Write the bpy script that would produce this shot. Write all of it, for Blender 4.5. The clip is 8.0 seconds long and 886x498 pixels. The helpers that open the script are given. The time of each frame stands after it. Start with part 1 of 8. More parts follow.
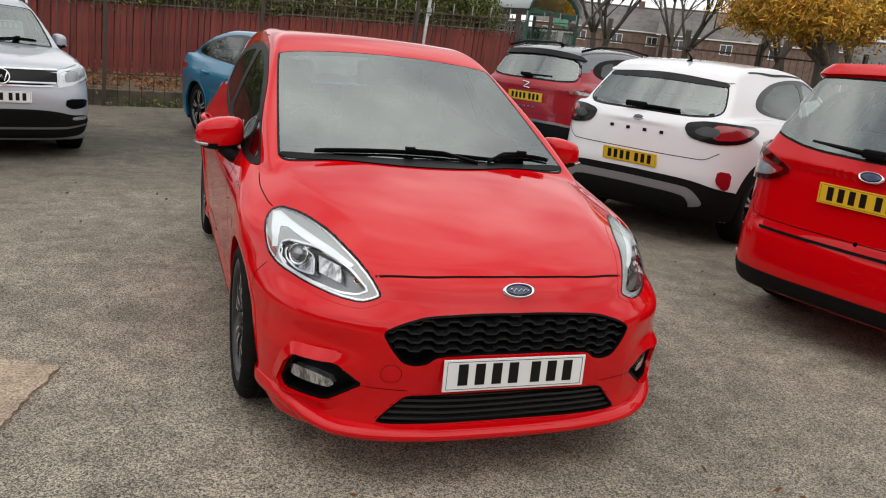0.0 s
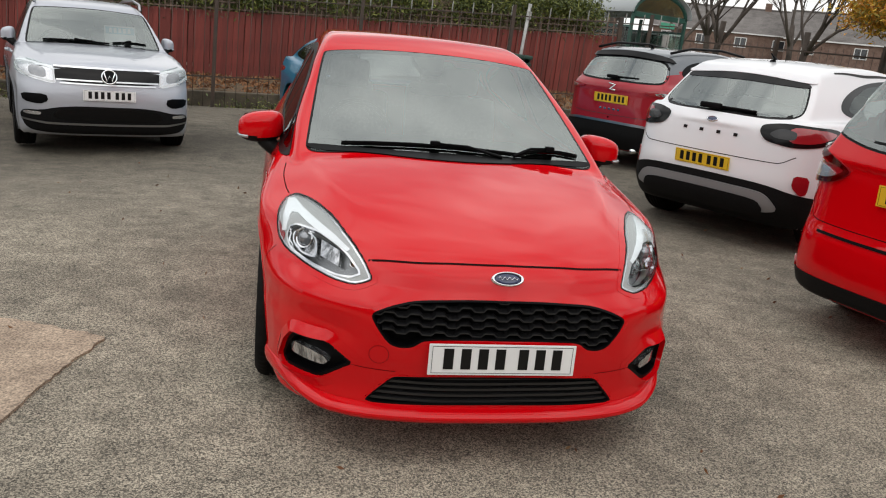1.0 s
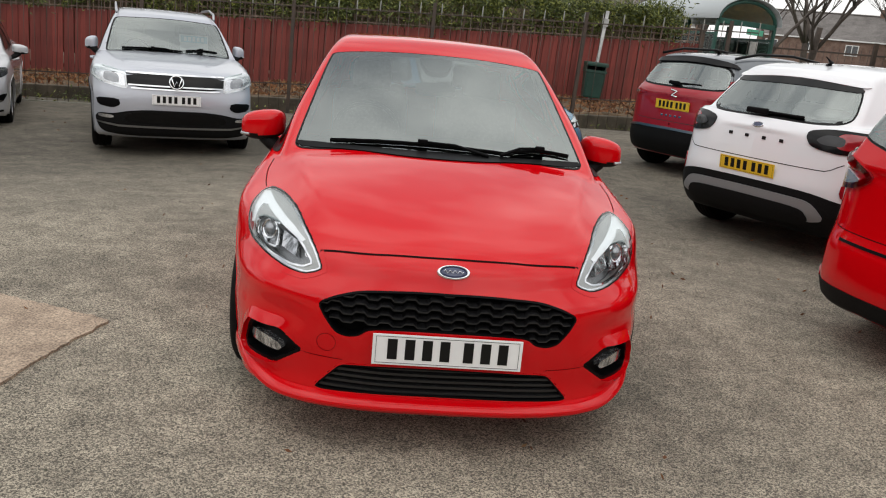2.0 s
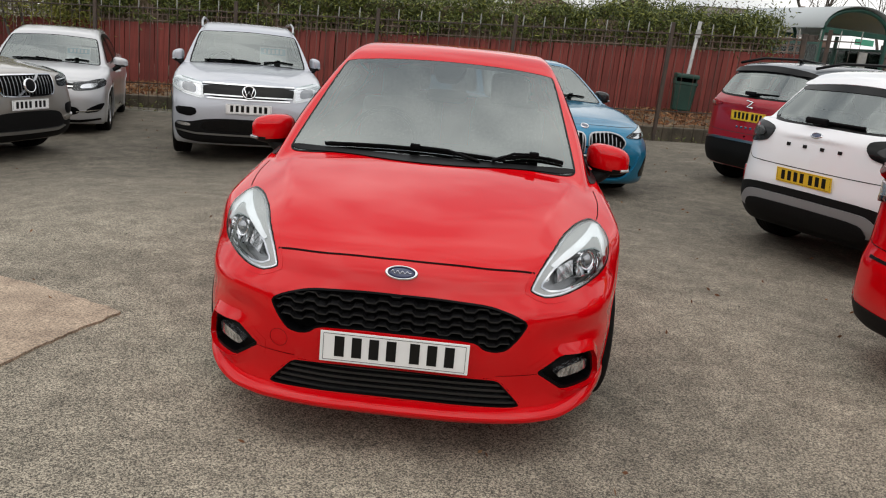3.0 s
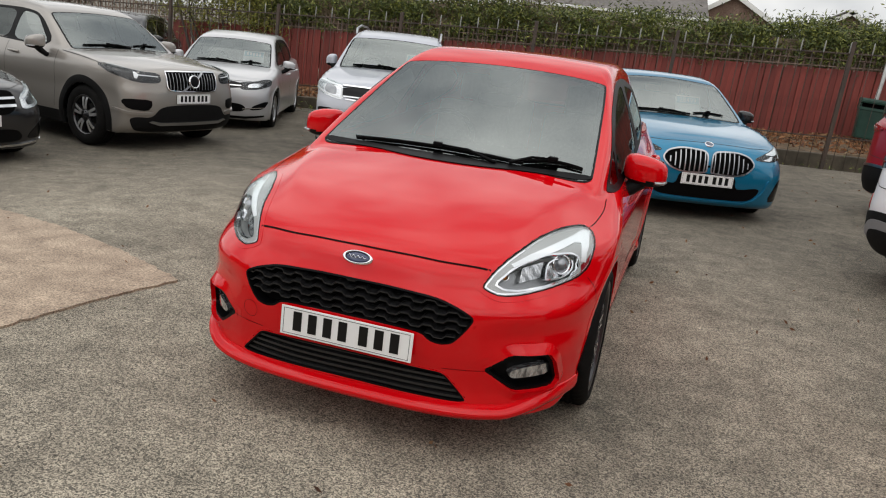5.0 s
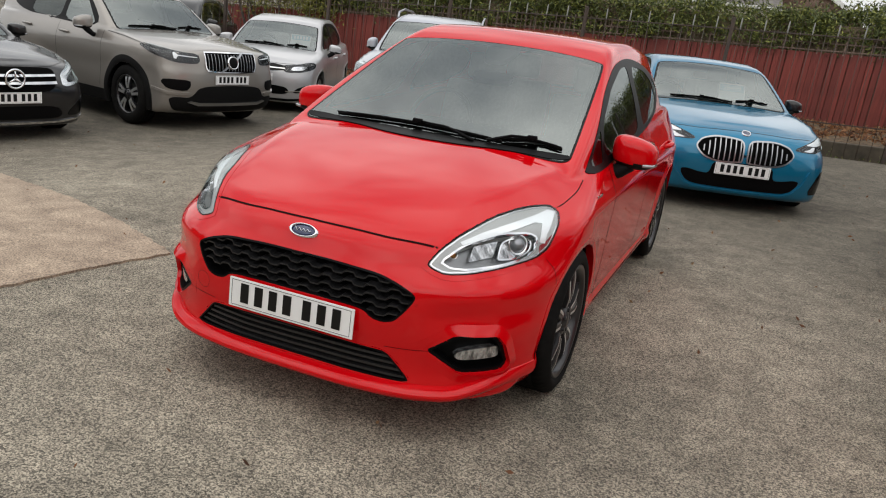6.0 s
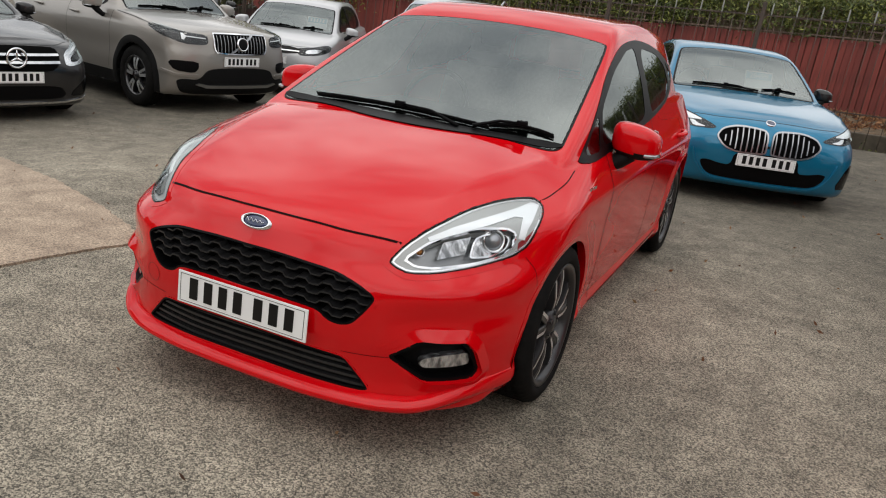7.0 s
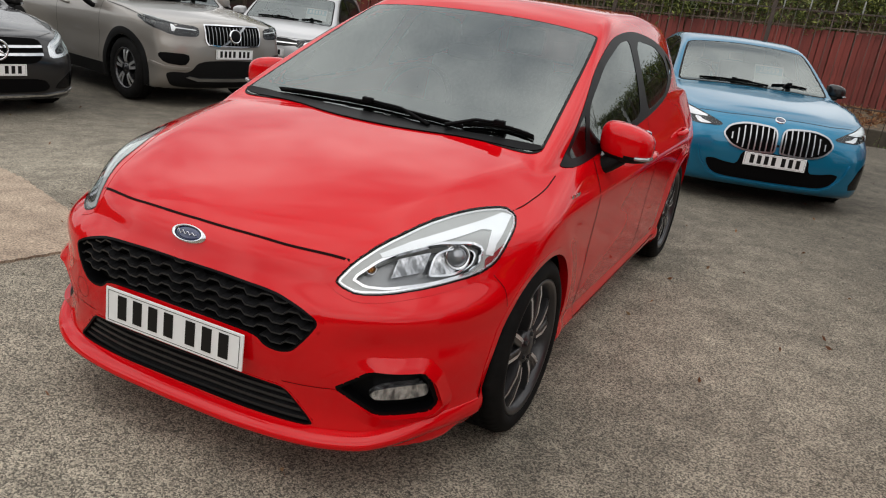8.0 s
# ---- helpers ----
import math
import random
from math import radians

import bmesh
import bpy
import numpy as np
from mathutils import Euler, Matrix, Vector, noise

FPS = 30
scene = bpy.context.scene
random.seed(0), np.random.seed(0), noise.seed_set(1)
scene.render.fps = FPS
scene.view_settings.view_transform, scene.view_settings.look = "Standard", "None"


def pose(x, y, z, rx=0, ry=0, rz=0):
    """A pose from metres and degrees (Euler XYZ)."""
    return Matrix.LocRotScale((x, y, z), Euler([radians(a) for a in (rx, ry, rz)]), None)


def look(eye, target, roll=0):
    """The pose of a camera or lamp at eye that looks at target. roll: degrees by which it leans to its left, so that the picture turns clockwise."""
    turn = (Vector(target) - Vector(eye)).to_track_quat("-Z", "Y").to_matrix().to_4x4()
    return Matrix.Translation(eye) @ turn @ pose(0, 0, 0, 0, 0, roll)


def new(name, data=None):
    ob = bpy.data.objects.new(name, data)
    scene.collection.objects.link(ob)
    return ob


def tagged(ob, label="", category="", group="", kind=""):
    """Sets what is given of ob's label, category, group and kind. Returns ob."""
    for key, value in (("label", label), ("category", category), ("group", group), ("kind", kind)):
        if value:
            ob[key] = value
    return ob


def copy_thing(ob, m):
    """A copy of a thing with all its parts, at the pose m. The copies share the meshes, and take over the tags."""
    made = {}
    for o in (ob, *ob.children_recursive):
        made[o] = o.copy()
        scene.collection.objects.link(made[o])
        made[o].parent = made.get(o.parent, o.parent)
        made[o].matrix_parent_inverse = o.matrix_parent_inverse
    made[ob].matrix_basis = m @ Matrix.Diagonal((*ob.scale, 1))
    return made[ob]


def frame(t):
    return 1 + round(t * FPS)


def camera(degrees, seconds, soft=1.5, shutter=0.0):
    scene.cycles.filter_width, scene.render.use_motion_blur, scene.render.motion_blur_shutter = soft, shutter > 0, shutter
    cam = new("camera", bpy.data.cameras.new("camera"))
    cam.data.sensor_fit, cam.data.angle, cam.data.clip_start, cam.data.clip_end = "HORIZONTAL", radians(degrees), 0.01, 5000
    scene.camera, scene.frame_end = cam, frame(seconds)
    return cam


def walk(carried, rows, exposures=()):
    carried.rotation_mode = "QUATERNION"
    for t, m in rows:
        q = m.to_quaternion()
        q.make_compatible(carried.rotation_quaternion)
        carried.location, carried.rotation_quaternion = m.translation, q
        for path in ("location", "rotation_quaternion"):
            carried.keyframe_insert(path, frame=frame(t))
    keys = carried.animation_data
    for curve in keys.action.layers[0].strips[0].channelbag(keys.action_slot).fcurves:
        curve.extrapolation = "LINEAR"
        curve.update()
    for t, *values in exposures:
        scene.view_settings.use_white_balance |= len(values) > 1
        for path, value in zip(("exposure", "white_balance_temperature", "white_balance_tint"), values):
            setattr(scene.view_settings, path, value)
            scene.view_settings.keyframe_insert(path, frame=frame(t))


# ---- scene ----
cam = camera(59.0, 8.0, 1.1)
PATH = [
    (0, (0.004, -0.006, 1.465), (0.692, 1.799, 0.95), 6.2),
    (0.5, (0.137, -0.147, 1.468), (0.693, 1.705, 0.956), 6.0),
    (1, (0.37, -0.202, 1.467), (0.786, 1.681, 0.937), 5.8),
    (2.5, (1.121, -0.351, 1.472), (1.174, 1.578, 0.948), 5.2),
    (3, (1.397, -0.341, 1.477), (1.308, 1.588, 0.958), 5.0),
    (3.5, (1.609, -0.404, 1.477), (1.418, 1.518, 0.957), 5.2),
    (4, (1.794, -0.398, 1.489), (1.504, 1.508, 0.956), 5.5),
    (4.5, (2.007, -0.268, 1.475), (1.584, 1.614, 0.947), 6.1),
    (4.7, (2.079, -0.271, 1.488), (1.603, 1.6, 0.963), 6.3),
    (5.8, (2.503, -0.132, 1.474), (1.828, 1.664, 0.913), 6.7),
    (6, (2.562, -0.056, 1.465), (1.869, 1.731, 0.895), 6.9),
    (6.5, (2.65, 0.116, 1.454), (1.921, 1.882, 0.863), 7.2),
    (7, (2.638, 0.271, 1.436), (1.89, 2.023, 0.828), 7.4),
    (7.5, (2.623, 0.442, 1.439), (1.864, 2.185, 0.819), 7.5),
    (8, (2.653, 0.606, 1.431), (1.885, 2.343, 0.804), 7.5),
]
walk(cam, [(t, look(eye, target, roll)) for t, eye, target, roll in PATH])

# ---- world and light: an overcast afternoon ----
world = bpy.data.worlds.new("overcast_sky")
scene.world = world
world.use_nodes = True
wn, wl = world.node_tree.nodes, world.node_tree.links
sky = wn.new("ShaderNodeTexSky")
sky.sky_type, sky.sun_disc = "NISHITA", False
sky.sun_elevation, sky.sun_rotation = radians(42), radians(150)
sky.dust_density, sky.air_density = 3.0, 1.0
coords = wn.new("ShaderNodeTexCoord")
stretch = wn.new("ShaderNodeMapping")
stretch.inputs["Scale"].default_value = (1.0, 1.0, 1.5)
wl.new(coords.outputs["Generated"], stretch.inputs["Vector"])
clouds = wn.new("ShaderNodeTexNoise")
clouds.inputs["Scale"].default_value, clouds.inputs["Detail"].default_value = 3.2, 4.5
clouds.inputs["Roughness"].default_value = 0.55
wl.new(stretch.outputs["Vector"], clouds.inputs["Vector"])
ramp = wn.new("ShaderNodeValToRGB")
ramp.color_ramp.elements[0].position, ramp.color_ramp.elements[0].color = 0.36, (6.0, 6.2, 6.5, 1)
ramp.color_ramp.elements[1].position, ramp.color_ramp.elements[1].color = 0.66, (15.4, 15.2, 14.8, 1)
wl.new(clouds.outputs["Fac"], ramp.inputs["Fac"])
cover = wn.new("ShaderNodeMix")
cover.data_type = "RGBA"
cover.inputs["Factor"].default_value = 0.9
wl.new(sky.outputs["Color"], cover.inputs["A"])
wl.new(ramp.outputs["Color"], cover.inputs["B"])
# an overcast sky is brighter overhead than at the horizon
height = wn.new("ShaderNodeSeparateXYZ")
wl.new(coords.outputs["Generated"], height.inputs["Vector"])
rise = wn.new("ShaderNodeMapRange")
rise.inputs["From Min"].default_value, rise.inputs["From Max"].default_value = 0.0, 0.9
rise.inputs["To Min"].default_value, rise.inputs["To Max"].default_value = 1.25, 1.80
wl.new(height.outputs["Z"], rise.inputs["Value"])
bright = wn.new("ShaderNodeMix")
bright.data_type, bright.blend_type = "RGBA", "MULTIPLY"
bright.inputs["Factor"].default_value = 1.0
wl.new(cover.outputs["Result"], bright.inputs["A"])
wl.new(rise.outputs["Result"], bright.inputs["B"])
wl.new(bright.outputs["Result"], wn["Background"].inputs["Color"])
wn["Background"].inputs["Strength"].default_value = 0.069
sun = new("sun", bpy.data.lights.new("sun", "SUN"))
sun.data.energy, sun.data.angle, sun.data.color = 0.8, radians(110), (1.0, 0.96, 0.9)
sun.matrix_world = look((-3, -9, 12), (0, 0, 0))
scene.view_settings.exposure = 0.0

# ---- materials ----
def material(name, colour, rough=0.5, metal=0.0, coat=0.0, spec=0.5):
    m = bpy.data.materials.new(name)
    m.use_nodes = True
    b = m.node_tree.nodes["Principled BSDF"]
    b.inputs["Base Color"].default_value = (*colour, 1)
    b.inputs["Roughness"].default_value = rough
    b.inputs["Metallic"].default_value = metal
    b.inputs["Coat Weight"].default_value = coat
    b.inputs["Coat Roughness"].default_value = 0.03
    b.inputs["Specular IOR Level"].default_value = spec
    return m


def node(m, kind, **values):
    n = m.node_tree.nodes.new(kind)
    for key, value in values.items():
        n.inputs[key].default_value = value
    return n


def link(m, a, b):
    m.node_tree.links.new(a, b)


def grain(m, colours, scale, detail=6.0, at=(0.3, 0.7), bump=0.0, distance=0.01, stretch=(1, 1, 1), second=0.0, amount=0.35, rough=None):
    """Varies a material's colour between two colours by noise at two scales, in metres, with a relief."""
    b = m.node_tree.nodes["Principled BSDF"]
    co = node(m, "ShaderNodeTexCoord")
    mp = node(m, "ShaderNodeMapping", Scale=stretch)
    link(m, co.outputs["Object"], mp.inputs["Vector"])
    n1 = node(m, "ShaderNodeTexNoise", Scale=scale, Detail=detail, Roughness=0.6)
    link(m, mp.outputs["Vector"], n1.inputs["Vector"])
    r = node(m, "ShaderNodeValToRGB")
    e = r.color_ramp.elements
    e[0].position, e[0].color = at[0], (*colours[0], 1)
    e[1].position, e[1].color = at[1], (*colours[1], 1)
    link(m, n1.outputs["Fac"], r.inputs["Fac"])
    out = r.outputs["Color"]
    if second:
        n2 = node(m, "ShaderNodeTexNoise", Scale=second, Detail=4.0)
        link(m, co.outputs["Object"], n2.inputs["Vector"])
        r2 = node(m, "ShaderNodeMapRange")
        r2.inputs["To Min"].default_value, r2.inputs["To Max"].default_value = 1 - amount, 1 + amount
        r2.inputs["From Min"].default_value, r2.inputs["From Max"].default_value = 0.3, 0.7
        link(m, n2.outputs["Fac"], r2.inputs["Value"])
        mix = node(m, "ShaderNodeMix")
        mix.data_type, mix.blend_type = "RGBA", "MULTIPLY"
        mix.inputs["Factor"].default_value = 1.0
        link(m, out, mix.inputs["A"])
        link(m, r2.outputs["Result"], mix.inputs["B"])
        out = mix.outputs["Result"]
    link(m, out, b.inputs["Base Color"])
    if bump:
        bp = node(m, "ShaderNodeBump", Strength=bump, Distance=distance)
        link(m, n1.outputs["Fac"], bp.inputs["Height"])
        link(m, bp.outputs["Normal"], b.inputs["Normal"])
    return m


def by_piece(m, amount=0.25):
    """Lightens and darkens each piece by itself."""
    b = m.node_tree.nodes["Principled BSDF"]
    info = node(m, "ShaderNodeObjectInfo")
    r = node(m, "ShaderNodeMapRange")
    r.inputs["To Min"].default_value, r.inputs["To Max"].default_value = 1 - amount, 1 + amount
    link(m, info.outputs["Random"], r.inputs["Value"])
    mix = node(m, "ShaderNodeMix")
    mix.data_type, mix.blend_type = "RGBA", "MULTIPLY"
    mix.inputs["Factor"].default_value = 1.0
    sock = b.inputs["Base Color"]
    if sock.links:
        link(m, sock.links[0].from_socket, mix.inputs["A"])
    else:
        mix.inputs["A"].default_value = sock.default_value
    link(m, r.outputs["Result"], mix.inputs["B"])
    link(m, mix.outputs["Result"], sock)
    return m


def glass(name, tint, ior=1.5, rough=0.0):
    m = bpy.data.materials.new(name)
    m.use_nodes = True
    t = m.node_tree
    t.nodes.remove(t.nodes["Principled BSDF"])
    clear = node(m, "ShaderNodeBsdfTransparent", Color=(*tint, 1))
    gloss = node(m, "ShaderNodeBsdfGlossy", Color=(0.93, 1, 0.98, 1), Roughness=rough)
    fres = node(m, "ShaderNodeFresnel", IOR=ior)
    mix = node(m, "ShaderNodeMixShader")
    link(m, fres.outputs["Fac"], mix.inputs["Fac"])
    link(m, clear.outputs["BSDF"], mix.inputs[1])
    link(m, gloss.outputs["BSDF"], mix.inputs[2])
    link(m, mix.outputs["Shader"], t.nodes["Material Output"].inputs["Surface"])
    return m


def paint(name, colour, metal=0.0, rough=0.35, coat_ior=1.5, spec=0.1):
    m = material(name, colour, rough, metal, 1.0, spec)
    b = m.node_tree.nodes["Principled BSDF"]
    b.inputs["Coat IOR"].default_value = coat_ior
    co = node(m, "ShaderNodeTexCoord")
    n = node(m, "ShaderNodeTexNoise", Scale=1.7, Detail=4.0)
    link(m, co.outputs["Object"], n.inputs["Vector"])
    r = node(m, "ShaderNodeMapRange")
    r.inputs["To Min"].default_value, r.inputs["To Max"].default_value = 0.015, 0.07
    link(m, n.outputs["Fac"], r.inputs["Value"])
    link(m, r.outputs["Result"], b.inputs["Coat Roughness"])
    return m


RED = paint("race_red_paint", (0.60, 0.0012, 0.0045), coat_ior=1.44, spec=0.0)
RED_DEEP = paint("deep_red_paint", (0.33, 0.012, 0.022), 0.2)
WHITE = paint("white_paint", (0.80, 0.81, 0.83))
SILVER = paint("silver_white_paint", (0.47, 0.49, 0.54), 0.3)
PEARL = paint("pale_silver_paint", (0.52, 0.52, 0.53), 0.35)
BLUE = paint("blue_metallic_paint", (0.008, 0.172, 0.31), 0.42)
BEIGE = paint("grey_beige_metallic_paint", (0.30, 0.28, 0.255), 0.5)
GREY_DARK = paint("dark_grey_metallic_paint", (0.024, 0.023, 0.024), 0.5)
BLACK_PAINT = paint("black_paint", (0.012, 0.012, 0.013))
ROOF_GREY = paint("dark_roof_paint", (0.16, 0.175, 0.19), 0.3)
GLASS = glass("windscreen_glass", (0.72, 0.78, 0.76), 2.8)
GLASS_DARK = glass("privacy_glass", (0.26, 0.27, 0.27), 1.6)
GLASS_SIDE = glass("side_glass", (0.22, 0.24, 0.235), 1.55)
# index far above real glass, as in GLASS, to brighten the sky's reflection
GLASS_HERO = glass("sky_boost_windscreen_glass", (0.88, 0.92, 0.90), 2.7)
LENS = glass("clear_lens", (0.97, 0.975, 0.98), 1.2)
RED_LENS = glass("red_lens", (0.6, 0.02, 0.03), 1.5)
RED_LAMP = material("red_lamp", (0.30, 0.008, 0.014), 0.15, 0, 1.0)
CHROME = material("chrome", (0.75, 0.76, 0.78), 0.08, 1.0)
SATIN = material("satin_metal", (0.42, 0.43, 0.45), 0.28, 1.0)
LAMP_SILVER = material("lamp_reflector", (0.8, 0.81, 0.83), 0.22, 0.85)
LAMP_WHITE = material("lamp_light_guide", (0.9, 0.92, 0.94), 0.15, 0.1, 0.8)
LAMP_GREY = material("lamp_housing", (0.36, 0.37, 0.385), 0.2, 0.6, 0.5)
GRILLE = material("satin_grille", (0.016, 0.016, 0.017), 0.28, spec=0.5)
# bright and dark streaks in the colour stand for reflections on ribs
LAMP_BOWL = grain(material("streaked_lamp_bowl", (0.3, 0.3, 0.3), 0.15, 0.75, 0.4), [(0.20, 0.205, 0.21), (0.72, 0.73, 0.75)], 16, 2, (0.38, 0.60), stretch=(2.5, 2.5, 1))
LAMP_CAVE = material("grey_lamp_chamber", (0.30, 0.31, 0.32), 0.25, 0.3, 0.3)
LAMP_SHELF = material("pale_lamp_surround", (0.45, 0.46, 0.455), 0.3, 0.1, 0.3)
LAMP_DARK = material("lamp_bezel", (0.025, 0.026, 0.028), 0.25, 0.2, 0.3)
BULB = material("lamp_glass_ball", (0.30, 0.31, 0.33), 0.05, 0.6, 1.0)
# the ridges' reflections are put into the colour as streaks
FOG_GLASS = grain(material("fog_lamp_glass", (0.5, 0.51, 0.53), 0.15, 0.8, 0.8), [(0.16, 0.16, 0.17), (0.72, 0.73, 0.75)], 26, 2, (0.38, 0.60), stretch=(2.2, 2.2, 0.8))
AMBER = material("amber_lens", (0.55, 0.2, 0.03), 0.2, 0, 1.0)
GLOSS_BLACK = material("gloss_black_plastic", (0.003, 0.003, 0.0035), 0.15, 0, 0.1, spec=0.22)
SATIN_BLACK = material("satin_black_plastic", (0.003, 0.003, 0.0035), 0.4, spec=0.09)
PLASTIC = grain(material("grained_black_plastic", (0.02, 0.02, 0.021), 0.6, spec=0.12), [(0.004, 0.004, 0.0043), (0.010, 0.010, 0.010)], 90, bump=0.15, distance=0.001)
RUBBER = grain(material("tyre_rubber", (0.02, 0.02, 0.02), 0.75, spec=0.1), [(0.004, 0.004, 0.004), (0.011, 0.0105, 0.010)], 14, bump=0.1, distance=0.002)
SEAL = material("rubber_seal", (0.004, 0.004, 0.004), 0.45, spec=0.15)
DARK = material("dark_interior_trim", (0.012, 0.012, 0.013), 0.7)
FABRIC = grain(material("dark_seat_fabric", (0.035, 0.036, 0.04), 0.9), [(0.30, 0.305, 0.31), (0.42, 0.42, 0.42)], 60)
LINER = material("wheel_arch_liner", (0.003, 0.003, 0.003), 0.9, spec=0.05)
RIM = material("gunmetal_alloy", (0.055, 0.054, 0.056), 0.28, 0.6)
RIM_CUT = material("machined_alloy", (0.82, 0.82, 0.83), 0.3, 0.85)
RIM_SILVER = material("silver_alloy", (0.42, 0.43, 0.44), 0.3, 0.9)
RIM_BLACK = material("black_alloy", (0.02, 0.02, 0.022), 0.25, 0.3, 0.6)
DIFFUSER = material("grey_diffuser_plastic", (0.26, 0.265, 0.27), 0.4, 0.3)
DISC = material("brake_disc_steel", (0.13, 0.125, 0.12), 0.4, 1.0)
PLATE_WHITE = grain(material("white_plate", (0.72, 0.72, 0.72), 0.3, 0, 0.4), [(0.80, 0.80, 0.80), (0.88, 0.88, 0.87)], 6)
PLATE_YELLOW = grain(material("yellow_plate", (0.78, 0.5, 0.02), 0.3, 0, 0.4), [(0.74, 0.46, 0.02), (0.82, 0.54, 0.03)], 6)
INK = material("black_ink", (0.005, 0.005, 0.005), 0.4, spec=0.3)
BADGE_BLUE = material("blue_enamel", (0.006, 0.016, 0.07), 0.15, 0.2, 1.0)
CARD = material("white_card", (0.8, 0.84, 0.86), 0.6)
CARD_BLUE = material("pale_blue_card", (0.35, 0.62, 0.75), 0.6)
GAP = material("panel_gap", (0.012, 0.002, 0.002), 0.8, spec=0.1)
GAP_GREY = material("panel_gap_grey", (0.03, 0.03, 0.03), 0.8)

# ---- the car builder: a smooth solid from a few design curves, with panels laid on it ----
from mathutils.geometry import delaunay_2d_cdt


def curve(*pts, soft=0.0):
    """A smooth curve through (x, y) pairs, without overshoot; soft evens it out over that length."""
    x, y = np.array([p[0] for p in pts], float), np.array([p[1] for p in pts], float)
    h, d = np.diff(x), np.diff(y) / np.diff(x)
    m = np.zeros(len(x))
    for i in range(1, len(x) - 1):
        if d[i - 1] * d[i] > 0:
            w1, w2 = 2 * h[i] + h[i - 1], h[i] + 2 * h[i - 1]
            m[i] = (w1 + w2) / (w1 / d[i - 1] + w2 / d[i])
    m[0], m[-1] = d[0], d[-1]
    g = np.linspace(x[0], x[-1], 600)
    k = np.clip(np.searchsorted(x, g) - 1, 0, len(h) - 1)
    t = (g - x[k]) / h[k]
    v = (y[k] * (1 + 2 * t) * (1 - t) ** 2 + h[k] * m[k] * t * (1 - t) ** 2 + y[k + 1] * t * t * (3 - 2 * t) + h[k] * m[k + 1] * t * t * (t - 1))
    if soft:
        n = max(1, int(3 * soft / (g[1] - g[0])))
        k = np.exp(-0.5 * (np.arange(-n, n + 1) * (g[1] - g[0]) / soft) ** 2)
        lo = v[0] + (v[1] - v[0]) * np.arange(-n, 0)
        hi = v[-1] + (v[-1] - v[-2]) * np.arange(1, n + 1)
        v = np.convolve(np.concatenate([lo, v, hi]), k / k.sum(), "valid")
    return lambda q: np.interp(q, g, v)


def smax(a, b, k):
    h = np.clip(0.5 + 0.5 * (a - b) / k, 0, 1)
    return b + (a - b) * h + k * h * (1 - h)


def smin(a, b, k):
    return -smax(-a, -b, k)


def solid(c):
    """The inside-outside function of a car's shape; x across, y back from the nose, z up."""
    def f(p):
        a, y, z = np.abs(p[:, 0]), p[:, 1], p[:, 2]
        side = a - c["plan"](y) * c["section"](z)
        for wy in c["axles"]:
            r = np.hypot(y - wy, z - c["wheel"])
            side = side - c["flare"] * np.exp(-((r - c["arch"] - 0.02) / 0.055) ** 2)
        w = c["bowz"](z)
        front = c["nose"](z) + c["bow"](a) * (1 - w) + c["bow2"](a) * w - y
        if c["hollow"]:
            front = front + c["hollow"] * np.exp(-((z - 0.475 - 0.05 * (a - 0.5)) / 0.05) ** 2) * (0.5 - 0.5 * np.cos(math.pi * np.clip((a - 0.42) / 0.2, 0, 1)))
        rear = y - (c["tail"](z) - c["rbow"](a) * c["rbowz"](z))
        drop = c["crown"](y) * a * a
        if c["ridge"]:
            # beyond the bonnet's ridge line the surface falls away to the lamps
            drop = drop + c["fall"](y) * 0.012 * np.logaddexp(0, (a - c["ridge"](y)) / 0.012)
        top = z - (c["deck"](y) - drop)
        low = smax(smax(side, front, 0.02), rear, 0.03)
        low = smax(low, top, c["edge"])
        low = smax(low, c["under"](y) - z, 0.015)
        q = z - c["cowl"][1]
        gf = (c["cowl"][0] + c["rake"] * q + c["wbow"] * a * a - c["wcurve"] * q * (c["wheight"] - q) - y) / math.hypot(1, c["rake"])
        gr = (y - (c["hatch"][0] - c["hrake"] * (z - c["hatch"][1]) - c["hbow"] * a * a)) / math.hypot(1, c["hrake"])
        gs = a - (c["cabin"](y) - c["tumble"] * q - c["tcurve"] * q * np.abs(q))
        gt = z - (c["roof"](y) - c["rcrown"] * a * a)
        g = smax(smax(gf, gs, 0.03), gr, 0.03)
        g = smax(g, gt, c["redge"])
        g = smax(g, c["cowl"][1] - 0.05 - z, 0.02)
        return smin(low, g, c["blend"])
    return f


def trace(f, o, d, near, far, steps):
    """The first place where rays from o along d enter the solid (or leave it, when they start inside)."""
    n = len(o)
    t0 = np.full(n, near)
    v0 = f(o + d * near)
    lo, hi, hit = np.full(n, near), np.full(n, far), np.zeros(n, bool)
    for k in range(1, steps + 1):
        t = near + (far - near) * k / steps
        v = f(o + d * t)
        cross = ~hit & (v0 * v <= 0)
        lo[cross], hi[cross] = t - (far - near) / steps, t
        hit |= cross
        v0 = np.where(hit, v0, v)
    sign = np.sign(f(o + d * lo[:, None]))
    for _ in range(14):
        mid = (lo + hi) / 2
        same = np.sign(f(o + d * mid[:, None])) == sign
        lo, hi = np.where(same, mid, lo), np.where(same, hi, mid)
    return o + d * hi[:, None], hit


def slope(f, p):
    e = 0.004
    g = np.stack([f(p + np.eye(3)[i] * e) - f(p - np.eye(3)[i] * e) for i in range(3)], 1)
    return g / np.maximum(np.linalg.norm(g, axis=1, keepdims=True), 1e-9)


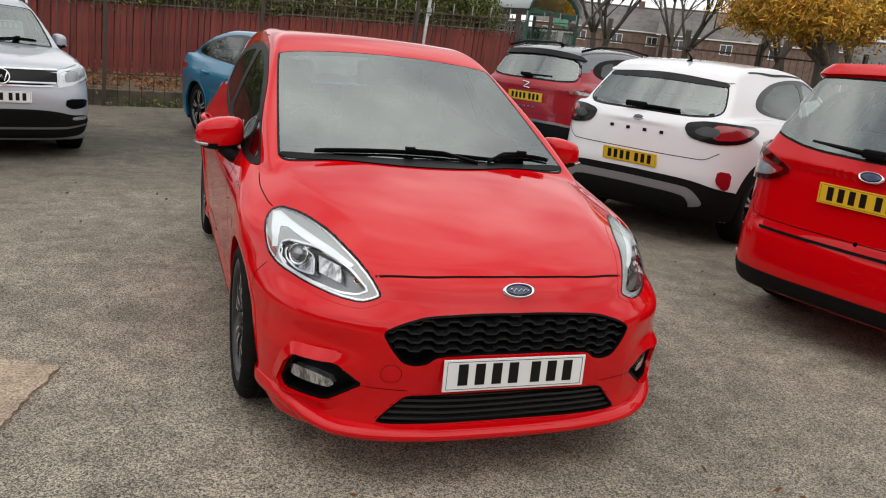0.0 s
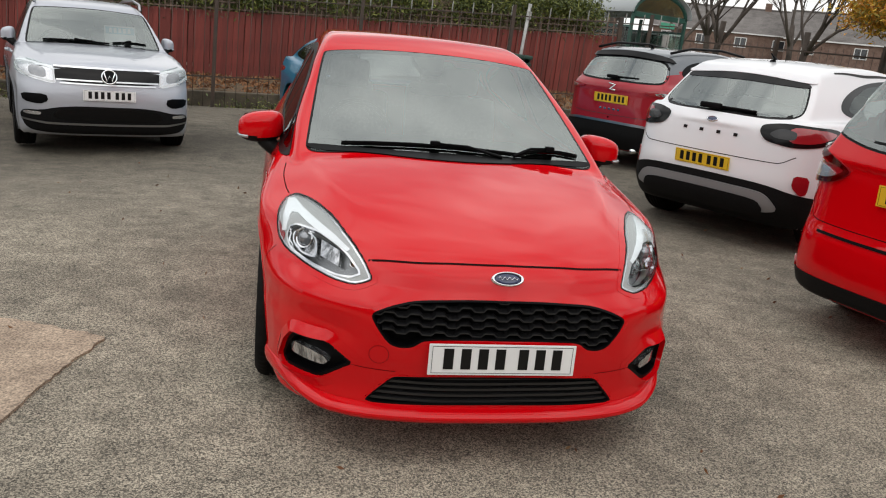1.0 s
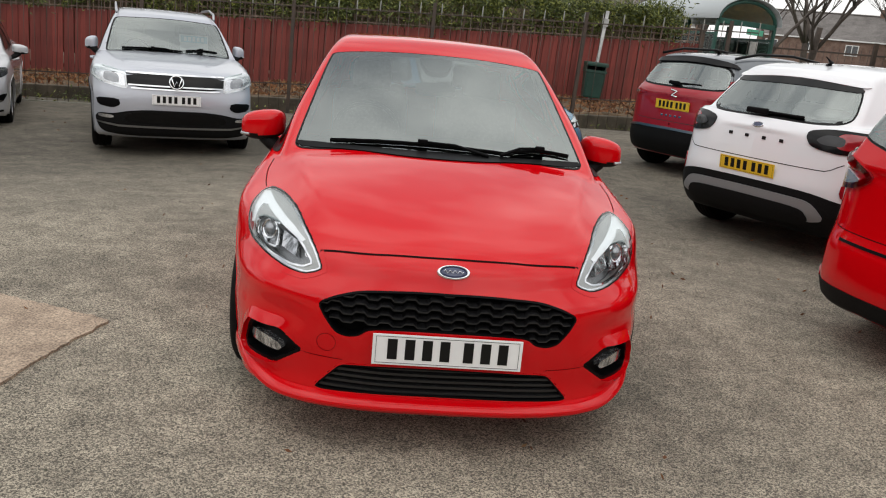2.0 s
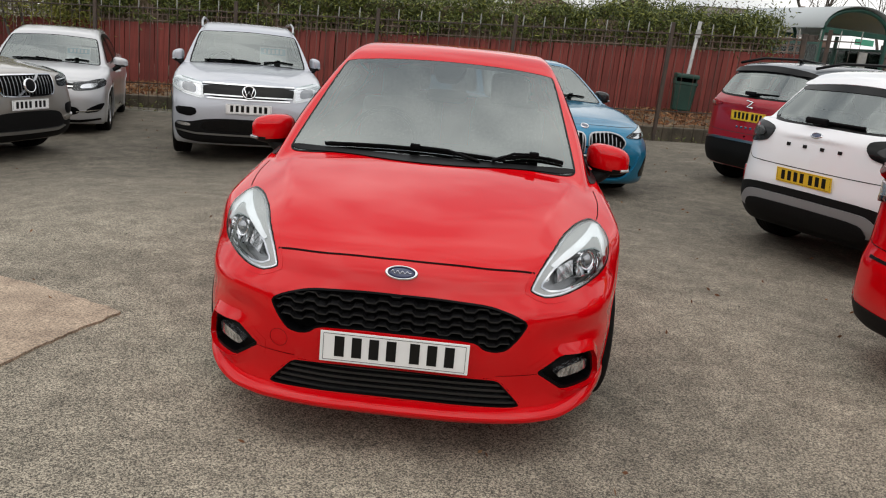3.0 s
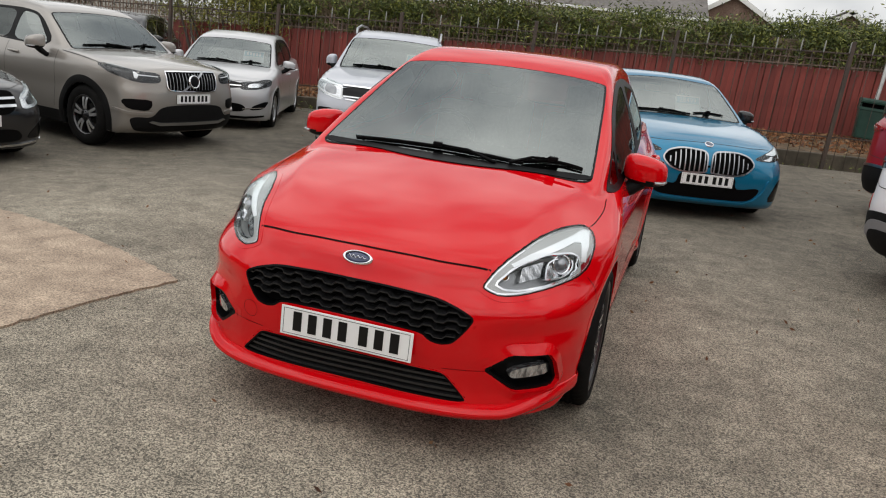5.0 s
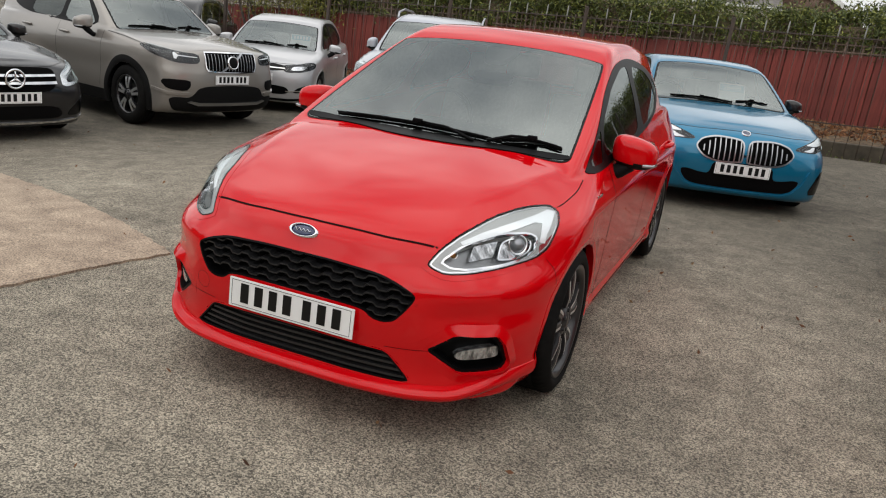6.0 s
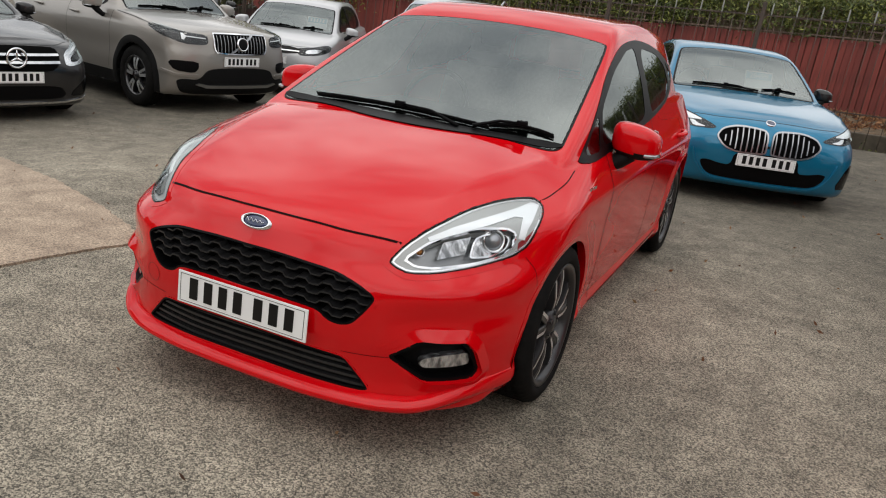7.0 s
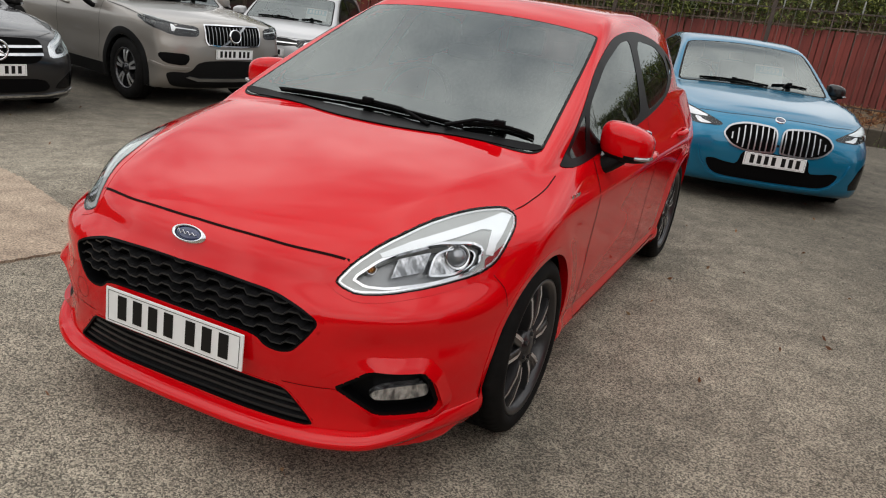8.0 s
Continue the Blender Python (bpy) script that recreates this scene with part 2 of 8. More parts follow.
def mesh_of(name, verts, faces, smooth=True):
    me = bpy.data.meshes.new(name)
    me.from_pydata([tuple(map(float, v)) for v in verts], [], [tuple(int(i) for i in q) for q in faces])
    me.validate()
    if smooth:
        me.shade_smooth()
    me.update()
    return me


def part(name, data, mat, parent=None, label=""):
    """Links a mesh, or a bmesh, as one object under a thing or a part."""
    if isinstance(data, bmesh.types.BMesh):
        me = bpy.data.meshes.new(name)
        data.to_mesh(me)
        data.free()
        data = me
    if not data.materials:
        data.materials.append(mat)
    ob = new(name, data)
    ob.parent = parent
    return tagged(ob, label)


def hull(c, f, rings, around, cuts):
    """The body's skin: rays from an axis inside it; faces inside the cuts are left out."""
    L, za = c["length"], c["axis"]
    ys0, ys1 = 0.62, L - 0.62
    phi = np.linspace(0.02, math.pi / 2, rings // 4)
    st = np.linspace(ys0, ys1, rings // 2)
    psi = np.linspace(0, 2 * math.pi, around, endpoint=False)
    o, d = [], []
    for ph in phi:
        o.append(np.tile((0, ys0, za), (around, 1)))
        d.append(np.stack([math.sin(ph) * np.cos(psi), np.full(around, -math.cos(ph)), math.sin(ph) * np.sin(psi)], 1))
    for s in st[1:]:
        o.append(np.tile((0, s, za), (around, 1)))
        d.append(np.stack([np.cos(psi), np.zeros(around), np.sin(psi)], 1))
    for ph in phi[::-1][1:]:
        o.append(np.tile((0, ys1, za), (around, 1)))
        d.append(np.stack([math.sin(ph) * np.cos(psi), np.full(around, math.cos(ph)), math.sin(ph) * np.sin(psi)], 1))
    n = len(o)
    p, _ = trace(f, np.concatenate(o), np.concatenate(d), 0.0, 1.6, 10)
    i, j = np.meshgrid(np.arange(n - 1), np.arange(around), indexing="ij")
    k = (j + 1) % around
    quads = np.stack([i * around + j, i * around + k, (i + 1) * around + k, (i + 1) * around + j], -1).reshape(-1, 4)
    mid = p[quads].mean(1)
    nrm = slope(f, mid)
    keep = np.ones(len(quads), bool)
    for cut in cuts:
        keep &= ~cut(mid, nrm)
    quads = quads[keep]
    return p, [list(q) for q in quads]


def inside(poly, q):
    """Which of the points q lie within the polygon."""
    x, y = q[:, 0], q[:, 1]
    res = np.zeros(len(q), bool)
    for (x1, y1), (x2, y2) in zip(poly, np.roll(poly, -1, 0)):
        if y1 != y2:
            res ^= ((y1 > y) != (y2 > y)) & (x < (x2 - x1) * (y - y1) / (y2 - y1) + x1)
    return res


def soften(pts, times=2, keep=0.25):
    """Rounds the corners of an outline."""
    pts = np.array(pts, float)
    for _ in range(times):
        nxt = np.roll(pts, -1, 0)
        pts = np.stack([pts * (1 - keep) + nxt * keep, pts * keep + nxt * (1 - keep)], 1).reshape(-1, pts.shape[1])
    return pts


def dense(pts, res):
    out = []
    for p, q in zip(pts, np.roll(pts, -1, 0)):
        n = max(1, int(np.linalg.norm(q - p) / res))
        out += [p + (q - p) * k / n for k in range(n)]
    return np.array(out)


def basis(d):
    d = np.array(d, float) / np.linalg.norm(d)
    up = np.array((0, 0, 1.0)) if abs(d[2]) < 0.9 else np.array((0, 1.0, 0))
    u = np.cross(d, up)
    u /= np.linalg.norm(u)
    return u, np.cross(u, d), d


def grown(poly, by):
    """An outline moved outward (or inward, when by is negative)."""
    poly = np.array(poly, float)
    a, b, c = np.roll(poly, 1, 0), poly, np.roll(poly, -1, 0)
    e1, e2 = b - a, c - b
    n = np.stack([e1[:, 1], -e1[:, 0]], 1) / np.maximum(np.linalg.norm(e1, axis=1, keepdims=True), 1e-9)
    m = np.stack([e2[:, 1], -e2[:, 0]], 1) / np.maximum(np.linalg.norm(e2, axis=1, keepdims=True), 1e-9)
    w = n + m
    w /= np.maximum((w * w).sum(1, keepdims=True), 0.4) / 2
    area = 0.5 * np.sum(poly[:, 0] * c[:, 1] - c[:, 0] * poly[:, 1])
    return poly + w * by * (1 if area > 0 else -1)


def flat(poly, d):
    u, v, _ = basis(d)
    poly = np.array(poly, float)
    return np.stack([poly @ u, poly @ v], 1)


def patch(f, poly, d, off=0.003, res=0.03, inner=None, skirt=0.012, flat2=None, lift=None):
    """A panel on the solid: an outline seen along d, filled with a fine net that follows the surface. Returns verts, faces."""
    u, v, w = basis(d)
    outline = flat(poly, d) if flat2 is None else np.array(flat2)
    depth = np.array(poly, float) @ w
    loop = dense(outline, res)
    pts, edges = [tuple(q) for q in loop], [(i, (i + 1) % len(loop)) for i in range(len(loop))]
    for ring in inner or ():
        hole = dense(np.array(ring), res)
        b = len(pts)
        pts += [tuple(q) for q in hole]
        edges += [(b + i, b + (i + 1) % len(hole)) for i in range(len(hole))]
    lo, hi = outline.min(0), outline.max(0)
    gx, gy = np.meshgrid(np.arange(lo[0], hi[0], res), np.arange(lo[1], hi[1], res * 0.87))
    gx[1::2] += res / 2
    grid = np.stack([gx.ravel(), gy.ravel()], 1)
    grid = grid[inside(outline, grid)]
    if len(grid):
        near = np.min(np.linalg.norm(grid[:, None, :] - np.array(pts)[None, :, :], axis=2), axis=1) > res * 0.45
        grid = grid[near]
    pts += [tuple(q) for q in grid]
    vs, _, tris, *_ = delaunay_2d_cdt([Vector(q) for q in pts], edges, [], 1, 1e-5)
    q = np.array([tuple(x) for x in vs])
    tris = np.array([t for t in tris])
    cen = q[tris].mean(1)
    ok = inside(outline, cen)
    for ring in inner or ():
        ok &= ~inside(np.array(ring), cen)
    tris = tris[ok]
    o = q[:, :1] * u + q[:, 1:] * v
    near, far = depth.min() - 0.3, depth.max() + 0.3
    hit, good = trace(f, o, np.tile(w, (len(o), 1)), near, far, int((far - near) / 0.03))
    if not good.all():
        tris = tris[good[tris].all(1)]
    n = slope(f, hit)
    p = hit + n * (off if lift is None else (off + lift(q))[:, None])
    faces = [list(t) if np.dot(np.cross(p[t[1]] - p[t[0]], p[t[2]] - p[t[0]]), n[t[0]]) > 0 else list(t[::-1]) for t in tris]
    if skirt:
        count = {}
        for t in faces:
            for a, b in zip(t, t[1:] + t[:1]):
                count[(a, b)] = True
        rim = [(a, b) for a, b in count if (b, a) not in count]
        base = len(p)
        ids = sorted({a for e in rim for a in e})
        at = {a: base + k for k, a in enumerate(ids)}
        m = len(ids)
        p = np.concatenate([p, p[ids], p[ids] - n[ids] * skirt])
        faces += [[at[b], at[a], at[a] + m, at[b] + m] for a, b in rim]
    return p, faces


def mirrored(vf):
    v, fs = vf
    return v * np.array((-1, 1, 1)), [q[::-1] for q in fs]


def cutter(poly, d, by=0.0, facing=0.15):
    u, v, w = basis(d)
    line = grown(flat(poly, d), by)

    def test(p, n):
        q = np.stack([p @ u, p @ v], 1)
        return inside(line, q) & (n @ w < -facing)
    return test


def both(poly):
    """An outline on one flank, and the same on the other."""
    return np.array(poly, float), np.array(poly, float) * np.array((-1, 1, 1))


def joined(*sets):
    vs, fs, b = [], [], 0
    for v, q in sets:
        vs.append(np.array(v, float))
        fs += [[i + b for i in t] for t in q]
        b += len(v)
    return np.concatenate(vs), fs


def box(cx, cy, cz, sx, sy, sz, bevel=0.0, rot=None):
    bm = bmesh.new()
    bmesh.ops.create_cube(bm, size=1, matrix=Matrix.Translation((cx, cy, cz)) @ (rot or Matrix()) @ Matrix.Diagonal((sx, sy, sz, 1)))
    if bevel:
        bmesh.ops.bevel(bm, geom=bm.edges[:], offset=bevel, segments=2, affect="EDGES", profile=0.6)
    return bm


def tube(pts, r, sides=8, closed=False, squash=1.0):
    """A rod along a line of points."""
    pts = [Vector(p) for p in pts]
    bm = bmesh.new()
    rings = []
    for i, p in enumerate(pts):
        a = pts[i - 1] if i or closed else p
        b = pts[(i + 1) % len(pts)] if i + 1 < len(pts) or closed else p
        t = (b - a).normalized()
        s = t.cross(Vector((0, 0, 1)))
        s = s.normalized() if s.length > 0.05 else Vector((1, 0, 0))
        w = s.cross(t)
        rr = r[i] if isinstance(r, (list, tuple)) else r
        rings.append([bm.verts.new(p + (s * math.cos(k * 2 * math.pi / sides) + w * math.sin(k * 2 * math.pi / sides) * squash) * rr) for k in range(sides)])
    for i in range(len(rings) - (0 if closed else 1)):
        a, b = rings[i], rings[(i + 1) % len(rings)]
        for k in range(sides):
            bm.faces.new((a[k], b[k], b[(k + 1) % sides], a[(k + 1) % sides]))
    if not closed:
        bm.faces.new(rings[0])
        bm.faces.new(rings[-1][::-1])
    bmesh.ops.recalc_face_normals(bm, faces=bm.faces[:])
    for q in bm.faces:
        q.smooth = True
    return bm


def lathe(profile, sides=48):
    """Turns a profile of (radius, x) round the x axis."""
    v, fs, n = [], [], len(profile)
    for k in range(sides):
        a = 2 * math.pi * k / sides
        v += [(x, r * math.cos(a), r * math.sin(a)) for r, x in profile]
    for k in range(sides):
        b, c = k * n, (k + 1) % sides * n
        fs += [[b + i, b + i + 1, c + i + 1, c + i] for i in range(n - 1)]
    return v, fs

# ---- the setting: car park, kerb, bank ----
def smooth01(t):
    t = np.clip(t, 0, 1)
    return t * t * (3 - 2 * t)


def ground_z(x, y):
    """The lie of the car park: level round the red car, falling away behind it and to one side."""
    x, y = np.asarray(x, float), np.asarray(y, float)
    w = smooth01(np.maximum((y - 4.2) / 5.0, (-0.7 - x) / 3.2))
    h = w * np.clip(-0.13 + 0.033 * x, -0.30, 0.04)
    return np.where(y > 14.0, np.clip(-0.2 + 0.02 * x, -0.34, 0.1), h)


TARMAC = material("worn_tarmac", (0.11, 0.105, 0.1), 0.85, spec=0.3)


def tarmac_nodes(m):
    b = m.node_tree.nodes["Principled BSDF"]
    co = node(m, "ShaderNodeTexCoord")
    stones = node(m, "ShaderNodeTexVoronoi", Scale=210.0)
    fine = node(m, "ShaderNodeTexNoise", Scale=160.0, Detail=3.0)
    wide = node(m, "ShaderNodeTexNoise", Scale=0.55, Detail=6.0, Roughness=0.62)
    mid = node(m, "ShaderNodeTexNoise", Scale=5.0, Detail=6.0, Roughness=0.7)
    for n in (stones, fine, wide, mid):
        link(m, co.outputs["Object"], n.inputs["Vector"])
    r1 = node(m, "ShaderNodeValToRGB")
    e = r1.color_ramp.elements
    e[0].position, e[0].color = 0.2, (0.105, 0.094, 0.076, 1)
    e[1].position, e[1].color = 0.85, (0.42, 0.37, 0.288, 1)
    sep = node(m, "ShaderNodeSeparateColor")
    link(m, stones.outputs["Color"], sep.inputs["Color"])
    link(m, sep.outputs["Red"], r1.inputs["Fac"])
    r2 = node(m, "ShaderNodeMapRange")
    r2.inputs["From Min"].default_value, r2.inputs["From Max"].default_value = 0.32, 0.68
    r2.inputs["To Min"].default_value, r2.inputs["To Max"].default_value = 0.62, 1.25
    link(m, wide.outputs["Fac"], r2.inputs["Value"])
    r3 = node(m, "ShaderNodeMapRange")
    r3.inputs["From Min"].default_value, r3.inputs["From Max"].default_value = 0.3, 0.7
    r3.inputs["To Min"].default_value, r3.inputs["To Max"].default_value = 0.60, 1.22
    link(m, mid.outputs["Fac"], r3.inputs["Value"])
    # darker further back and out to the sides, with a ragged edge
    sepx = node(m, "ShaderNodeSeparateXYZ")
    link(m, co.outputs["Object"], sepx.inputs["Vector"])
    edge = node(m, "ShaderNodeMath")
    edge.operation = "MULTIPLY_ADD"
    edge.inputs[1].default_value = 5.0
    link(m, wide.outputs["Fac"], edge.inputs[0])
    aside = node(m, "ShaderNodeMath")
    aside.operation = "ABSOLUTE"
    link(m, sepx.outputs["X"], aside.inputs[0])
    spread = node(m, "ShaderNodeMath")
    spread.operation = "MULTIPLY_ADD"
    spread.inputs[1].default_value = 0.5
    link(m, aside.outputs["Value"], spread.inputs[0])
    link(m, sepx.outputs["Y"], spread.inputs[2])
    link(m, spread.outputs["Value"], edge.inputs[2])
    far_tone = node(m, "ShaderNodeMapRange")
    far_tone.inputs["From Min"].default_value, far_tone.inputs["From Max"].default_value = 8.2, 11.4
    far_tone.inputs["To Min"].default_value, far_tone.inputs["To Max"].default_value = 1.20, 0.64
    link(m, edge.outputs["Value"], far_tone.inputs["Value"])
    both_ = node(m, "ShaderNodeMath")
    both_.operation = "MULTIPLY"
    link(m, r2.outputs["Result"], both_.inputs[0])
    link(m, far_tone.outputs["Result"], both_.inputs[1])
    mul = node(m, "ShaderNodeMath")
    mul.operation = "MULTIPLY"
    link(m, both_.outputs["Value"], mul.inputs[0])
    link(m, r3.outputs["Result"], mul.inputs[1])
    # small pits where stones have come out, their shade put into the colour
    pit_shade = node(m, "ShaderNodeTexNoise", Scale=75.0, Detail=2.0)
    link(m, co.outputs["Object"], pit_shade.inputs["Vector"])
    r4 = node(m, "ShaderNodeMapRange")
    r4.inputs["From Min"].default_value, r4.inputs["From Max"].default_value = 0.33, 0.46
    r4.inputs["To Min"].default_value, r4.inputs["To Max"].default_value = 0.45, 1.05
    link(m, pit_shade.outputs["Fac"], r4.inputs["Value"])
    deep = node(m, "ShaderNodeMath")
    deep.operation = "MULTIPLY"
    link(m, mul.outputs["Value"], deep.inputs[0])
    link(m, r4.outputs["Result"], deep.inputs[1])
    mix = node(m, "ShaderNodeMix")
    mix.data_type, mix.blend_type = "RGBA", "MULTIPLY"
    mix.inputs["Factor"].default_value = 1.0
    link(m, r1.outputs["Color"], mix.inputs["A"])
    link(m, deep.outputs["Value"], mix.inputs["B"])
    link(m, mix.outputs["Result"], b.inputs["Base Color"])
    add = node(m, "ShaderNodeMath")
    add.operation = "MULTIPLY_ADD"
    add.inputs[1].default_value = -0.8
    link(m, stones.outputs["Distance"], add.inputs[0])
    link(m, fine.outputs["Fac"], add.inputs[2])
    bp = node(m, "ShaderNodeBump", Strength=0.6, Distance=0.006)
    link(m, add.outputs["Value"], bp.inputs["Height"])
    link(m, bp.outputs["Normal"], b.inputs["Normal"])


tarmac_nodes(TARMAC)
CONCRETE = grain(material("old_concrete", (0.4, 0.34, 0.27), 0.9), [(0.25, 0.19, 0.14), (0.44, 0.345, 0.255)], 5, 9, bump=0.8, distance=0.008, second=110, amount=0.6)
SOIL = grain(material("leafy_soil", (0.1, 0.07, 0.045), 0.95), [(0.05, 0.04, 0.025), (0.17, 0.11, 0.065)], 9, 8, bump=0.8, distance=0.04, second=45, amount=0.4)
KERB = grain(material("mossy_kerb_stone", (0.2, 0.19, 0.16), 0.9), [(0.10, 0.11, 0.07), (0.26, 0.24, 0.21)], 6, 8, bump=0.5, distance=0.01)
GRASS = grain(material("rough_grass", (0.06, 0.09, 0.03), 0.9), [(0.04, 0.06, 0.02), (0.10, 0.13, 0.05)], 3, 8, second=0.4)


def sheet(name, xs, ys, z, mat):
    gx, gy = np.meshgrid(xs, ys)
    v = np.stack([gx.ravel(), gy.ravel(), z(gx, gy).ravel()], 1)
    w = len(xs)
    fs = [[j * w + i, j * w + i + 1, (j + 1) * w + i + 1, (j + 1) * w + i] for j in range(len(ys) - 1) for i in range(w - 1)]
    return part(name, mesh_of(name, v, fs), mat)


def widened(lo, hi, step, out, factor=1.6):
    inner = list(np.arange(lo, hi + step / 2, step))
    d, a, b = step, [lo], [hi]
    while b[-1] < out:
        d *= factor
        a.append(a[-1] - d)
        b.append(b[-1] + d)
    return np.array(a[:0:-1] + inner + b[1:])


ground = sheet("ground", widened(-12, 16, 0.5, 900), widened(-8, 24, 0.5, 900), ground_z, TARMAC)
tagged(ground, "grey worn tarmac car park with pale aggregate and stains", "ground", kind="structure")

# the concrete slab set into the tarmac, in two bays
slab = bmesh.new()
outline = [(-0.36, 3.29), (-1.1, 3.60), (-1.9, 3.92), (-3.2, 4.42), (-4.6, 4.95), (-4.9, 1.2), (-4.6, -3.0), (-0.95, -3.0), (-0.80, 0.6), (-0.57, 2.4), (-0.48, 2.85)]
ring = dense(np.array(outline), 0.035)
rng = random.Random(4)
ring = [(x + rng.uniform(-0.011, 0.011), y + rng.uniform(-0.011, 0.011)) for x, y in ring]
cgx, cgy = np.meshgrid(np.arange(-4.9, 0, 0.25), np.arange(-3, 4.95, 0.25))
inner_pts = np.stack([cgx.ravel(), cgy.ravel()], 1)
inner_pts = inner_pts[inside(grown(ring, -0.08), inner_pts)]
sv, _, sf, *_ = delaunay_2d_cdt([Vector(q) for q in ring] + [Vector(q) for q in inner_pts], [(i, (i + 1) % len(ring)) for i in range(len(ring))], [], 1, 1e-5)
top = [slab.verts.new((q.x, q.y, float(ground_z(q.x, q.y)) + 0.012)) for q in sv]
for t in sf:
    slab.faces.new([top[i] for i in t])
rim_edges = [e for e in slab.edges if e.is_boundary]
down = bmesh.ops.extrude_edge_only(slab, edges=rim_edges)
for v in [g for g in down["geom"] if isinstance(g, bmesh.types.BMVert)]:
    v.co.z -= 0.08
bmesh.ops.recalc_face_normals(slab, faces=slab.faces[:])
slab_ob = part("concrete_slab", slab, CONCRETE)
tagged(slab_ob, "pale worn concrete slab set into the tarmac", "slab", kind="structure")


def lean(x):
    """How far the boundary rises along its length."""
    return 0.036 * (x - 3.7)


def bank_z(x, y):
    base = -0.24 + lean(x) * 0.5 + 0.02
    up = (smooth01((y - 14.7) / 0.08) * 0.8 + smooth01((y - 14.8) / 1.9) * 0.2) * (0.30 + lean(x) - base)
    bumps = 0.05 * np.sin(x * 3.1 + y * 2.0) * np.sin(y * 4.3 - x) * smooth01((y - 14.05) / 0.5)
    return base + up + bumps


bank = sheet("bank", np.arange(-22, 9.01, 0.2), np.concatenate([np.arange(13.95, 14.6, 0.15), np.arange(14.68, 14.83, 0.03), np.arange(14.95, 17.2, 0.15), [19, 24]]), bank_z, SOIL)
tagged(bank, "earth bank covered in brown fallen leaves", "bank", kind="structure")

# ---- wheels ----
def wheel_mesh_spoke(r, pairs, twist, width, depth, x0):
    """One spoke from the hub to the rim's edge, lying along +z."""
    bm = bmesh.new()
    r0, r1 = 0.045, r - 0.012
    w0, w1 = width * 0.9, width
    rows = []
    for k, t in enumerate((0, 0.35, 0.75, 1.0)):
        z = r0 + (r1 - r0) * t
        w = w0 + (w1 - w0) * t
        x = x0 + 0.018 * math.sin(t * math.pi * 0.9) - 0.01 * t
        o = twist * t
        rows.append([bm.verts.new((x, o - w / 2, z)), bm.verts.new((x, o + w / 2, z)), bm.verts.new((x - depth, o + w / 2 + 0.004, z)), bm.verts.new((x - depth, o - w / 2 - 0.004, z))])
    for a, b in zip(rows, rows[1:]):
        for k in range(4):
            bm.faces.new((a[k], a[(k + 1) % 4], b[(k + 1) % 4], b[k]))
    bm.faces.new(rows[-1])
    bm.faces.new(rows[0][::-1])
    bmesh.ops.recalc_face_normals(bm, faces=bm.faces[:])
    bmesh.ops.bevel(bm, geom=[e for e in bm.edges], offset=0.003, segments=1, affect="EDGES")
    return bm


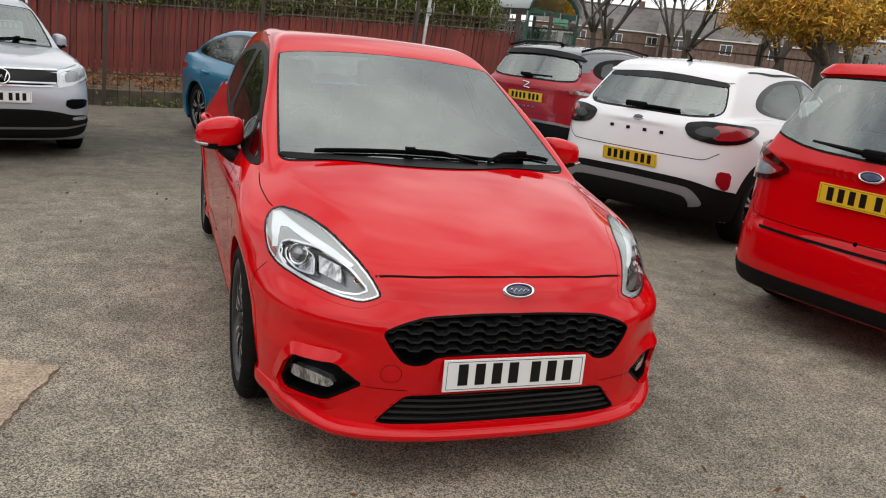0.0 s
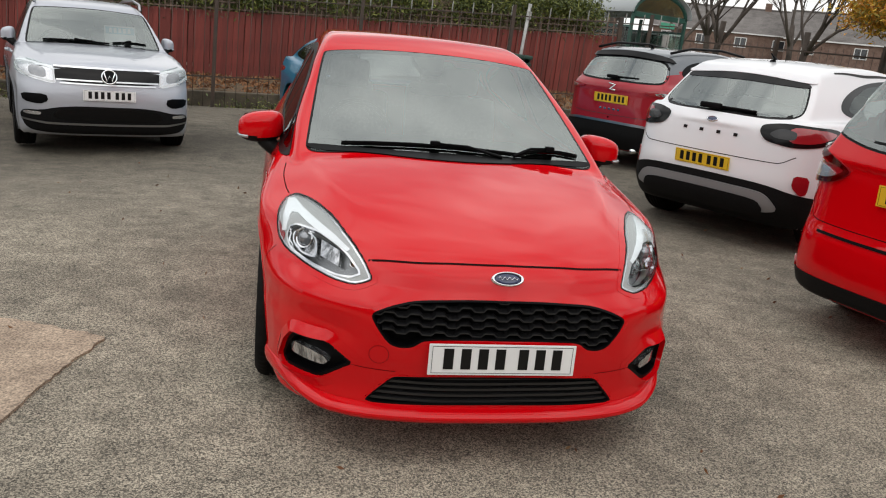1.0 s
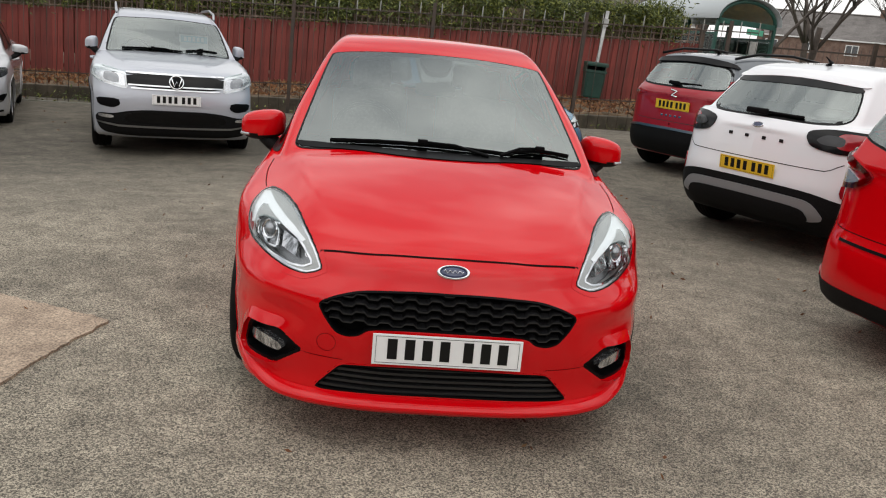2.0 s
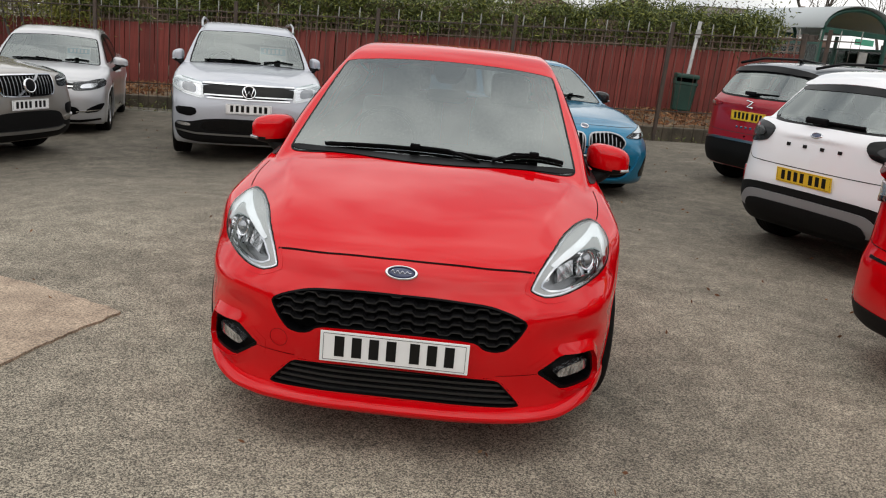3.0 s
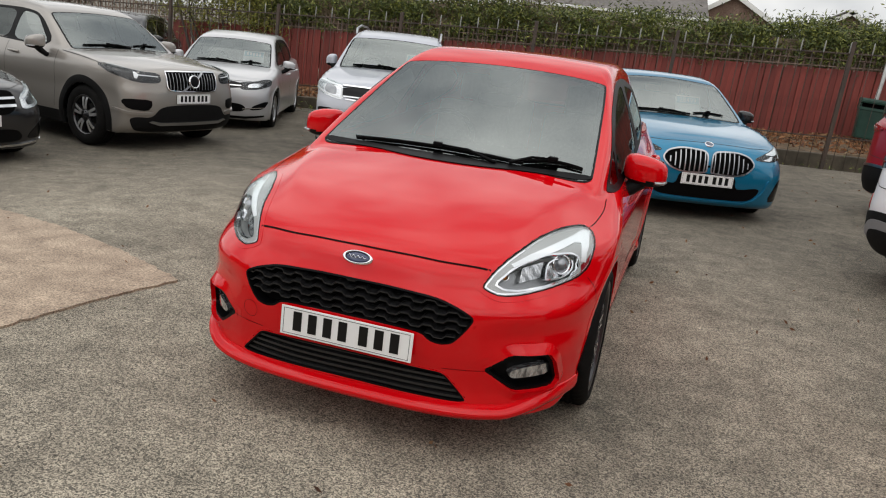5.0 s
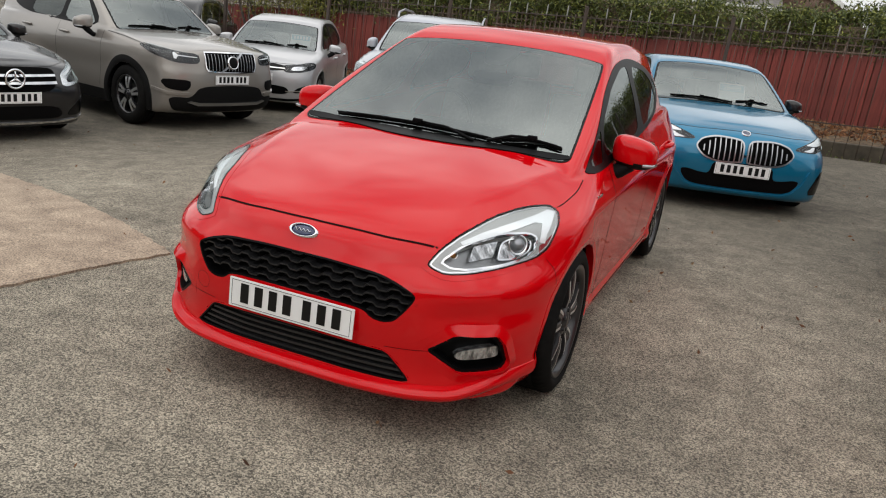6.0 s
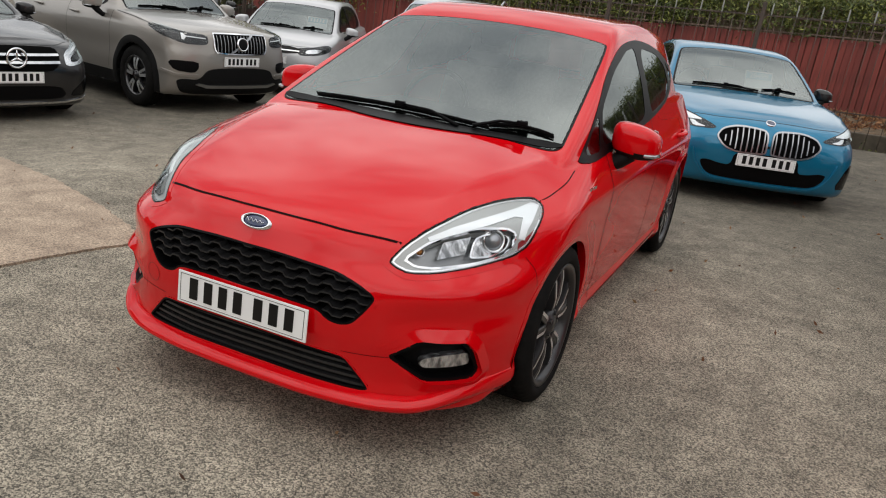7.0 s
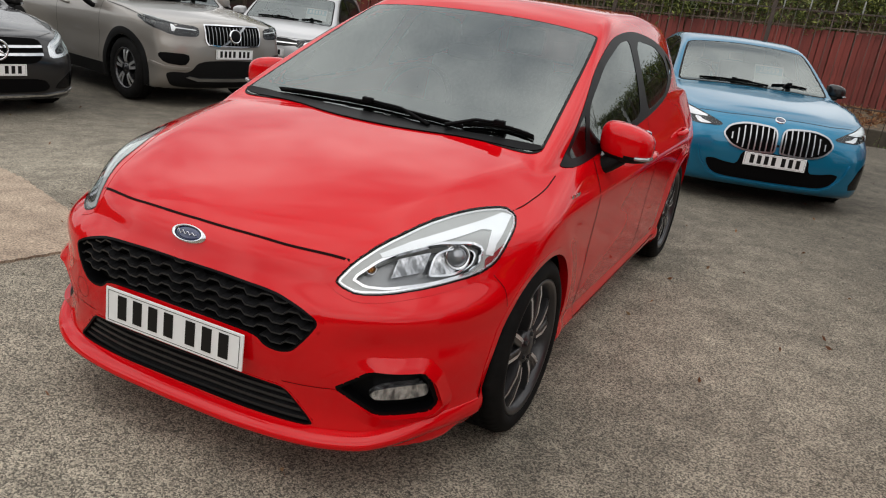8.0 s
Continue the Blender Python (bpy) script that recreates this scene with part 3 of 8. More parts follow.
def make_wheel(R, r, width, spokes, mat, cut=None, double=0.0, spoke_w=0.035, barrel=None, cut_w=0.62, treads=0):
    """A wheel, its outer face to +x: the brake disc, with tyre and rim under it."""
    h = width / 2
    disc = part("wheel", mesh_of("wheel", *lathe([(0.06, 0.0), (0.06, 0.01), (r * 0.66, 0.01), (r * 0.66, -0.015), (0.05, -0.015)], 40)), DISC)
    tyre = [(r - 0.004, h - 0.022), (r + 0.008, h - 0.008), (r + 0.02, h - 0.001), ((R + r) / 2, h), (R - 0.03, h - 0.004), (R - 0.012, h - 0.014), (R - 0.003, h - 0.03)]
    for k in range(4):
        x = h - 0.038 - k * (2 * h - 0.076) / 4.0
        w = (2 * h - 0.076) / 4.0
        tyre += [(R, x), (R, x - w + 0.01), (R - 0.007, x - w + 0.008), (R - 0.007, x - w + 0.002)]
    tyre += [(R, -h + 0.036), (R - 0.012, -h + 0.014), ((R + r) / 2, -h), (r, -h + 0.02)]
    tv, tf = lathe(tyre, treads * 3 or 64)
    if treads:
        # cross cuts between the tread blocks, staggered from row to row
        n = len(tyre)
        for i, (x, y, z) in enumerate(tv):
            q = math.hypot(y, z)
            if q > R - 0.004 and (i // n + int((x + h) * 30)) % 3 == 0:
                tv[i] = (x, y * (R - 0.006) / q, z * (R - 0.006) / q)
    part("tyre", mesh_of("tyre", tv, tf), RUBBER, disc, "black rubber tyre")
    rim = bmesh.new()
    v, fs = lathe([(r + 0.004, h - 0.016), (r + 0.006, h - 0.008), (r, h - 0.006), (r - 0.012, h - 0.012), (r - 0.022, h - 0.035), (r - 0.03, -h + 0.03)], 64)
    me = mesh_of("barrel", v, fs)
    rim.from_mesh(me)
    for q in rim.faces:
        q.smooth = True
    hubv, hubf = lathe([(0.0, h - 0.012), (0.028, h - 0.013), (0.033, h - 0.02), (0.06, h - 0.024), (0.066, h - 0.04), (0.05, h - 0.09)], 32)
    rim.from_mesh(mesh_of("hub", hubv, hubf))
    for k in range(spokes):
        for sgn in ((-1, 1) if double else (0,)):
            sp = wheel_mesh_spoke(r, double, sgn * double, spoke_w, 0.035, h - 0.028)
            sp.transform(Matrix.Rotation(2 * math.pi * k / spokes, 4, "X"))
            tmp = bpy.data.meshes.new("spoke")
            sp.to_mesh(tmp)
            sp.free()
            rim.from_mesh(tmp)
    if cut:
        for k in range(spokes):
            for sgn in ((-1, 1) if double else (0,)):
                strip = bmesh.new()
                w = spoke_w * cut_w
                rows = []
                for t in (0.16, 0.4, 0.75, 1.0):
                    z = 0.045 + (r - 0.012 - 0.045) * t
                    x = h - 0.028 + 0.018 * math.sin(t * math.pi * 0.9) - 0.01 * t + 0.0022
                    o = sgn * double * t + sgn * (spoke_w - w) * 0.45
                    rows.append((strip.verts.new((x, o - w / 2, z)), strip.verts.new((x, o + w / 2, z))))
                for a, b in zip(rows, rows[1:]):
                    q = strip.faces.new((a[0], a[1], b[1], b[0]))
                    q.material_index = 1
                strip.transform(Matrix.Rotation(2 * math.pi * k / spokes, 4, "X"))
                tmp = bpy.data.meshes.new("cut")
                strip.to_mesh(tmp)
                strip.free()
                rim.from_mesh(tmp)
    for k in range(5):
        a = 2 * math.pi * k / 5 + 0.3
        bmesh.ops.create_cone(rim, cap_ends=True, segments=8, radius1=0.009, radius2=0.008, depth=0.02, matrix=Matrix.Translation((h - 0.022, 0.045 * math.sin(a), 0.045 * math.cos(a))) @ Matrix.Rotation(math.pi / 2, 4, "Y"))
    ro = part("rim", rim, mat, disc)
    ro.data.materials.append(cut or mat)
    return disc


def fit_wheels(c, root, wheel):
    """Copies a wheel to the four corners of a car."""
    for wy in c["axles"]:
        for s in (1, -1):
            t = c["track"] / 2
            w = copy_thing(wheel, pose(s * t, wy, c["wheel"], 0, 0, 0 if s > 0 else 180))
            w.parent = root
    for o in list(wheel.children_recursive) + [wheel]:
        bpy.data.objects.remove(o)


def arch_band(c, wy, r0, r1, lo=-22, hi=202):
    out = [(0.8, wy + r1 * math.cos(radians(a)), c["wheel"] + r1 * math.sin(radians(a))) for a in np.linspace(lo, hi, 40)]
    inn = [(0.8, wy + r0 * math.cos(radians(a)), c["wheel"] + r0 * math.sin(radians(a))) for a in np.linspace(hi, lo, 40)]
    return out + inn


def seam(f, pts, d, width=0.007, off=0.0012, res=0.02):
    """A thin dark line along a panel's edge."""
    line = flat(pts, d)
    t = np.gradient(line, axis=0)
    t /= np.linalg.norm(t, axis=1, keepdims=True)
    n = np.stack([-t[:, 1], t[:, 0]], 1) * width / 2
    return patch(f, pts, d, off, res, flat2=np.concatenate([line + n, (line - n)[::-1]]), skirt=0)


def spline(pts, n=24):
    """A smooth line through a few points."""
    p = np.array(pts, float)
    t = np.concatenate([[0], np.cumsum(np.linalg.norm(np.diff(p, axis=0), axis=1))])
    g = np.linspace(0, t[-1], n)
    cs = [curve(*zip(t, p[:, k])) for k in range(p.shape[1])]
    return np.stack([q(g) for q in cs], 1)


def number_plate(parent, m, yellow=False, groups=(4, 3), w=0.52, h=0.111):
    """A number plate facing -y at the pose m, with its characters as plain bars."""
    plate = part("number_plate", box(0, 0, 0, w, 0.006, h, 0.0025), PLATE_YELLOW if yellow else PLATE_WHITE, parent, "yellow number plate" if yellow else "white number plate")
    plate.matrix_local = m
    n, step = sum(groups), 0.0605 * w / 0.52
    x = -(n * step + 0.3 * step * 1.1) / 2 + step / 2
    bar = bpy.data.meshes.new("character")
    bb = box(0, 0, 0, step * 0.56, 0.002, h * 0.66)
    bb.to_mesh(bar)
    bb.free()
    bar.materials.append(INK)
    for g in groups:
        for _ in range(g):
            ch = new("character", bar)
            ch.parent = plate
            ch.matrix_local = pose(x, -0.0042, 0.003)
            x += step
        x += step * 0.35
    line = bmesh.new()
    for sx, sz, px, pz in ((w - 0.024, 0.0014, 0, h / 2 - 0.008), (w - 0.024, 0.0014, 0, -h / 2 + 0.008), (0.0014, h - 0.016, -w / 2 + 0.012, 0), (0.0014, h - 0.016, w / 2 - 0.012, 0)):
        bmesh.ops.create_cube(line, size=1, matrix=Matrix.Translation((px, -0.0034, pz)) @ Matrix.Diagonal((sx, 0.001, sz, 1)))
    part("plate_border", line, INK, plate)
    return plate


def glaze(c, f, root, cuts, name, poly, d, mat, band=0.018, lip=0.012, ring=SEAL, off=0.004, res=0.035, label=""):
    """A window in the body: a hole, a black edge round it, and the pane."""
    poly = soften(poly, 2)
    cuts.append(cutter(poly, d, -0.006, 0.05))
    line = flat(poly, d)
    p = part(name, mesh_of(name, *patch(f, poly, d, off, res, skirt=0.004)), mat, root, label)
    part("window_seal", mesh_of("window_seal", *patch(f, poly, d, off - 0.0015, res, flat2=grown(line, lip), inner=[grown(line, -band)], skirt=0.006)), ring, p, "black rubber seal")
    return p


def halves(pts):
    """Closes a half outline, from the middle to the middle, over both sides."""
    pts = [tuple(p) for p in pts]
    return pts + [(-x, y, z) for x, y, z in reversed(pts) if abs(x) > 1e-6]


def base_car(c, root, mat, rings, around, cuts, f):
    for wy in c["axles"]:
        cuts.append(lambda p, n, wy=wy: (np.hypot(p[:, 1] - wy, p[:, 2] - c["wheel"]) < c["arch"]) & (np.abs(p[:, 0]) > 0.45))
    v, q = hull(c, f, rings, around, cuts)
    body = part("body", mesh_of("body", v, q), mat, root)
    for wy in c["axles"]:
        for s in (1, -1):
            r = c["arch"] + 0.012
            tub = [(s * x, wy + r * math.cos(radians(a)), c["wheel"] + r * math.sin(radians(a))) for x in (0.42, c["track"] / 2 + 0.06) for a in np.linspace(-18, 198, 30)]
            fs = [[i, i + 1, 30 + i + 1, 30 + i] for i in range(29)] + [list(range(30))]
            part("arch_liner", mesh_of("arch_liner", tub, fs, False), LINER, root, "black wheel arch liner")
    return body


def design(**over):
    """The design curves of a car; each may be replaced. Curves over y run from the nose to the tail, over z upward, over a outward."""
    c = dict(length=4.07, hollow=0.0, ridge=None, fall=None, axis=0.56, wheel=0.311, arch=0.345, axles=(0.83, 3.323), track=1.475, flare=0.010, edge=0.03, blend=0.02, redge=0.05,
             plan=curve((0, 0.79), (0.35, 0.803), (0.83, 0.846), (1.4, 0.848), (2.4, 0.855), (3.3, 0.868), (3.8, 0.85), (4.1, 0.83), soft=0.08),
             section=curve((0.12, 0.90), (0.20, 0.95), (0.235, 0.975), (0.27, 0.966), (0.34, 0.974), (0.45, 0.984), (0.58, 0.988), (0.68, 0.996), (0.755, 1.0), (0.79, 0.988), (0.85, 0.952), (0.92, 0.905), (0.98, 0.875), (1.1, 0.83)),
             nose=curve((0.12, 0.10), (0.165, 0.05), (0.19, 0.026), (0.215, 0.034), (0.26, 0.05), (0.33, 0.044), (0.40, 0.032), (0.48, 0.028), (0.545, 0.028), (0.565, 0.030), (0.60, 0.038), (0.64, 0.054), (0.68, 0.075), (0.72, 0.104), (0.76, 0.150), (0.80, 0.225), (0.86, 0.35), (0.9, 0.44)),
             bow=curve((0, 0), (0.2, 0.004), (0.35, 0.02), (0.457, 0.045), (0.55, 0.088), (0.65, 0.16), (0.72, 0.245), (0.78, 0.37), (0.83, 0.56), (0.87, 0.8)),
             bow2=curve((0, 0), (0.2, 0.02), (0.35, 0.06), (0.457, 0.105), (0.55, 0.17), (0.65, 0.275), (0.718, 0.37), (0.76, 0.44), (0.80, 0.515), (0.84, 0.61), (0.88, 0.71), soft=0.02),
             bowz=curve((0.1, 0), (0.48, 0), (0.56, 0.14), (0.64, 0.84), (0.70, 1.0), (0.9, 1.03)),
             tail=curve((0.12, 3.9), (0.3, 4.03), (0.5, 4.07), (0.7, 4.05), (0.95, 3.99), (1.2, 3.9)),
             rbow=curve((0, 0), (0.4, 0.02), (0.6, 0.07), (0.72, 0.16), (0.80, 0.32), (0.88, 0.6)),
             rbowz=curve((0.1, 1.0), (1.2, 1.0)),
             deck=curve((0.05, 0.69), (0.11, 0.727), (0.2, 0.768), (0.4, 0.825), (0.6, 0.868), (0.8, 0.902), (1.0, 0.928), (1.2, 0.945), (1.6, 0.965), (2.4, 0.99), (3.3, 1.03), (3.9, 1.02), (4.1, 1.0), soft=0.06),
             crown=curve((0.05, 0.38), (0.2, 0.255), (0.45, 0.122), (0.68, 0.104), (0.9, 0.108), (1.15, 0.102), (1.4, 0.075), (1.8, 0.03), (4.1, 0.03), soft=0.09),
             under=curve((0, 0.165), (0.4, 0.17), (0.9, 0.15), (3.2, 0.16), (3.7, 0.2), (4.1, 0.3)),
             cowl=(1.12, 0.93), rake=2.0, wbow=0.03, wcurve=0.14, wheight=0.45,
             hatch=(3.98, 1.0), hrake=0.55, hbow=0.18,
             cabin=curve((1.0, 0.70), (1.2, 0.722), (1.45, 0.748), (1.9, 0.768), (2.3, 0.775), (3.0, 0.762), (3.5, 0.73), (4.1, 0.62), soft=0.08), tumble=0.37, tcurve=0.22,
             roof=curve((1.6, 1.27), (1.9, 1.366), (2.1, 1.405), (2.4, 1.43), (2.8, 1.436), (3.3, 1.41), (3.7, 1.375), (4.1, 1.3)), rcrown=0.06)
    c.update(over)
    return c




# ---- a car in the making: panels, glass, lamps and trim by name ----
FRONT, BACK, RIGHT, TOP = (0, 1, 0), (0, -1, 0), (-1, 0, 0), (0, 0, -1)


def seat_mesh():
    bm = box(0, 0.22, 0.30, 0.48, 0.5, 0.14, 0.05)
    for b in (box(0, 0.52, 0.62, 0.48, 0.13, 0.62, 0.05, Matrix.Rotation(radians(-14), 4, "X")), box(0, 0.64, 1.02, 0.25, 0.09, 0.17, 0.035, Matrix.Rotation(radians(-10), 4, "X"))):
        tmp = bpy.data.meshes.new("tmp")
        b.to_mesh(tmp)
        b.free()
        bm.from_mesh(tmp)
    me = bpy.data.meshes.new("seat")
    bm.to_mesh(me)
    bm.free()
    me.shade_smooth()
    me.materials.append(FABRIC)
    return me


SEAT = seat_mesh()


class Car:
    def __init__(self, name, label, mat, c):
        self.c, self.f, self.mat, self.cuts = c, solid(c), mat, []
        self.root = tagged(new(name), label, "car", "parked cars")

    def lay(self, name, poly, d, mat, off=0.003, skirt=0.01, pair=False, soft=2, keep=0.2, res=0.03, ring=None, grow=0.0, cut=None, parent=None, label=""):
        """A panel with the outline poly, seen along d; ring: the width of a frame; pair: on both flanks; cut: opens the body."""
        poly = soften(poly, soft, keep) if soft else np.array(poly, float)
        line = flat(poly, d)
        vf = patch(self.f, poly, d, off, res, flat2=grown(line, grow), inner=[grown(line, -ring)] if ring else None, skirt=skirt)
        d = np.array(d, float)
        if cut is not None:
            self.cuts.append(cutter(poly, d, cut, 0.0))
            if pair:
                self.cuts.append(cutter(poly * (-1, 1, 1), d * (-1, 1, 1), cut, 0.0))
        made = []
        for k, flip in enumerate((lambda q: q, mirrored) if pair else (lambda q: q,)):
            up = parent[k] if isinstance(parent, list) else (parent or self.root)
            made.append(part(name, mesh_of(name, *flip(vf)), mat, up, label))
        return made

    def window(self, name, poly, d, mat, band=0.024, lip=0.015, label=""):
        p = self.lay(name, poly, d, mat, 0.004, 0.004, soft=2, cut=-0.012, label=label)
        self.lay("window_seal", poly, d, SEAL, 0.0025, 0.006, ring=band, grow=lip, parent=p)
        return p

    def screen(self, half, label="raked windscreen with a black edge"):
        """The windscreen, from half an outline of (x, z); its top is kept under the roof's edge."""
        c = self.c
        (y0, z0), k = c["cowl"], c["rake"]
        lo, hi = half[0][1], half[-1][1]
        top = max(z for z in np.linspace(z0, hi, 200) if c["roof"](y0 + k * (z - z0)) - z > 0.004)
        full = [(x, 0, lo + (z - lo) * (min(top, hi) - lo) / (hi - lo)) for x, z in half]
        d = (0, 1 / math.hypot(1, k), -k / math.hypot(1, k))
        return self.window("windscreen", [(x, y0 + k * (z - z0), z) for x, _, z in halves(full)], d, GLASS, 0.030, 0.020, label)

    def sides(self, dlo, panes, dark=9.0, trim=None):
        """The side windows, as (y, z) outlines, in their frame; those behind y = dark have privacy glass."""
        x = 0.7
        dlo = soften([(x, y, z) for y, z in dlo], 2)
        panes = [soften([(x, y, z) for y, z in p], 2, 0.15) for p in panes]
        vf = patch(self.f, dlo, RIGHT, 0.003, 0.035, inner=[flat(p, RIGHT) for p in panes], skirt=0.006)
        for flip in (lambda q: q, mirrored):
            fr = part("window_frame", mesh_of("window_frame", *flip(vf)), trim or SATIN_BLACK, self.root, "black side window frame")
            for p in panes:
                part("side_window", mesh_of("side_window", *flip(patch(self.f, p, RIGHT, 0.001, 0.05, skirt=0))), GLASS_DARK if p[:, 1].mean() > dark else GLASS, fr)
        for p in panes:
            self.cuts += [cutter(p, RIGHT, 0.004, 0.0), cutter(p * (-1, 1, 1), (1, 0, 0), 0.004, 0.0)]

    def seam(self, pts, d, width=0.006, pair=False, mat=None):
        for s in (1, -1) if pair else (1,):
            q = np.array(pts, float) * (s, 1, 1)
            dd = np.array(d, float) * (s, 1, 1)
            part("panel_gap", mesh_of("panel_gap", *seam(self.f, spline(q, 30), dd, width)), mat or GAP_GREY, self.root)

    def on(self, x, z, d=FRONT, off=0.0):
        """The place on the surface met from the front (x, z), the back (x, z) or the side (y, z)."""
        u, v, w = basis(d)
        o = np.array([u * x * (1 if d != BACK else -1) + v * z])
        h, ok = trace(self.f, o, np.array([w]), -5.5, 1.2, 460)
        return h[0] + slope(self.f, h)[0] * off

    def disc(self, name, x, z, rx, rz, mat, d=FRONT, off=0.004, rim=None, deep=0.012, label=""):
        """A round or oval badge on the front or back."""
        p = self.on(x, z, d, off)
        n = slope(self.f, np.array([p]))[0]
        v, fs = lathe([(0.0, 0.004), (0.55, 0.0035), (0.86, 0.0005), (0.9, -deep)], 40)
        m = Matrix.Translation(p) @ Vector((0, -1, 0)).rotation_difference(Vector(n)).to_matrix().to_4x4() if d == FRONT else Matrix.Translation(p) @ Vector((0, 1, 0)).rotation_difference(Vector(n)).to_matrix().to_4x4()
        turn = Matrix.Rotation(radians(-90 if d == FRONT else 90), 4, "Z")
        ob = part(name, mesh_of(name, [(a, b * rx, c * rz) for a, b, c in v], fs), mat, self.root, label)
        ob.matrix_local = m @ turn
        if rim:
            v2, f2 = lathe([(0.84, 0.002), (0.9, 0.006), (1.0, 0.005), (1.06, -deep)], 40)
            r = part("rim", mesh_of("rim", [(a, b * rx, c * rz) for a, b, c in v2], f2), rim, ob)
        return ob

    def mirror(self, x, y, z, mat, w=0.21, h=0.135, dpt=0.15):
        """Door mirrors: a rounded housing on a dark foot, with the glass behind."""
        c = self.c
        for s in (1, -1):
            bm = bmesh.new()
            bmesh.ops.create_uvsphere(bm, u_segments=28, v_segments=18, radius=1)
            for v in bm.verts:
                a = Vector([math.copysign(abs(q) ** 0.62, q) for q in v.co])
                if a.y > 0.25:
                    a.y = 0.25
                taper = 1 - 0.16 * max(0, a.x)
                v.co = Vector((s * a.x * w / 2, a.y * dpt / 2 + 0.03 * abs(a.x) ** 2, a.z * h / 2 * taper - 0.012 * a.x))
            for q in bm.faces:
                q.smooth = True
            if s < 0:
                bmesh.ops.reverse_faces(bm, faces=bm.faces[:])
            lowm = [q for q in bm.faces if q.calc_center_median().z < -h * 0.28]
            me = bpy.data.meshes.new("mirror")
            for q in lowm:
                q.material_index = 1
            bm.to_mesh(me)
            bm.free()
            me.materials.append(mat)
            me.materials.append(PLASTIC)
            ob = part("door_mirror", me, mat, self.root)
            ob.matrix_local = pose(s * x, y, z, 0, 0, s * 8)
            part("mirror_glass", box(s * 0.0, dpt * 0.125 + 0.012, 0, w * 0.8, 0.006, h * 0.74, 0.02), CHROME, ob, "mirror glass")
            foot = tube([(s * (-0.02), 0.0, -h * 0.36), (s * (-0.06), -0.005, -h * 0.62), (s * (-0.11), -0.015, -h * 0.85), (s * (-0.20), -0.02, -h * 1.0)], [0.06, 0.052, 0.042, 0.044], 12, squash=0.7)
            part("mirror_foot", foot, PLASTIC, ob, "black mirror foot")
            lamp = tube([(s * w * 0.48, 0.0, -h * 0.30), (s * w * 0.40, -dpt * 0.36, -h * 0.30), (s * w * 0.2, -dpt * 0.49, -h * 0.30)], 0.008, 6)
            part("side_indicator", lamp, LAMP_GREY, ob, "clear indicator strip")

    def handle(self, y, z, mat, w=0.2):
        for s in (1, -1):
            o = np.array([[1.5, y, z]])
            h, _ = trace(self.f, o, np.array([[-1.0, 0, 0]]), 0, 1.4, 120)
            p = h[0] * (s, 1, 1)
            bm = tube([(p[0] + s * 0.0, y - w / 2, z - 0.006), (p[0] + s * 0.028, y - w / 2 + 0.03, z), (p[0] + s * 0.034, y, z + 0.004), (p[0] + s * 0.028, y + w / 2 - 0.03, z + 0.006), (p[0] - s * 0.0, y + w / 2, z + 0.006)], [0.012, 0.016, 0.017, 0.016, 0.012], 10)
            part("door_handle", bm, mat, self.root)

    def wipers(self, y, z, span=0.62, spans=None):
        """Two wipers parked along the foot of the windscreen; spans: where each one runs, across the car, and its pivot."""
        for x0, x1, up, hub in spans or ((0.16, -span, 0.004, 0.1), (0.20, span * 1.05, 0.018, 0.3)):
            def at(x, t, lift):
                zz = z + up + 0.012 * math.sin(t * 3)
                hit, ok = trace(self.f, np.array([[x, y - 0.5, zz]]), np.array([[0, 1.0, 0]]), 0, 1.2, 120)
                return tuple(hit[0] + np.array((0, -lift, lift)))
            ts = np.linspace(0, 1, 9)
            w = part("wiper", tube([at(x0 + (x1 - x0) * t, t, 0.013) for t in ts], [0.004] + [0.0065] * 7 + [0.004], 6, squash=0.7), SATIN_BLACK, self.root, "black windscreen wiper")
            part("wiper_blade", tube([at(x0 + (x1 - x0) * t, t, 0.006) for t in ts], 0.0045, 4), RUBBER, w)
            mid = (x0 + x1) / 2
            arm = [at(mid, 0.5, 0.022), at((mid + hub) / 2, 0.3, 0.020), at(hub, 0.1, 0.014)]
            arm[-1] = (arm[-1][0], arm[-1][1] - 0.05, arm[-1][2] - 0.02)
            part("wiper_arm", tube(arm, [0.005, 0.006, 0.009], 8), SATIN_BLACK, w)
            c = arm[0]
            part("wiper_clip", box(c[0], c[1], c[2], 0.045, 0.022, 0.022, 0.005), SATIN_BLACK, w)

    def cabin(self, y, z, w, back=0.8, wheel_side=-1):
        """Dashboard, steering wheel and seats, with the dash top at (y, z)."""
        part("dashboard", box(0, y + 0.22, z - 0.16, w * 2, 0.55, 0.26, 0.08), DARK, self.root)
        part("cabin_floor", box(0, y + 1.0, 0.34, w * 2, 2.0, 0.05, 0.01), DARK, self.root)
        sw = part("steering_wheel", tube([(0.185 * math.cos(a), 0, 0.185 * math.sin(a)) for a in np.linspace(0, 2 * math.pi, 24, endpoint=False)], 0.016, 8, True), DARK, self.root)
        sw.matrix_local = pose(wheel_side * 0.36, y + 0.52, z - 0.05, -25)
        for s in (-1, 1):
            for yy in (y + 0.6, y + 0.6 + back):
                st = new("seat", SEAT)
                st.parent = self.root
                st.matrix_local = pose(s * 0.36, yy, z - 0.78)

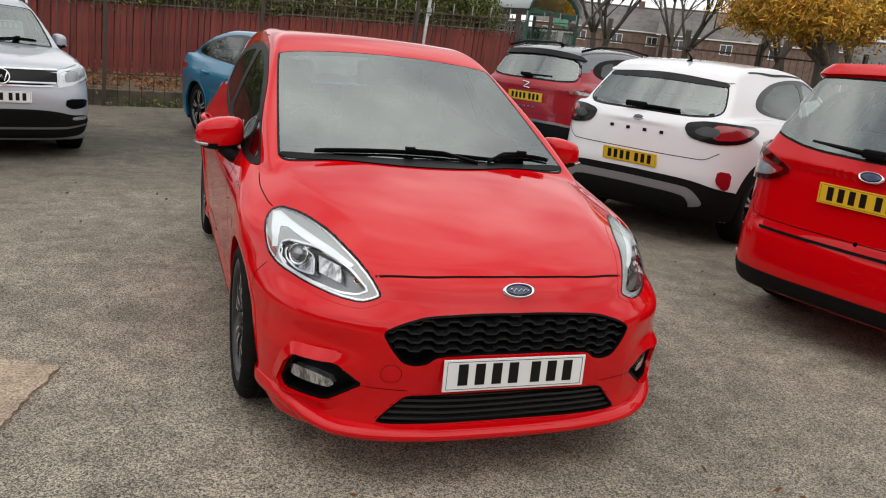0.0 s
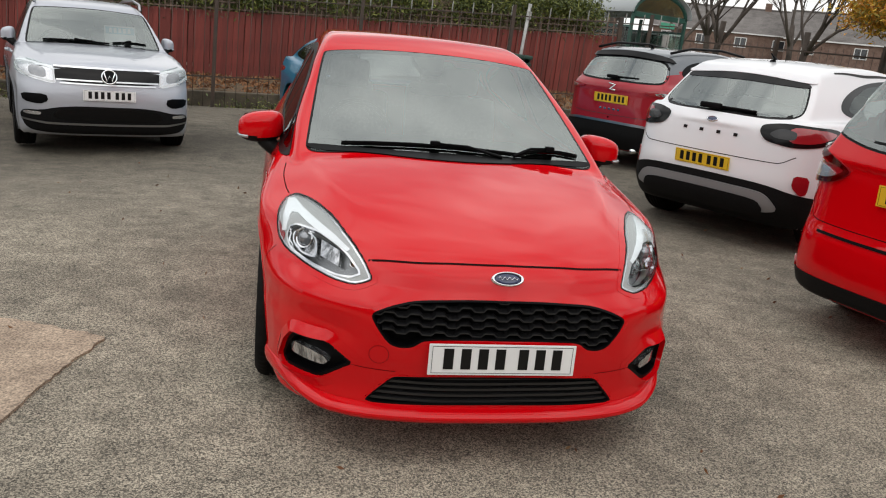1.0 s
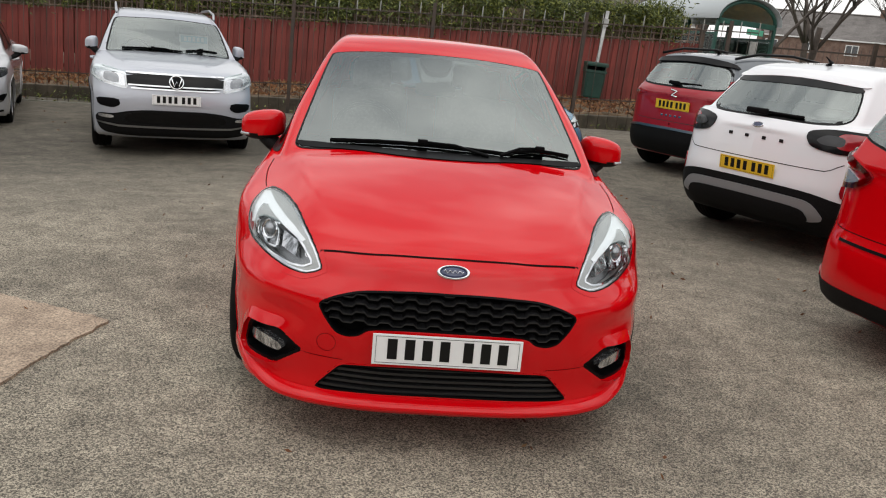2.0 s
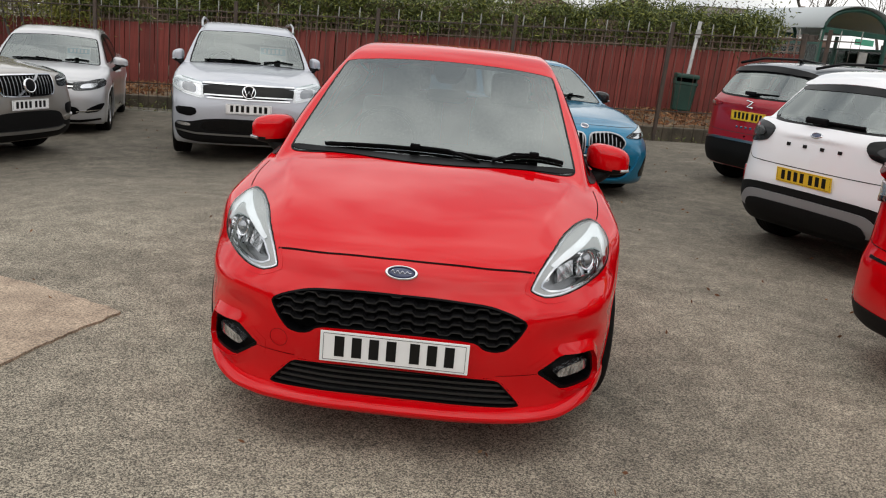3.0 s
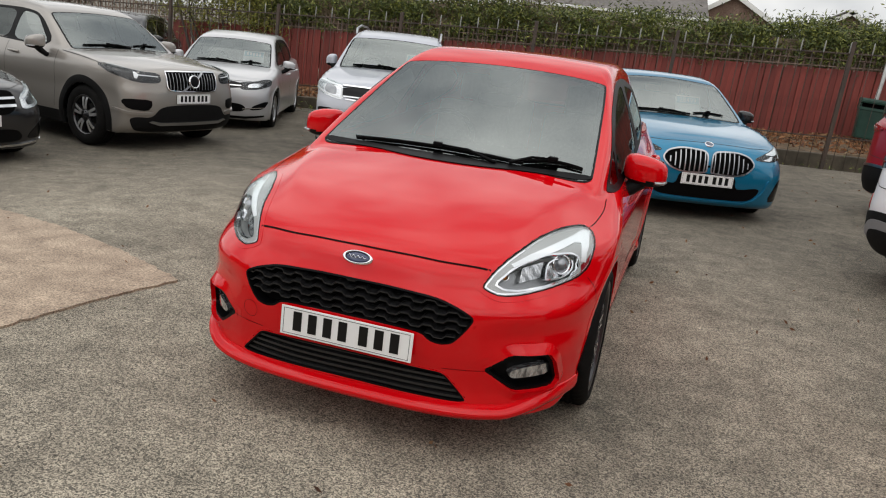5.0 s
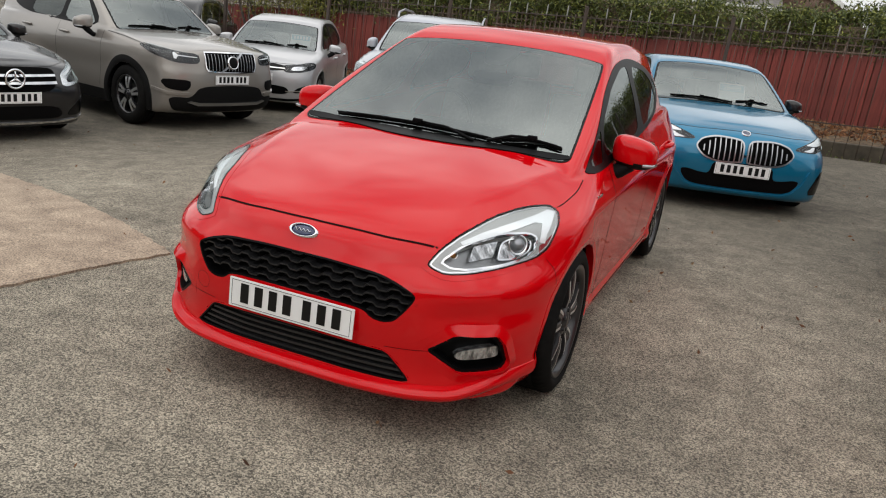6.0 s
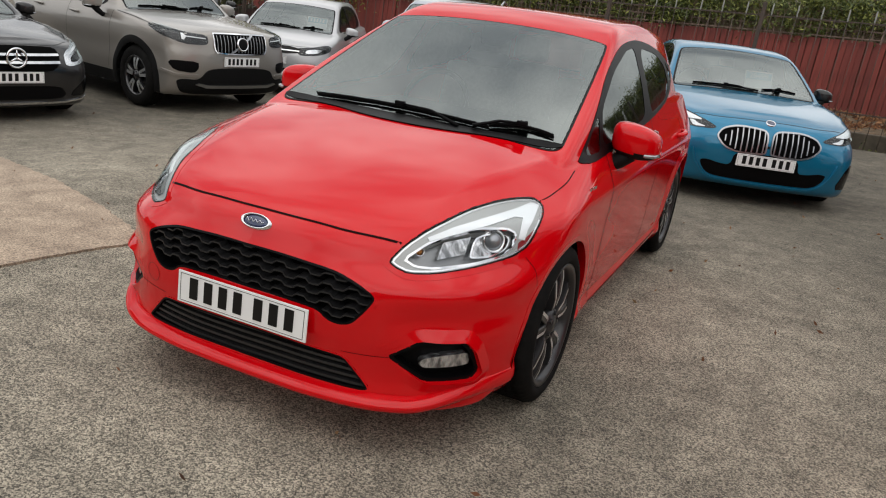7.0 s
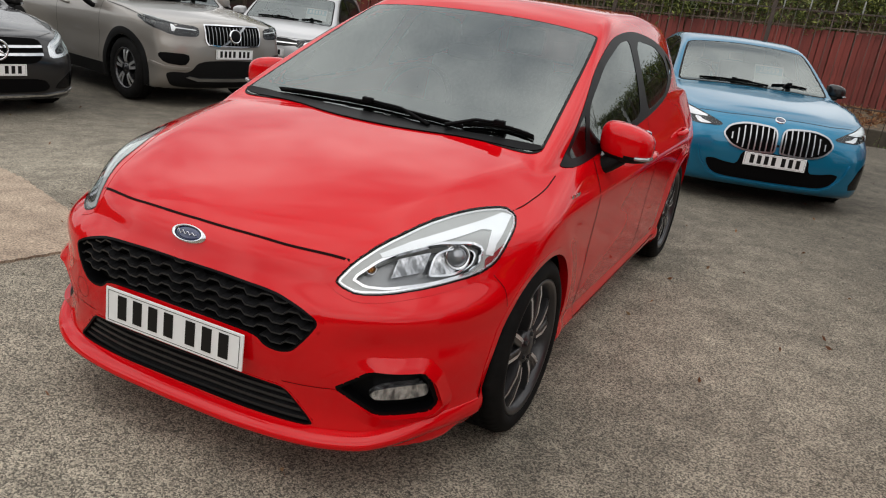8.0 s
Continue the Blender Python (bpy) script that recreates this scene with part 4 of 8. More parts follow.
    def arches(self, mat, wide=0.022, proud=0.004):
        for wy in self.c["axles"]:
            vf = patch(self.f, arch_band(self.c, wy, self.c["arch"] - 0.012, self.c["arch"] + wide), RIGHT, proud, 0.03, skirt=0.035)
            for flip in (lambda q: q, mirrored):
                part("arch_trim", mesh_of("arch_trim", *flip(vf)), mat, self.root)

    def card(self, x, y, z, w, h, turn, number=""):
        """A price card behind the windscreen."""
        cd = part("price_card", box(0, 0, 0, w, 0.004, h, 0.001), CARD, self.root, "pale blue and white price card")
        cd.matrix_local = pose(x, y, z, -28, 0, turn)
        part("card_band", box(0, -0.004, h * 0.2, w * 0.92, 0.002, h * 0.42), CARD_BLUE, cd, "pale blue band")
        if number:
            t = bpy.data.curves.new("price", "FONT")
            t.body, t.size, t.align_x, t.align_y = number, h * 0.42, "CENTER", "CENTER"
            tmp = bpy.data.objects.new("tmp", t)
            scene.collection.objects.link(tmp)
            me = bpy.data.meshes.new_from_object(tmp.evaluated_get(bpy.context.evaluated_depsgraph_get()))
            bpy.data.objects.remove(tmp)
            me.materials.clear()
            tx = part("price_figures", me, CARD, cd, "white figures")
            tx.matrix_local = pose(0, -0.007, h * 0.2, 90, 0, 0)
        else:
            for k in range(5):
                part("figure", box((k - 2) * w * 0.15, -0.006, h * 0.2, w * 0.09, 0.002, h * 0.28), CARD, cd)

    def done(self, m, wheel, rings=170, around=150, tone=None):
        body = base_car(self.c, self.root, self.mat, rings, around, self.cuts, self.f)
        if tone:
            mat, test = tone
            body.data.materials.append(mat)
            mid = np.array([q.center for q in body.data.polygons])
            idx = test(mid).astype(np.int32)
            body.data.polygons.foreach_set("material_index", idx)
        fit_wheels(self.c, self.root, wheel)
        self.root.matrix_world = m
        return self.root


def shape(L, W, nose, deck, roof, cowl, rake, hatch, hrake, wheel, axles, belt, clear=0.2, round_=1.0, tumble=0.33, tail=None, hbow=0.15, **over):
    """Design curves of a car of length L and half-width W; belt: the height of its waist."""
    k, s = W / 0.868, belt / 0.93
    base = dict(length=L, wheel=wheel, arch=wheel + 0.04, axles=axles, track=2 * W - 0.27, flare=0.012, axis=0.56 * s,
                plan=curve((0, W * 0.93), (0.35, W * 0.945), (0.83, W * 0.985), (1.4, W * 0.982), (2.4, W * 0.985), (L - 0.8, W), (L - 0.3, W * 0.97), (L, W * 0.93)),
                section=curve((0.12 * s, 0.95), (0.22 * s, 0.972), (0.30 * s, 0.986), (0.42 * s, 0.993), (0.55 * s, 0.988), (0.68 * s, 1.0), (0.76 * s, 0.996), (0.84 * s, 0.968), (0.93 * s, 0.915), (1.05 * s, 0.85), (1.2 * s, 0.8)),
                nose=curve(*nose), deck=curve(*deck), roof=curve(*roof), cowl=cowl, rake=rake, hatch=hatch, hrake=hrake, hbow=hbow, tumble=tumble,
                bow=curve((0, 0), (0.2 * k, 0.003), (0.35 * k, 0.013), (0.457 * k, 0.028), (0.55 * k, 0.052), (0.65 * k, 0.092), (0.72 * k, 0.14), (0.78 * k, 0.215), (0.83 * k, 0.34), (0.87 * k, 0.55)),
                bow2=curve((0, 0), (0.2 * k, 0.014 * round_), (0.35 * k, 0.036 * round_), (0.457 * k, 0.062 * round_), (0.55 * k, 0.102 * round_), (0.65 * k, 0.170 * round_), (0.718 * k, 0.25 * round_), (0.76 * k, 0.32 * round_), (0.80 * k, 0.41 * round_), (0.84 * k, 0.54), (0.88 * k, 0.72)),
                bowz=curve((0.1, 0), (0.5 * s, 0), (0.6 * s, 0.3), (0.70 * s, 1.0), (1.2, 1.1)),
                tail=curve(*(tail or ((0.12, L - 0.2), (0.3, L - 0.04), (0.5, L), (0.75, L - 0.01), (0.95, L - 0.06), (1.2, L - 0.14)))),
                rbow=curve((0, 0), (0.3 * k, 0.01), (0.5 * k, 0.04), (0.65 * k, 0.10), (0.74 * k, 0.18), (0.81 * k, 0.32), (0.88 * k, 0.62)),
                crown=curve((0.05, 0.16), (0.3, 0.12), (0.7, 0.08), (1.2, 0.04), (L, 0.03)),
                under=curve((0, clear + 0.01), (0.5, clear), (L - 0.9, clear), (L - 0.4, clear + 0.01), (L, clear + 0.05)),
                cabin=curve((1.0, W * 0.85), (1.5, W * 0.87), (2.4, W * 0.88), (L - 1.1, W * 0.865), (L - 0.5, W * 0.82), (L, W * 0.74)))
    base.update(over)
    return design(**base)


# ---- the red hatchback ----
def red_hatchback(m):
    car = Car("hatchback_car", "glossy red five-door hatchback parked on the tarmac", RED, design(
        hollow=0.022, cowl=(1.10, 0.93), rake=2.2,
        ridge=curve((0.1, 0.38), (0.3, 0.448), (0.53, 0.522), (0.76, 0.588), (1.03, 0.648), (1.3, 0.70), (4.1, 0.70), soft=0.03),
        fall=curve((0.05, 0.0), (0.25, 0.0), (0.42, 0.18), (0.7, 0.33), (1.0, 0.31), (1.25, 0.16), (1.5, 0.0), (4.1, 0.0), soft=0.04),
        crown=curve((0.05, 0.38), (0.2, 0.25), (0.45, 0.105), (0.68, 0.078), (0.9, 0.076), (1.15, 0.075), (1.4, 0.06), (1.8, 0.03), (4.1, 0.03), soft=0.09),
        nose=curve((0.10, 0.10), (0.14, 0.07), (0.165, 0.052), (0.19, 0.045), (0.214, 0.044), (0.26, 0.048), (0.33, 0.042), (0.40, 0.032), (0.48, 0.028), (0.545, 0.028), (0.565, 0.030), (0.60, 0.038), (0.64, 0.054), (0.68, 0.072), (0.72, 0.104), (0.76, 0.150), (0.80, 0.225), (0.86, 0.35), (0.9, 0.44)),
        under=curve((0, 0.150), (0.4, 0.165), (0.9, 0.15), (3.2, 0.16), (3.7, 0.2), (4.1, 0.3)),
        plan=curve((0, 0.79), (0.35, 0.803), (0.83, 0.846), (1.4, 0.848), (2.4, 0.852), (3.3, 0.862), (3.8, 0.83), (4.1, 0.79), soft=0.08),
        section=curve((0.12, 0.90), (0.20, 0.95), (0.225, 0.968), (0.25, 0.967), (0.275, 0.959), (0.34, 0.970), (0.45, 0.982), (0.58, 0.988), (0.68, 0.996), (0.755, 1.0), (0.785, 0.988), (0.85, 0.948), (0.92, 0.898), (0.98, 0.862), (1.1, 0.80))))
    c, f, root, cuts = car.c, car.f, car.root, car.cuts
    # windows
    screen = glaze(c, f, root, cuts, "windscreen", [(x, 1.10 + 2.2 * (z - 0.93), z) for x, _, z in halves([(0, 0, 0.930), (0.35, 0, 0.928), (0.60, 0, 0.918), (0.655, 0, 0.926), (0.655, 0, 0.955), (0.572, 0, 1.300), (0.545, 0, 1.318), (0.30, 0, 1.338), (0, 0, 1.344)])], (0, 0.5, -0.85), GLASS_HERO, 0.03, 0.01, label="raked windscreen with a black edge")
    dlo = soften([(0.7, y, z) for y, z in ((1.09, 0.876), (1.19, 0.912), (1.458, 1.068), (1.737, 1.210), (2.034, 1.306), (2.28, 1.338), (2.55, 1.344), (2.9, 1.318), (3.23, 1.268), (3.50, 1.19), (3.42, 1.115), (3.09, 1.030), (2.74, 0.985), (2.23, 0.945), (1.77, 0.912), (1.315, 0.884))], 2)
    panes = [[(1.19, 0.896), (1.385, 0.908), (1.462, 1.052)],
             [(1.43, 0.918), (1.66, 0.936), (2.25, 0.972), (2.33, 1.13), (2.375, 1.306), (2.17, 1.292), (1.83, 1.205), (1.515, 1.065)],
             [(2.42, 0.984), (2.64, 1.0), (2.96, 1.028), (3.20, 1.10), (3.19, 1.20), (2.98, 1.270), (2.50, 1.308)],
             [(3.27, 1.10), (3.37, 1.125), (3.42, 1.16), (3.27, 1.23), (3.30, 1.15)]]
    panes = [soften([(0.7, y, z) for y, z in p], 2, 0.15) for p in panes]
    frame_vf = patch(f, dlo, RIGHT, 0.003, 0.035, inner=[flat(p, RIGHT) for p in panes], skirt=0.006)
    for k, flip in enumerate((lambda q: q, mirrored)):
        wf = part("window_frame", mesh_of("window_frame", *flip(frame_vf)), SATIN_BLACK, root, "satin black side window frame")
        for p in panes:
            part("side_window", mesh_of("side_window", *flip(patch(f, p, RIGHT, 0.001, 0.04, skirt=0))), GLASS_DARK if p[:, 1].mean() > 2.3 else GLASS_SIDE, wf)
    for p in panes:
        s = p * np.array((-1, 1, 1))
        cuts.append(cutter(p, RIGHT, 0.004, 0.05))
        cuts.append(cutter(s, (1, 0, 0), 0.004, 0.05))
    glaze(c, f, root, cuts, "rear_window", halves([(0, 3.95, 1.02), (0.5, 3.9, 1.03), (0.58, 3.8, 1.06), (0.52, 3.7, 1.28), (0, 3.7, 1.31)]), BACK, GLASS_DARK)
    # headlamps
    lamp = soften([(0.450, 0.149, 0.645), (0.474, 0.200, 0.693), (0.512, 0.285, 0.738), (0.568, 0.430, 0.781), (0.611, 0.537, 0.799), (0.655, 0.628, 0.808), (0.705, 0.702, 0.809), (0.745, 0.706, 0.792), (0.766, 0.665, 0.771), (0.774, 0.590, 0.737), (0.768, 0.530, 0.684), (0.742, 0.455, 0.656), (0.662, 0.320, 0.633), (0.580, 0.215, 0.619), (0.515, 0.162, 0.617), (0.473, 0.152, 0.630)], 1, 0.2)
    # inside it: the light bar with its hook, the dark chamber, the projector's frame and a second reflector
    bar = np.array([(0.524, 0.252, 0.716), (0.575, 0.334, 0.745), (0.626, 0.426, 0.764), (0.689, 0.582, 0.786), (0.712, 0.670, 0.797), (0.738, 0.690, 0.790), (0.752, 0.610, 0.764), (0.757, 0.541, 0.735), (0.760, 0.515, 0.704), (0.738, 0.500, 0.708), (0.731, 0.539, 0.750), (0.723, 0.570, 0.764), (0.703, 0.545, 0.768), (0.662, 0.450, 0.752), (0.601, 0.345, 0.731), (0.534, 0.251, 0.706)])
    chamber = soften([(0.490, 0.180, 0.654), (0.531, 0.243, 0.698), (0.565, 0.295, 0.719), (0.629, 0.389, 0.740), (0.703, 0.480, 0.738), (0.730, 0.495, 0.726), (0.736, 0.478, 0.690), (0.721, 0.428, 0.664), (0.657, 0.324, 0.646), (0.573, 0.225, 0.635), (0.522, 0.190, 0.638)], 1, 0.15)
    frame_line = soften([(0.649, 0.335, 0.669), (0.642, 0.375, 0.721), (0.663, 0.422, 0.735), (0.708, 0.480, 0.732), (0.728, 0.486, 0.710), (0.728, 0.458, 0.680), (0.703, 0.396, 0.662), (0.657, 0.337, 0.662)], 2, 0.2)
    second = np.array([(0.578, 0.250, 0.662), (0.570, 0.293, 0.715), (0.630, 0.381, 0.731), (0.640, 0.331, 0.676)])
    side_red = soften([(0.749, 0.490, 0.700), (0.762, 0.520, 0.712), (0.770, 0.570, 0.734), (0.772, 0.565, 0.720), (0.767, 0.525, 0.690), (0.752, 0.480, 0.670)], 1, 0.15)
    dl = np.array((-0.6, 0.75, -0.25))
    line = flat(lamp, dl)

    def collar(poly, d, pair, wide=0.02):
        """A crisp painted edge round an opening in the body."""
        d = np.array(d, float)
        ln = flat(poly, d)
        vf = patch(f, poly, d, 0.0012, 0.012, flat2=grown(ln, wide), inner=[grown(ln, 0.0015)], skirt=0.02)
        cuts.append(cutter(poly, d, 0.004, 0.0))
        if pair:
            cuts.append(cutter(poly * (-1, 1, 1), d * (-1, 1, 1), 0.004, 0.0))
        for flip in (lambda q: q, mirrored) if pair else (lambda q: q,):
            part("opening_edge", mesh_of("opening_edge", *flip(vf)), RED, root)
    collar(lamp, dl, True)
    ch = flat(chamber, dl)
    shell = patch(f, lamp, dl, -0.062, 0.03, skirt=0)
    well = patch(f, lamp, dl, 0.0012, 0.012, flat2=grown(line, 0.003), inner=[grown(line, -0.002)], skirt=0.05)
    rim = patch(f, lamp, dl, 0.0, 0.01, flat2=grown(line, -0.005), inner=[grown(line, -0.010)], skirt=0.012)
    shelf = patch(f, lamp, dl, -0.003, 0.01, flat2=grown(line, -0.003), inner=[ch], skirt=0.05)
    tray = patch(f, chamber, dl, 0.0, 0.008, flat2=grown(ch, 0.006), inner=[grown(ch, -0.001)], skirt=0.02)
    guide = patch(f, bar, dl, 0.0012, 0.01, skirt=0.012)
    fl = flat(frame_line, dl)
    hood = patch(f, frame_line, dl, -0.020, 0.006, flat2=grown(fl, 0.001), inner=[grown(fl, -0.005)], skirt=0.04)
    cup = patch(f, frame_line, dl, -0.048, 0.012, skirt=0)
    bowl = patch(f, second, dl, -0.034, 0.012, skirt=0.02)
    red_part = patch(f, side_red, dl, 0.0, 0.01, skirt=0.01)
    lens = patch(f, lamp, dl, 0.004, 0.015, skirt=0)
    for flip, s in ((lambda q: q, 1), (mirrored, -1)):
        h = part("headlamp", mesh_of("headlamp", *flip(shell)), LAMP_CAVE, root, "clear headlamp with white light bar and round projector")
        part("shelf", mesh_of("shelf", *flip(shelf)), LAMP_SHELF, h, "grey satin surround inside the lamp")
        part("inner_rim", mesh_of("inner_rim", *flip(tray)), CHROME, h)
        part("lamp_edge", mesh_of("lamp_edge", *flip(well)), SATIN_BLACK, h)
        part("bright_rim", mesh_of("bright_rim", *flip(rim)), LAMP_SILVER, h)
        part("light_strip", mesh_of("light_strip", *flip(guide)), LAMP_WHITE, h, "white daytime light bar")
        part("projector_frame", mesh_of("projector_frame", *flip(hood)), CHROME, h, "bright rounded frame")
        part("reflector", mesh_of("reflector", *flip(cup)), LAMP_BOWL, h)
        part("reflector", mesh_of("reflector", *flip(bowl)), LAMP_BOWL, h)
        part("side_reflector", mesh_of("side_reflector", *flip(red_part)), RED_LAMP, h, "red side reflector")
        part("lens", mesh_of("lens", *flip(lens)), LENS, h, "clear plastic lens")
    # grilles
    upper = soften(halves([(0, 0.03, 0.615), (0.15, 0.03, 0.612), (0.31, 0.04, 0.600), (0.40, 0.06, 0.574), (0.457, 0.073, 0.545), (0.432, 0.07, 0.500), (0.390, 0.06, 0.447), (0.350, 0.05, 0.437), (0.31, 0.05, 0.443), (0.275, 0.04, 0.472), (0.12, 0.03, 0.477), (0, 0.03, 0.477)]), 2, 0.2)
    lower = soften(halves([(0, 0.04, 0.335), (0.2, 0.04, 0.332), (0.355, 0.05, 0.325), (0.375, 0.05, 0.316), (0.455, 0.07, 0.228), (0.43, 0.07, 0.222), (0.2, 0.04, 0.226), (0, 0.04, 0.228)]), 2, 0.12)
    for name, poly, rows in (("upper_grille", upper, 6), ("lower_grille", lower, 5)):
        ln = flat(poly, FRONT)
        collar(poly, FRONT, False, 0.018 if name == "upper_grille" else 0.005)
        g = part(name, mesh_of(name, *patch(f, poly, FRONT, -0.05, 0.04, skirt=0)), LINER, root, "black grille behind the bumper")
        part("grille_surround", mesh_of("grille_surround", *patch(f, poly, FRONT, 0.0008, 0.015, flat2=grown(ln, 0.003), inner=[grown(ln, -0.005)], skirt=0.05)), SATIN_BLACK, g)
        lo, hi = ln.min(0), ln.max(0)
        for k in range(rows):
            z = lo[1] + (hi[1] - lo[1]) * (k + 0.6) / rows
            xs = np.arange(lo[0], hi[0], 0.004)
            if name == "upper_grille":
                ph = (xs / 0.086) % 1.0
                wave = np.interp(ph, (0, 0.08, 0.22, 0.58, 0.72, 1.0), (0, 0, 0.0115, 0.0115, 0, 0))
            else:
                wave = 0.002 * np.sin(xs * 9)
            q = np.stack([xs, z + wave], 1)
            q = q[inside(grown(ln, -0.004), q)]
            if len(q) < 8:
                continue
            runs = np.split(q, np.where(np.diff(q[:, 0]) > 0.006)[0] + 1)
            q = max(runs, key=len)
            o = np.stack([q[:, 0], np.full(len(q), -0.5), q[:, 1]], 1)
            hit, ok = trace(f, o, np.tile((0, 1.0, 0), (len(o), 1)), 0.3, 1.0, 60)
            th = 0.0045 if name == "upper_grille" else 0.009
            fr, bk = hit + (0, 0.008, 0), hit + (0, 0.045, 0)
            n = len(q)
            vs = np.concatenate([fr + (0, 0, th / 2), fr - (0, 0, th / 2), bk - (0, 0, th / 2 + 0.004), bk + (0, 0, th / 2 + 0.004)])
            fs = [[j * n + i, j * n + i + 1, (j + 1) % 4 * n + i + 1, (j + 1) % 4 * n + i] for j in range(4) for i in range(n - 1) if abs(q[i + 1, 0] - q[i, 0]) < 0.03]
            part("grille_bar", mesh_of("grille_bar", vs, fs, False), GRILLE, g)
    # fog lamp pockets
    pocket = soften([(0.503, 0.101, 0.356), (0.587, 0.146, 0.415), (0.697, 0.249, 0.412), (0.719, 0.279, 0.374), (0.733, 0.313, 0.300), (0.720, 0.292, 0.274), (0.606, 0.172, 0.274)], 1, 0.08)
    dp = np.array((-0.5, 1.0, 0))
    pl = flat(pocket, dp)
    collar(pocket, dp, True, 0.016)
    back = patch(f, pocket, dp, -0.04, 0.03, skirt=0)
    edge = patch(f, pocket, dp, 0.0, 0.012, flat2=grown(pl, 0.003), inner=[grown(pl, -0.010)], skirt=0.05)
    # a painted frame rises round the pocket's top and outer side to a crest at its edge
    far_u = flat(np.array([(0.54, 0.12, 0.36), (0.64, 0.20, 0.36)]), dp)[:, 0]

    def crest(q):
        a, b = pl, np.roll(pl, -1, 0)
        ab = b - a
        t = np.clip(((q[:, None] - a) * ab).sum(2) / np.maximum((ab * ab).sum(1), 1e-9), 0, 1)
        d = np.min(np.linalg.norm(q[:, None] - a - t[..., None] * ab, axis=2), axis=1)
        k = smooth01((q[:, 0] - far_u[0]) / (far_u[1] - far_u[0]))
        return k * 0.019 * np.clip(1.1 - d / 0.036, 0, 1)
    flange = patch(f, pocket, dp, 0.0006, 0.007, flat2=grown(pl, 0.040), inner=[grown(pl, 0.003)], skirt=0.03, lift=crest)
    lampf = soften([(0.590, 0.155, 0.330), (0.604, 0.165, 0.346), (0.651, 0.200, 0.357), (0.712, 0.274, 0.362), (0.718, 0.287, 0.340), (0.712, 0.286, 0.318), (0.648, 0.204, 0.314), (0.604, 0.168, 0.314)], 1, 0.15)
    fog = patch(f, lampf, dp, -0.014, 0.012, skirt=0.03)
    for flip in (lambda q: q, mirrored):
        g = part("fog_lamp_pocket", mesh_of("fog_lamp_pocket", *flip(back)), SATIN_BLACK, root, "black pocket round the fog lamp")
        part("pocket_edge", mesh_of("pocket_edge", *flip(edge)), SATIN_BLACK, g)
        part("fog_lamp", mesh_of("fog_lamp", *flip(fog)), FOG_GLASS, g, "clear fog lamp")
    # panel gaps
    gaps = [seam(f, spline([(-0.464, 0.197, 0.691), (-0.25, 0.135, 0.712), (0, 0.112, 0.722), (0.25, 0.135, 0.712), (0.464, 0.197, 0.691)], 40), (0, 0.5, -1), 0.008)]
    for s in (1, -1):
        gaps.append(seam(f, spline([(s * 0.728, 0.705, 0.80), (s * 0.757, 0.795, 0.835), (s * 0.766, 0.92, 0.855), (s * 0.752, 1.05, 0.872)], 24), (-s * 0.5, 0, -1), 0.004))
        gaps.append(seam(f, spline([(s * 0.8, 1.40, 0.9), (s * 0.85, 1.36, 0.75), (s * 0.86, 1.36, 0.45), (s * 0.85, 1.38, 0.24)], 30), (-s, 0, 0), 0.006))
        gaps.append(seam(f, spline([(s * 0.8, 2.39, 0.96), (s * 0.85, 2.40, 0.75), (s * 0.86, 2.38, 0.45), (s * 0.85, 2.38, 0.24)], 30), (-s, 0, 0), 0.006))
        gaps.append(seam(f, spline([(s * 0.8, 1.38, 0.235), (s * 0.85, 2.4, 0.235), (s * 0.86, 2.9, 0.25)], 30), (-s, 0, 0), 0.006))
    for g in gaps:
        part("panel_gap", mesh_of("panel_gap", *g), GAP, root)
    # arches, body, wheels
    for wy in c["axles"]:
        band = patch(f, arch_band(c, wy, c["arch"] - 0.012, c["arch"] + 0.014), RIGHT, 0.002, 0.025, skirt=0.035)
        for flip in (lambda q: q, mirrored):
            part("arch_lip", mesh_of("arch_lip", *flip(band)), RED, root)
    # badge, sensor housing, mirrors, handles, wipers
    car.disc("badge", 0, 0.683, 0.056, 0.025, BADGE_BLUE, rim=CHROME, label="blue oval badge with a bright rim")
    at = car.on(0, 0.683, FRONT, 0.011)
    part("badge_mark", tube([(-0.034 + 0.00113 * k, at[1] - 0.001 + 0.00000018 * (k - 30) ** 4 * 0.01, at[2] + 0.006 * math.sin(k * 0.42) * (1 - k / 110)) for k in range(61)], 0.0014, 5), CHROME, root, "bright wavy mark on the badge")
    car.lay("sensor_housing", [(-0.10, 1.9, 1.352), (0.10, 1.9, 1.352), (0.075, 1.8, 1.30), (0.05, 1.8, 1.272), (-0.05, 1.8, 1.272), (-0.075, 1.8, 1.30)], FRONT, DARK, -0.008, 0.03, label="dark sensor housing behind the mirror")
    car.lay("inner_mirror", [(-0.11, 1.8, 1.245), (0.11, 1.8, 1.245), (0.11, 1.8, 1.285), (-0.11, 1.8, 1.285)], FRONT, DARK, -0.09, 0.03)
    car.lay("cowl_panel", halves([(0, 1.1, 0.925), (0.4, 1.1, 0.925), (0.62, 1.1, 0.918), (0.668, 1.12, 0.93), (0.655, 1.2, 0.940), (0.4, 1.2, 0.936), (0, 1.2, 0.938)]), FRONT, SATIN_BLACK, 0.006, 0.01, label="black scuttle panel under the wipers")
    car.mirror(0.872, 1.525, 0.950, RED, 0.215, 0.148, 0.17)
    car.handle(2.2, 0.80, RED)
    car.handle(3.1, 0.825, RED)
    car.wipers(1.12, 0.944, spans=((0.34, -0.51, 0.002, 0.22), (0.33, 0.61, 0.010, 0.28)))
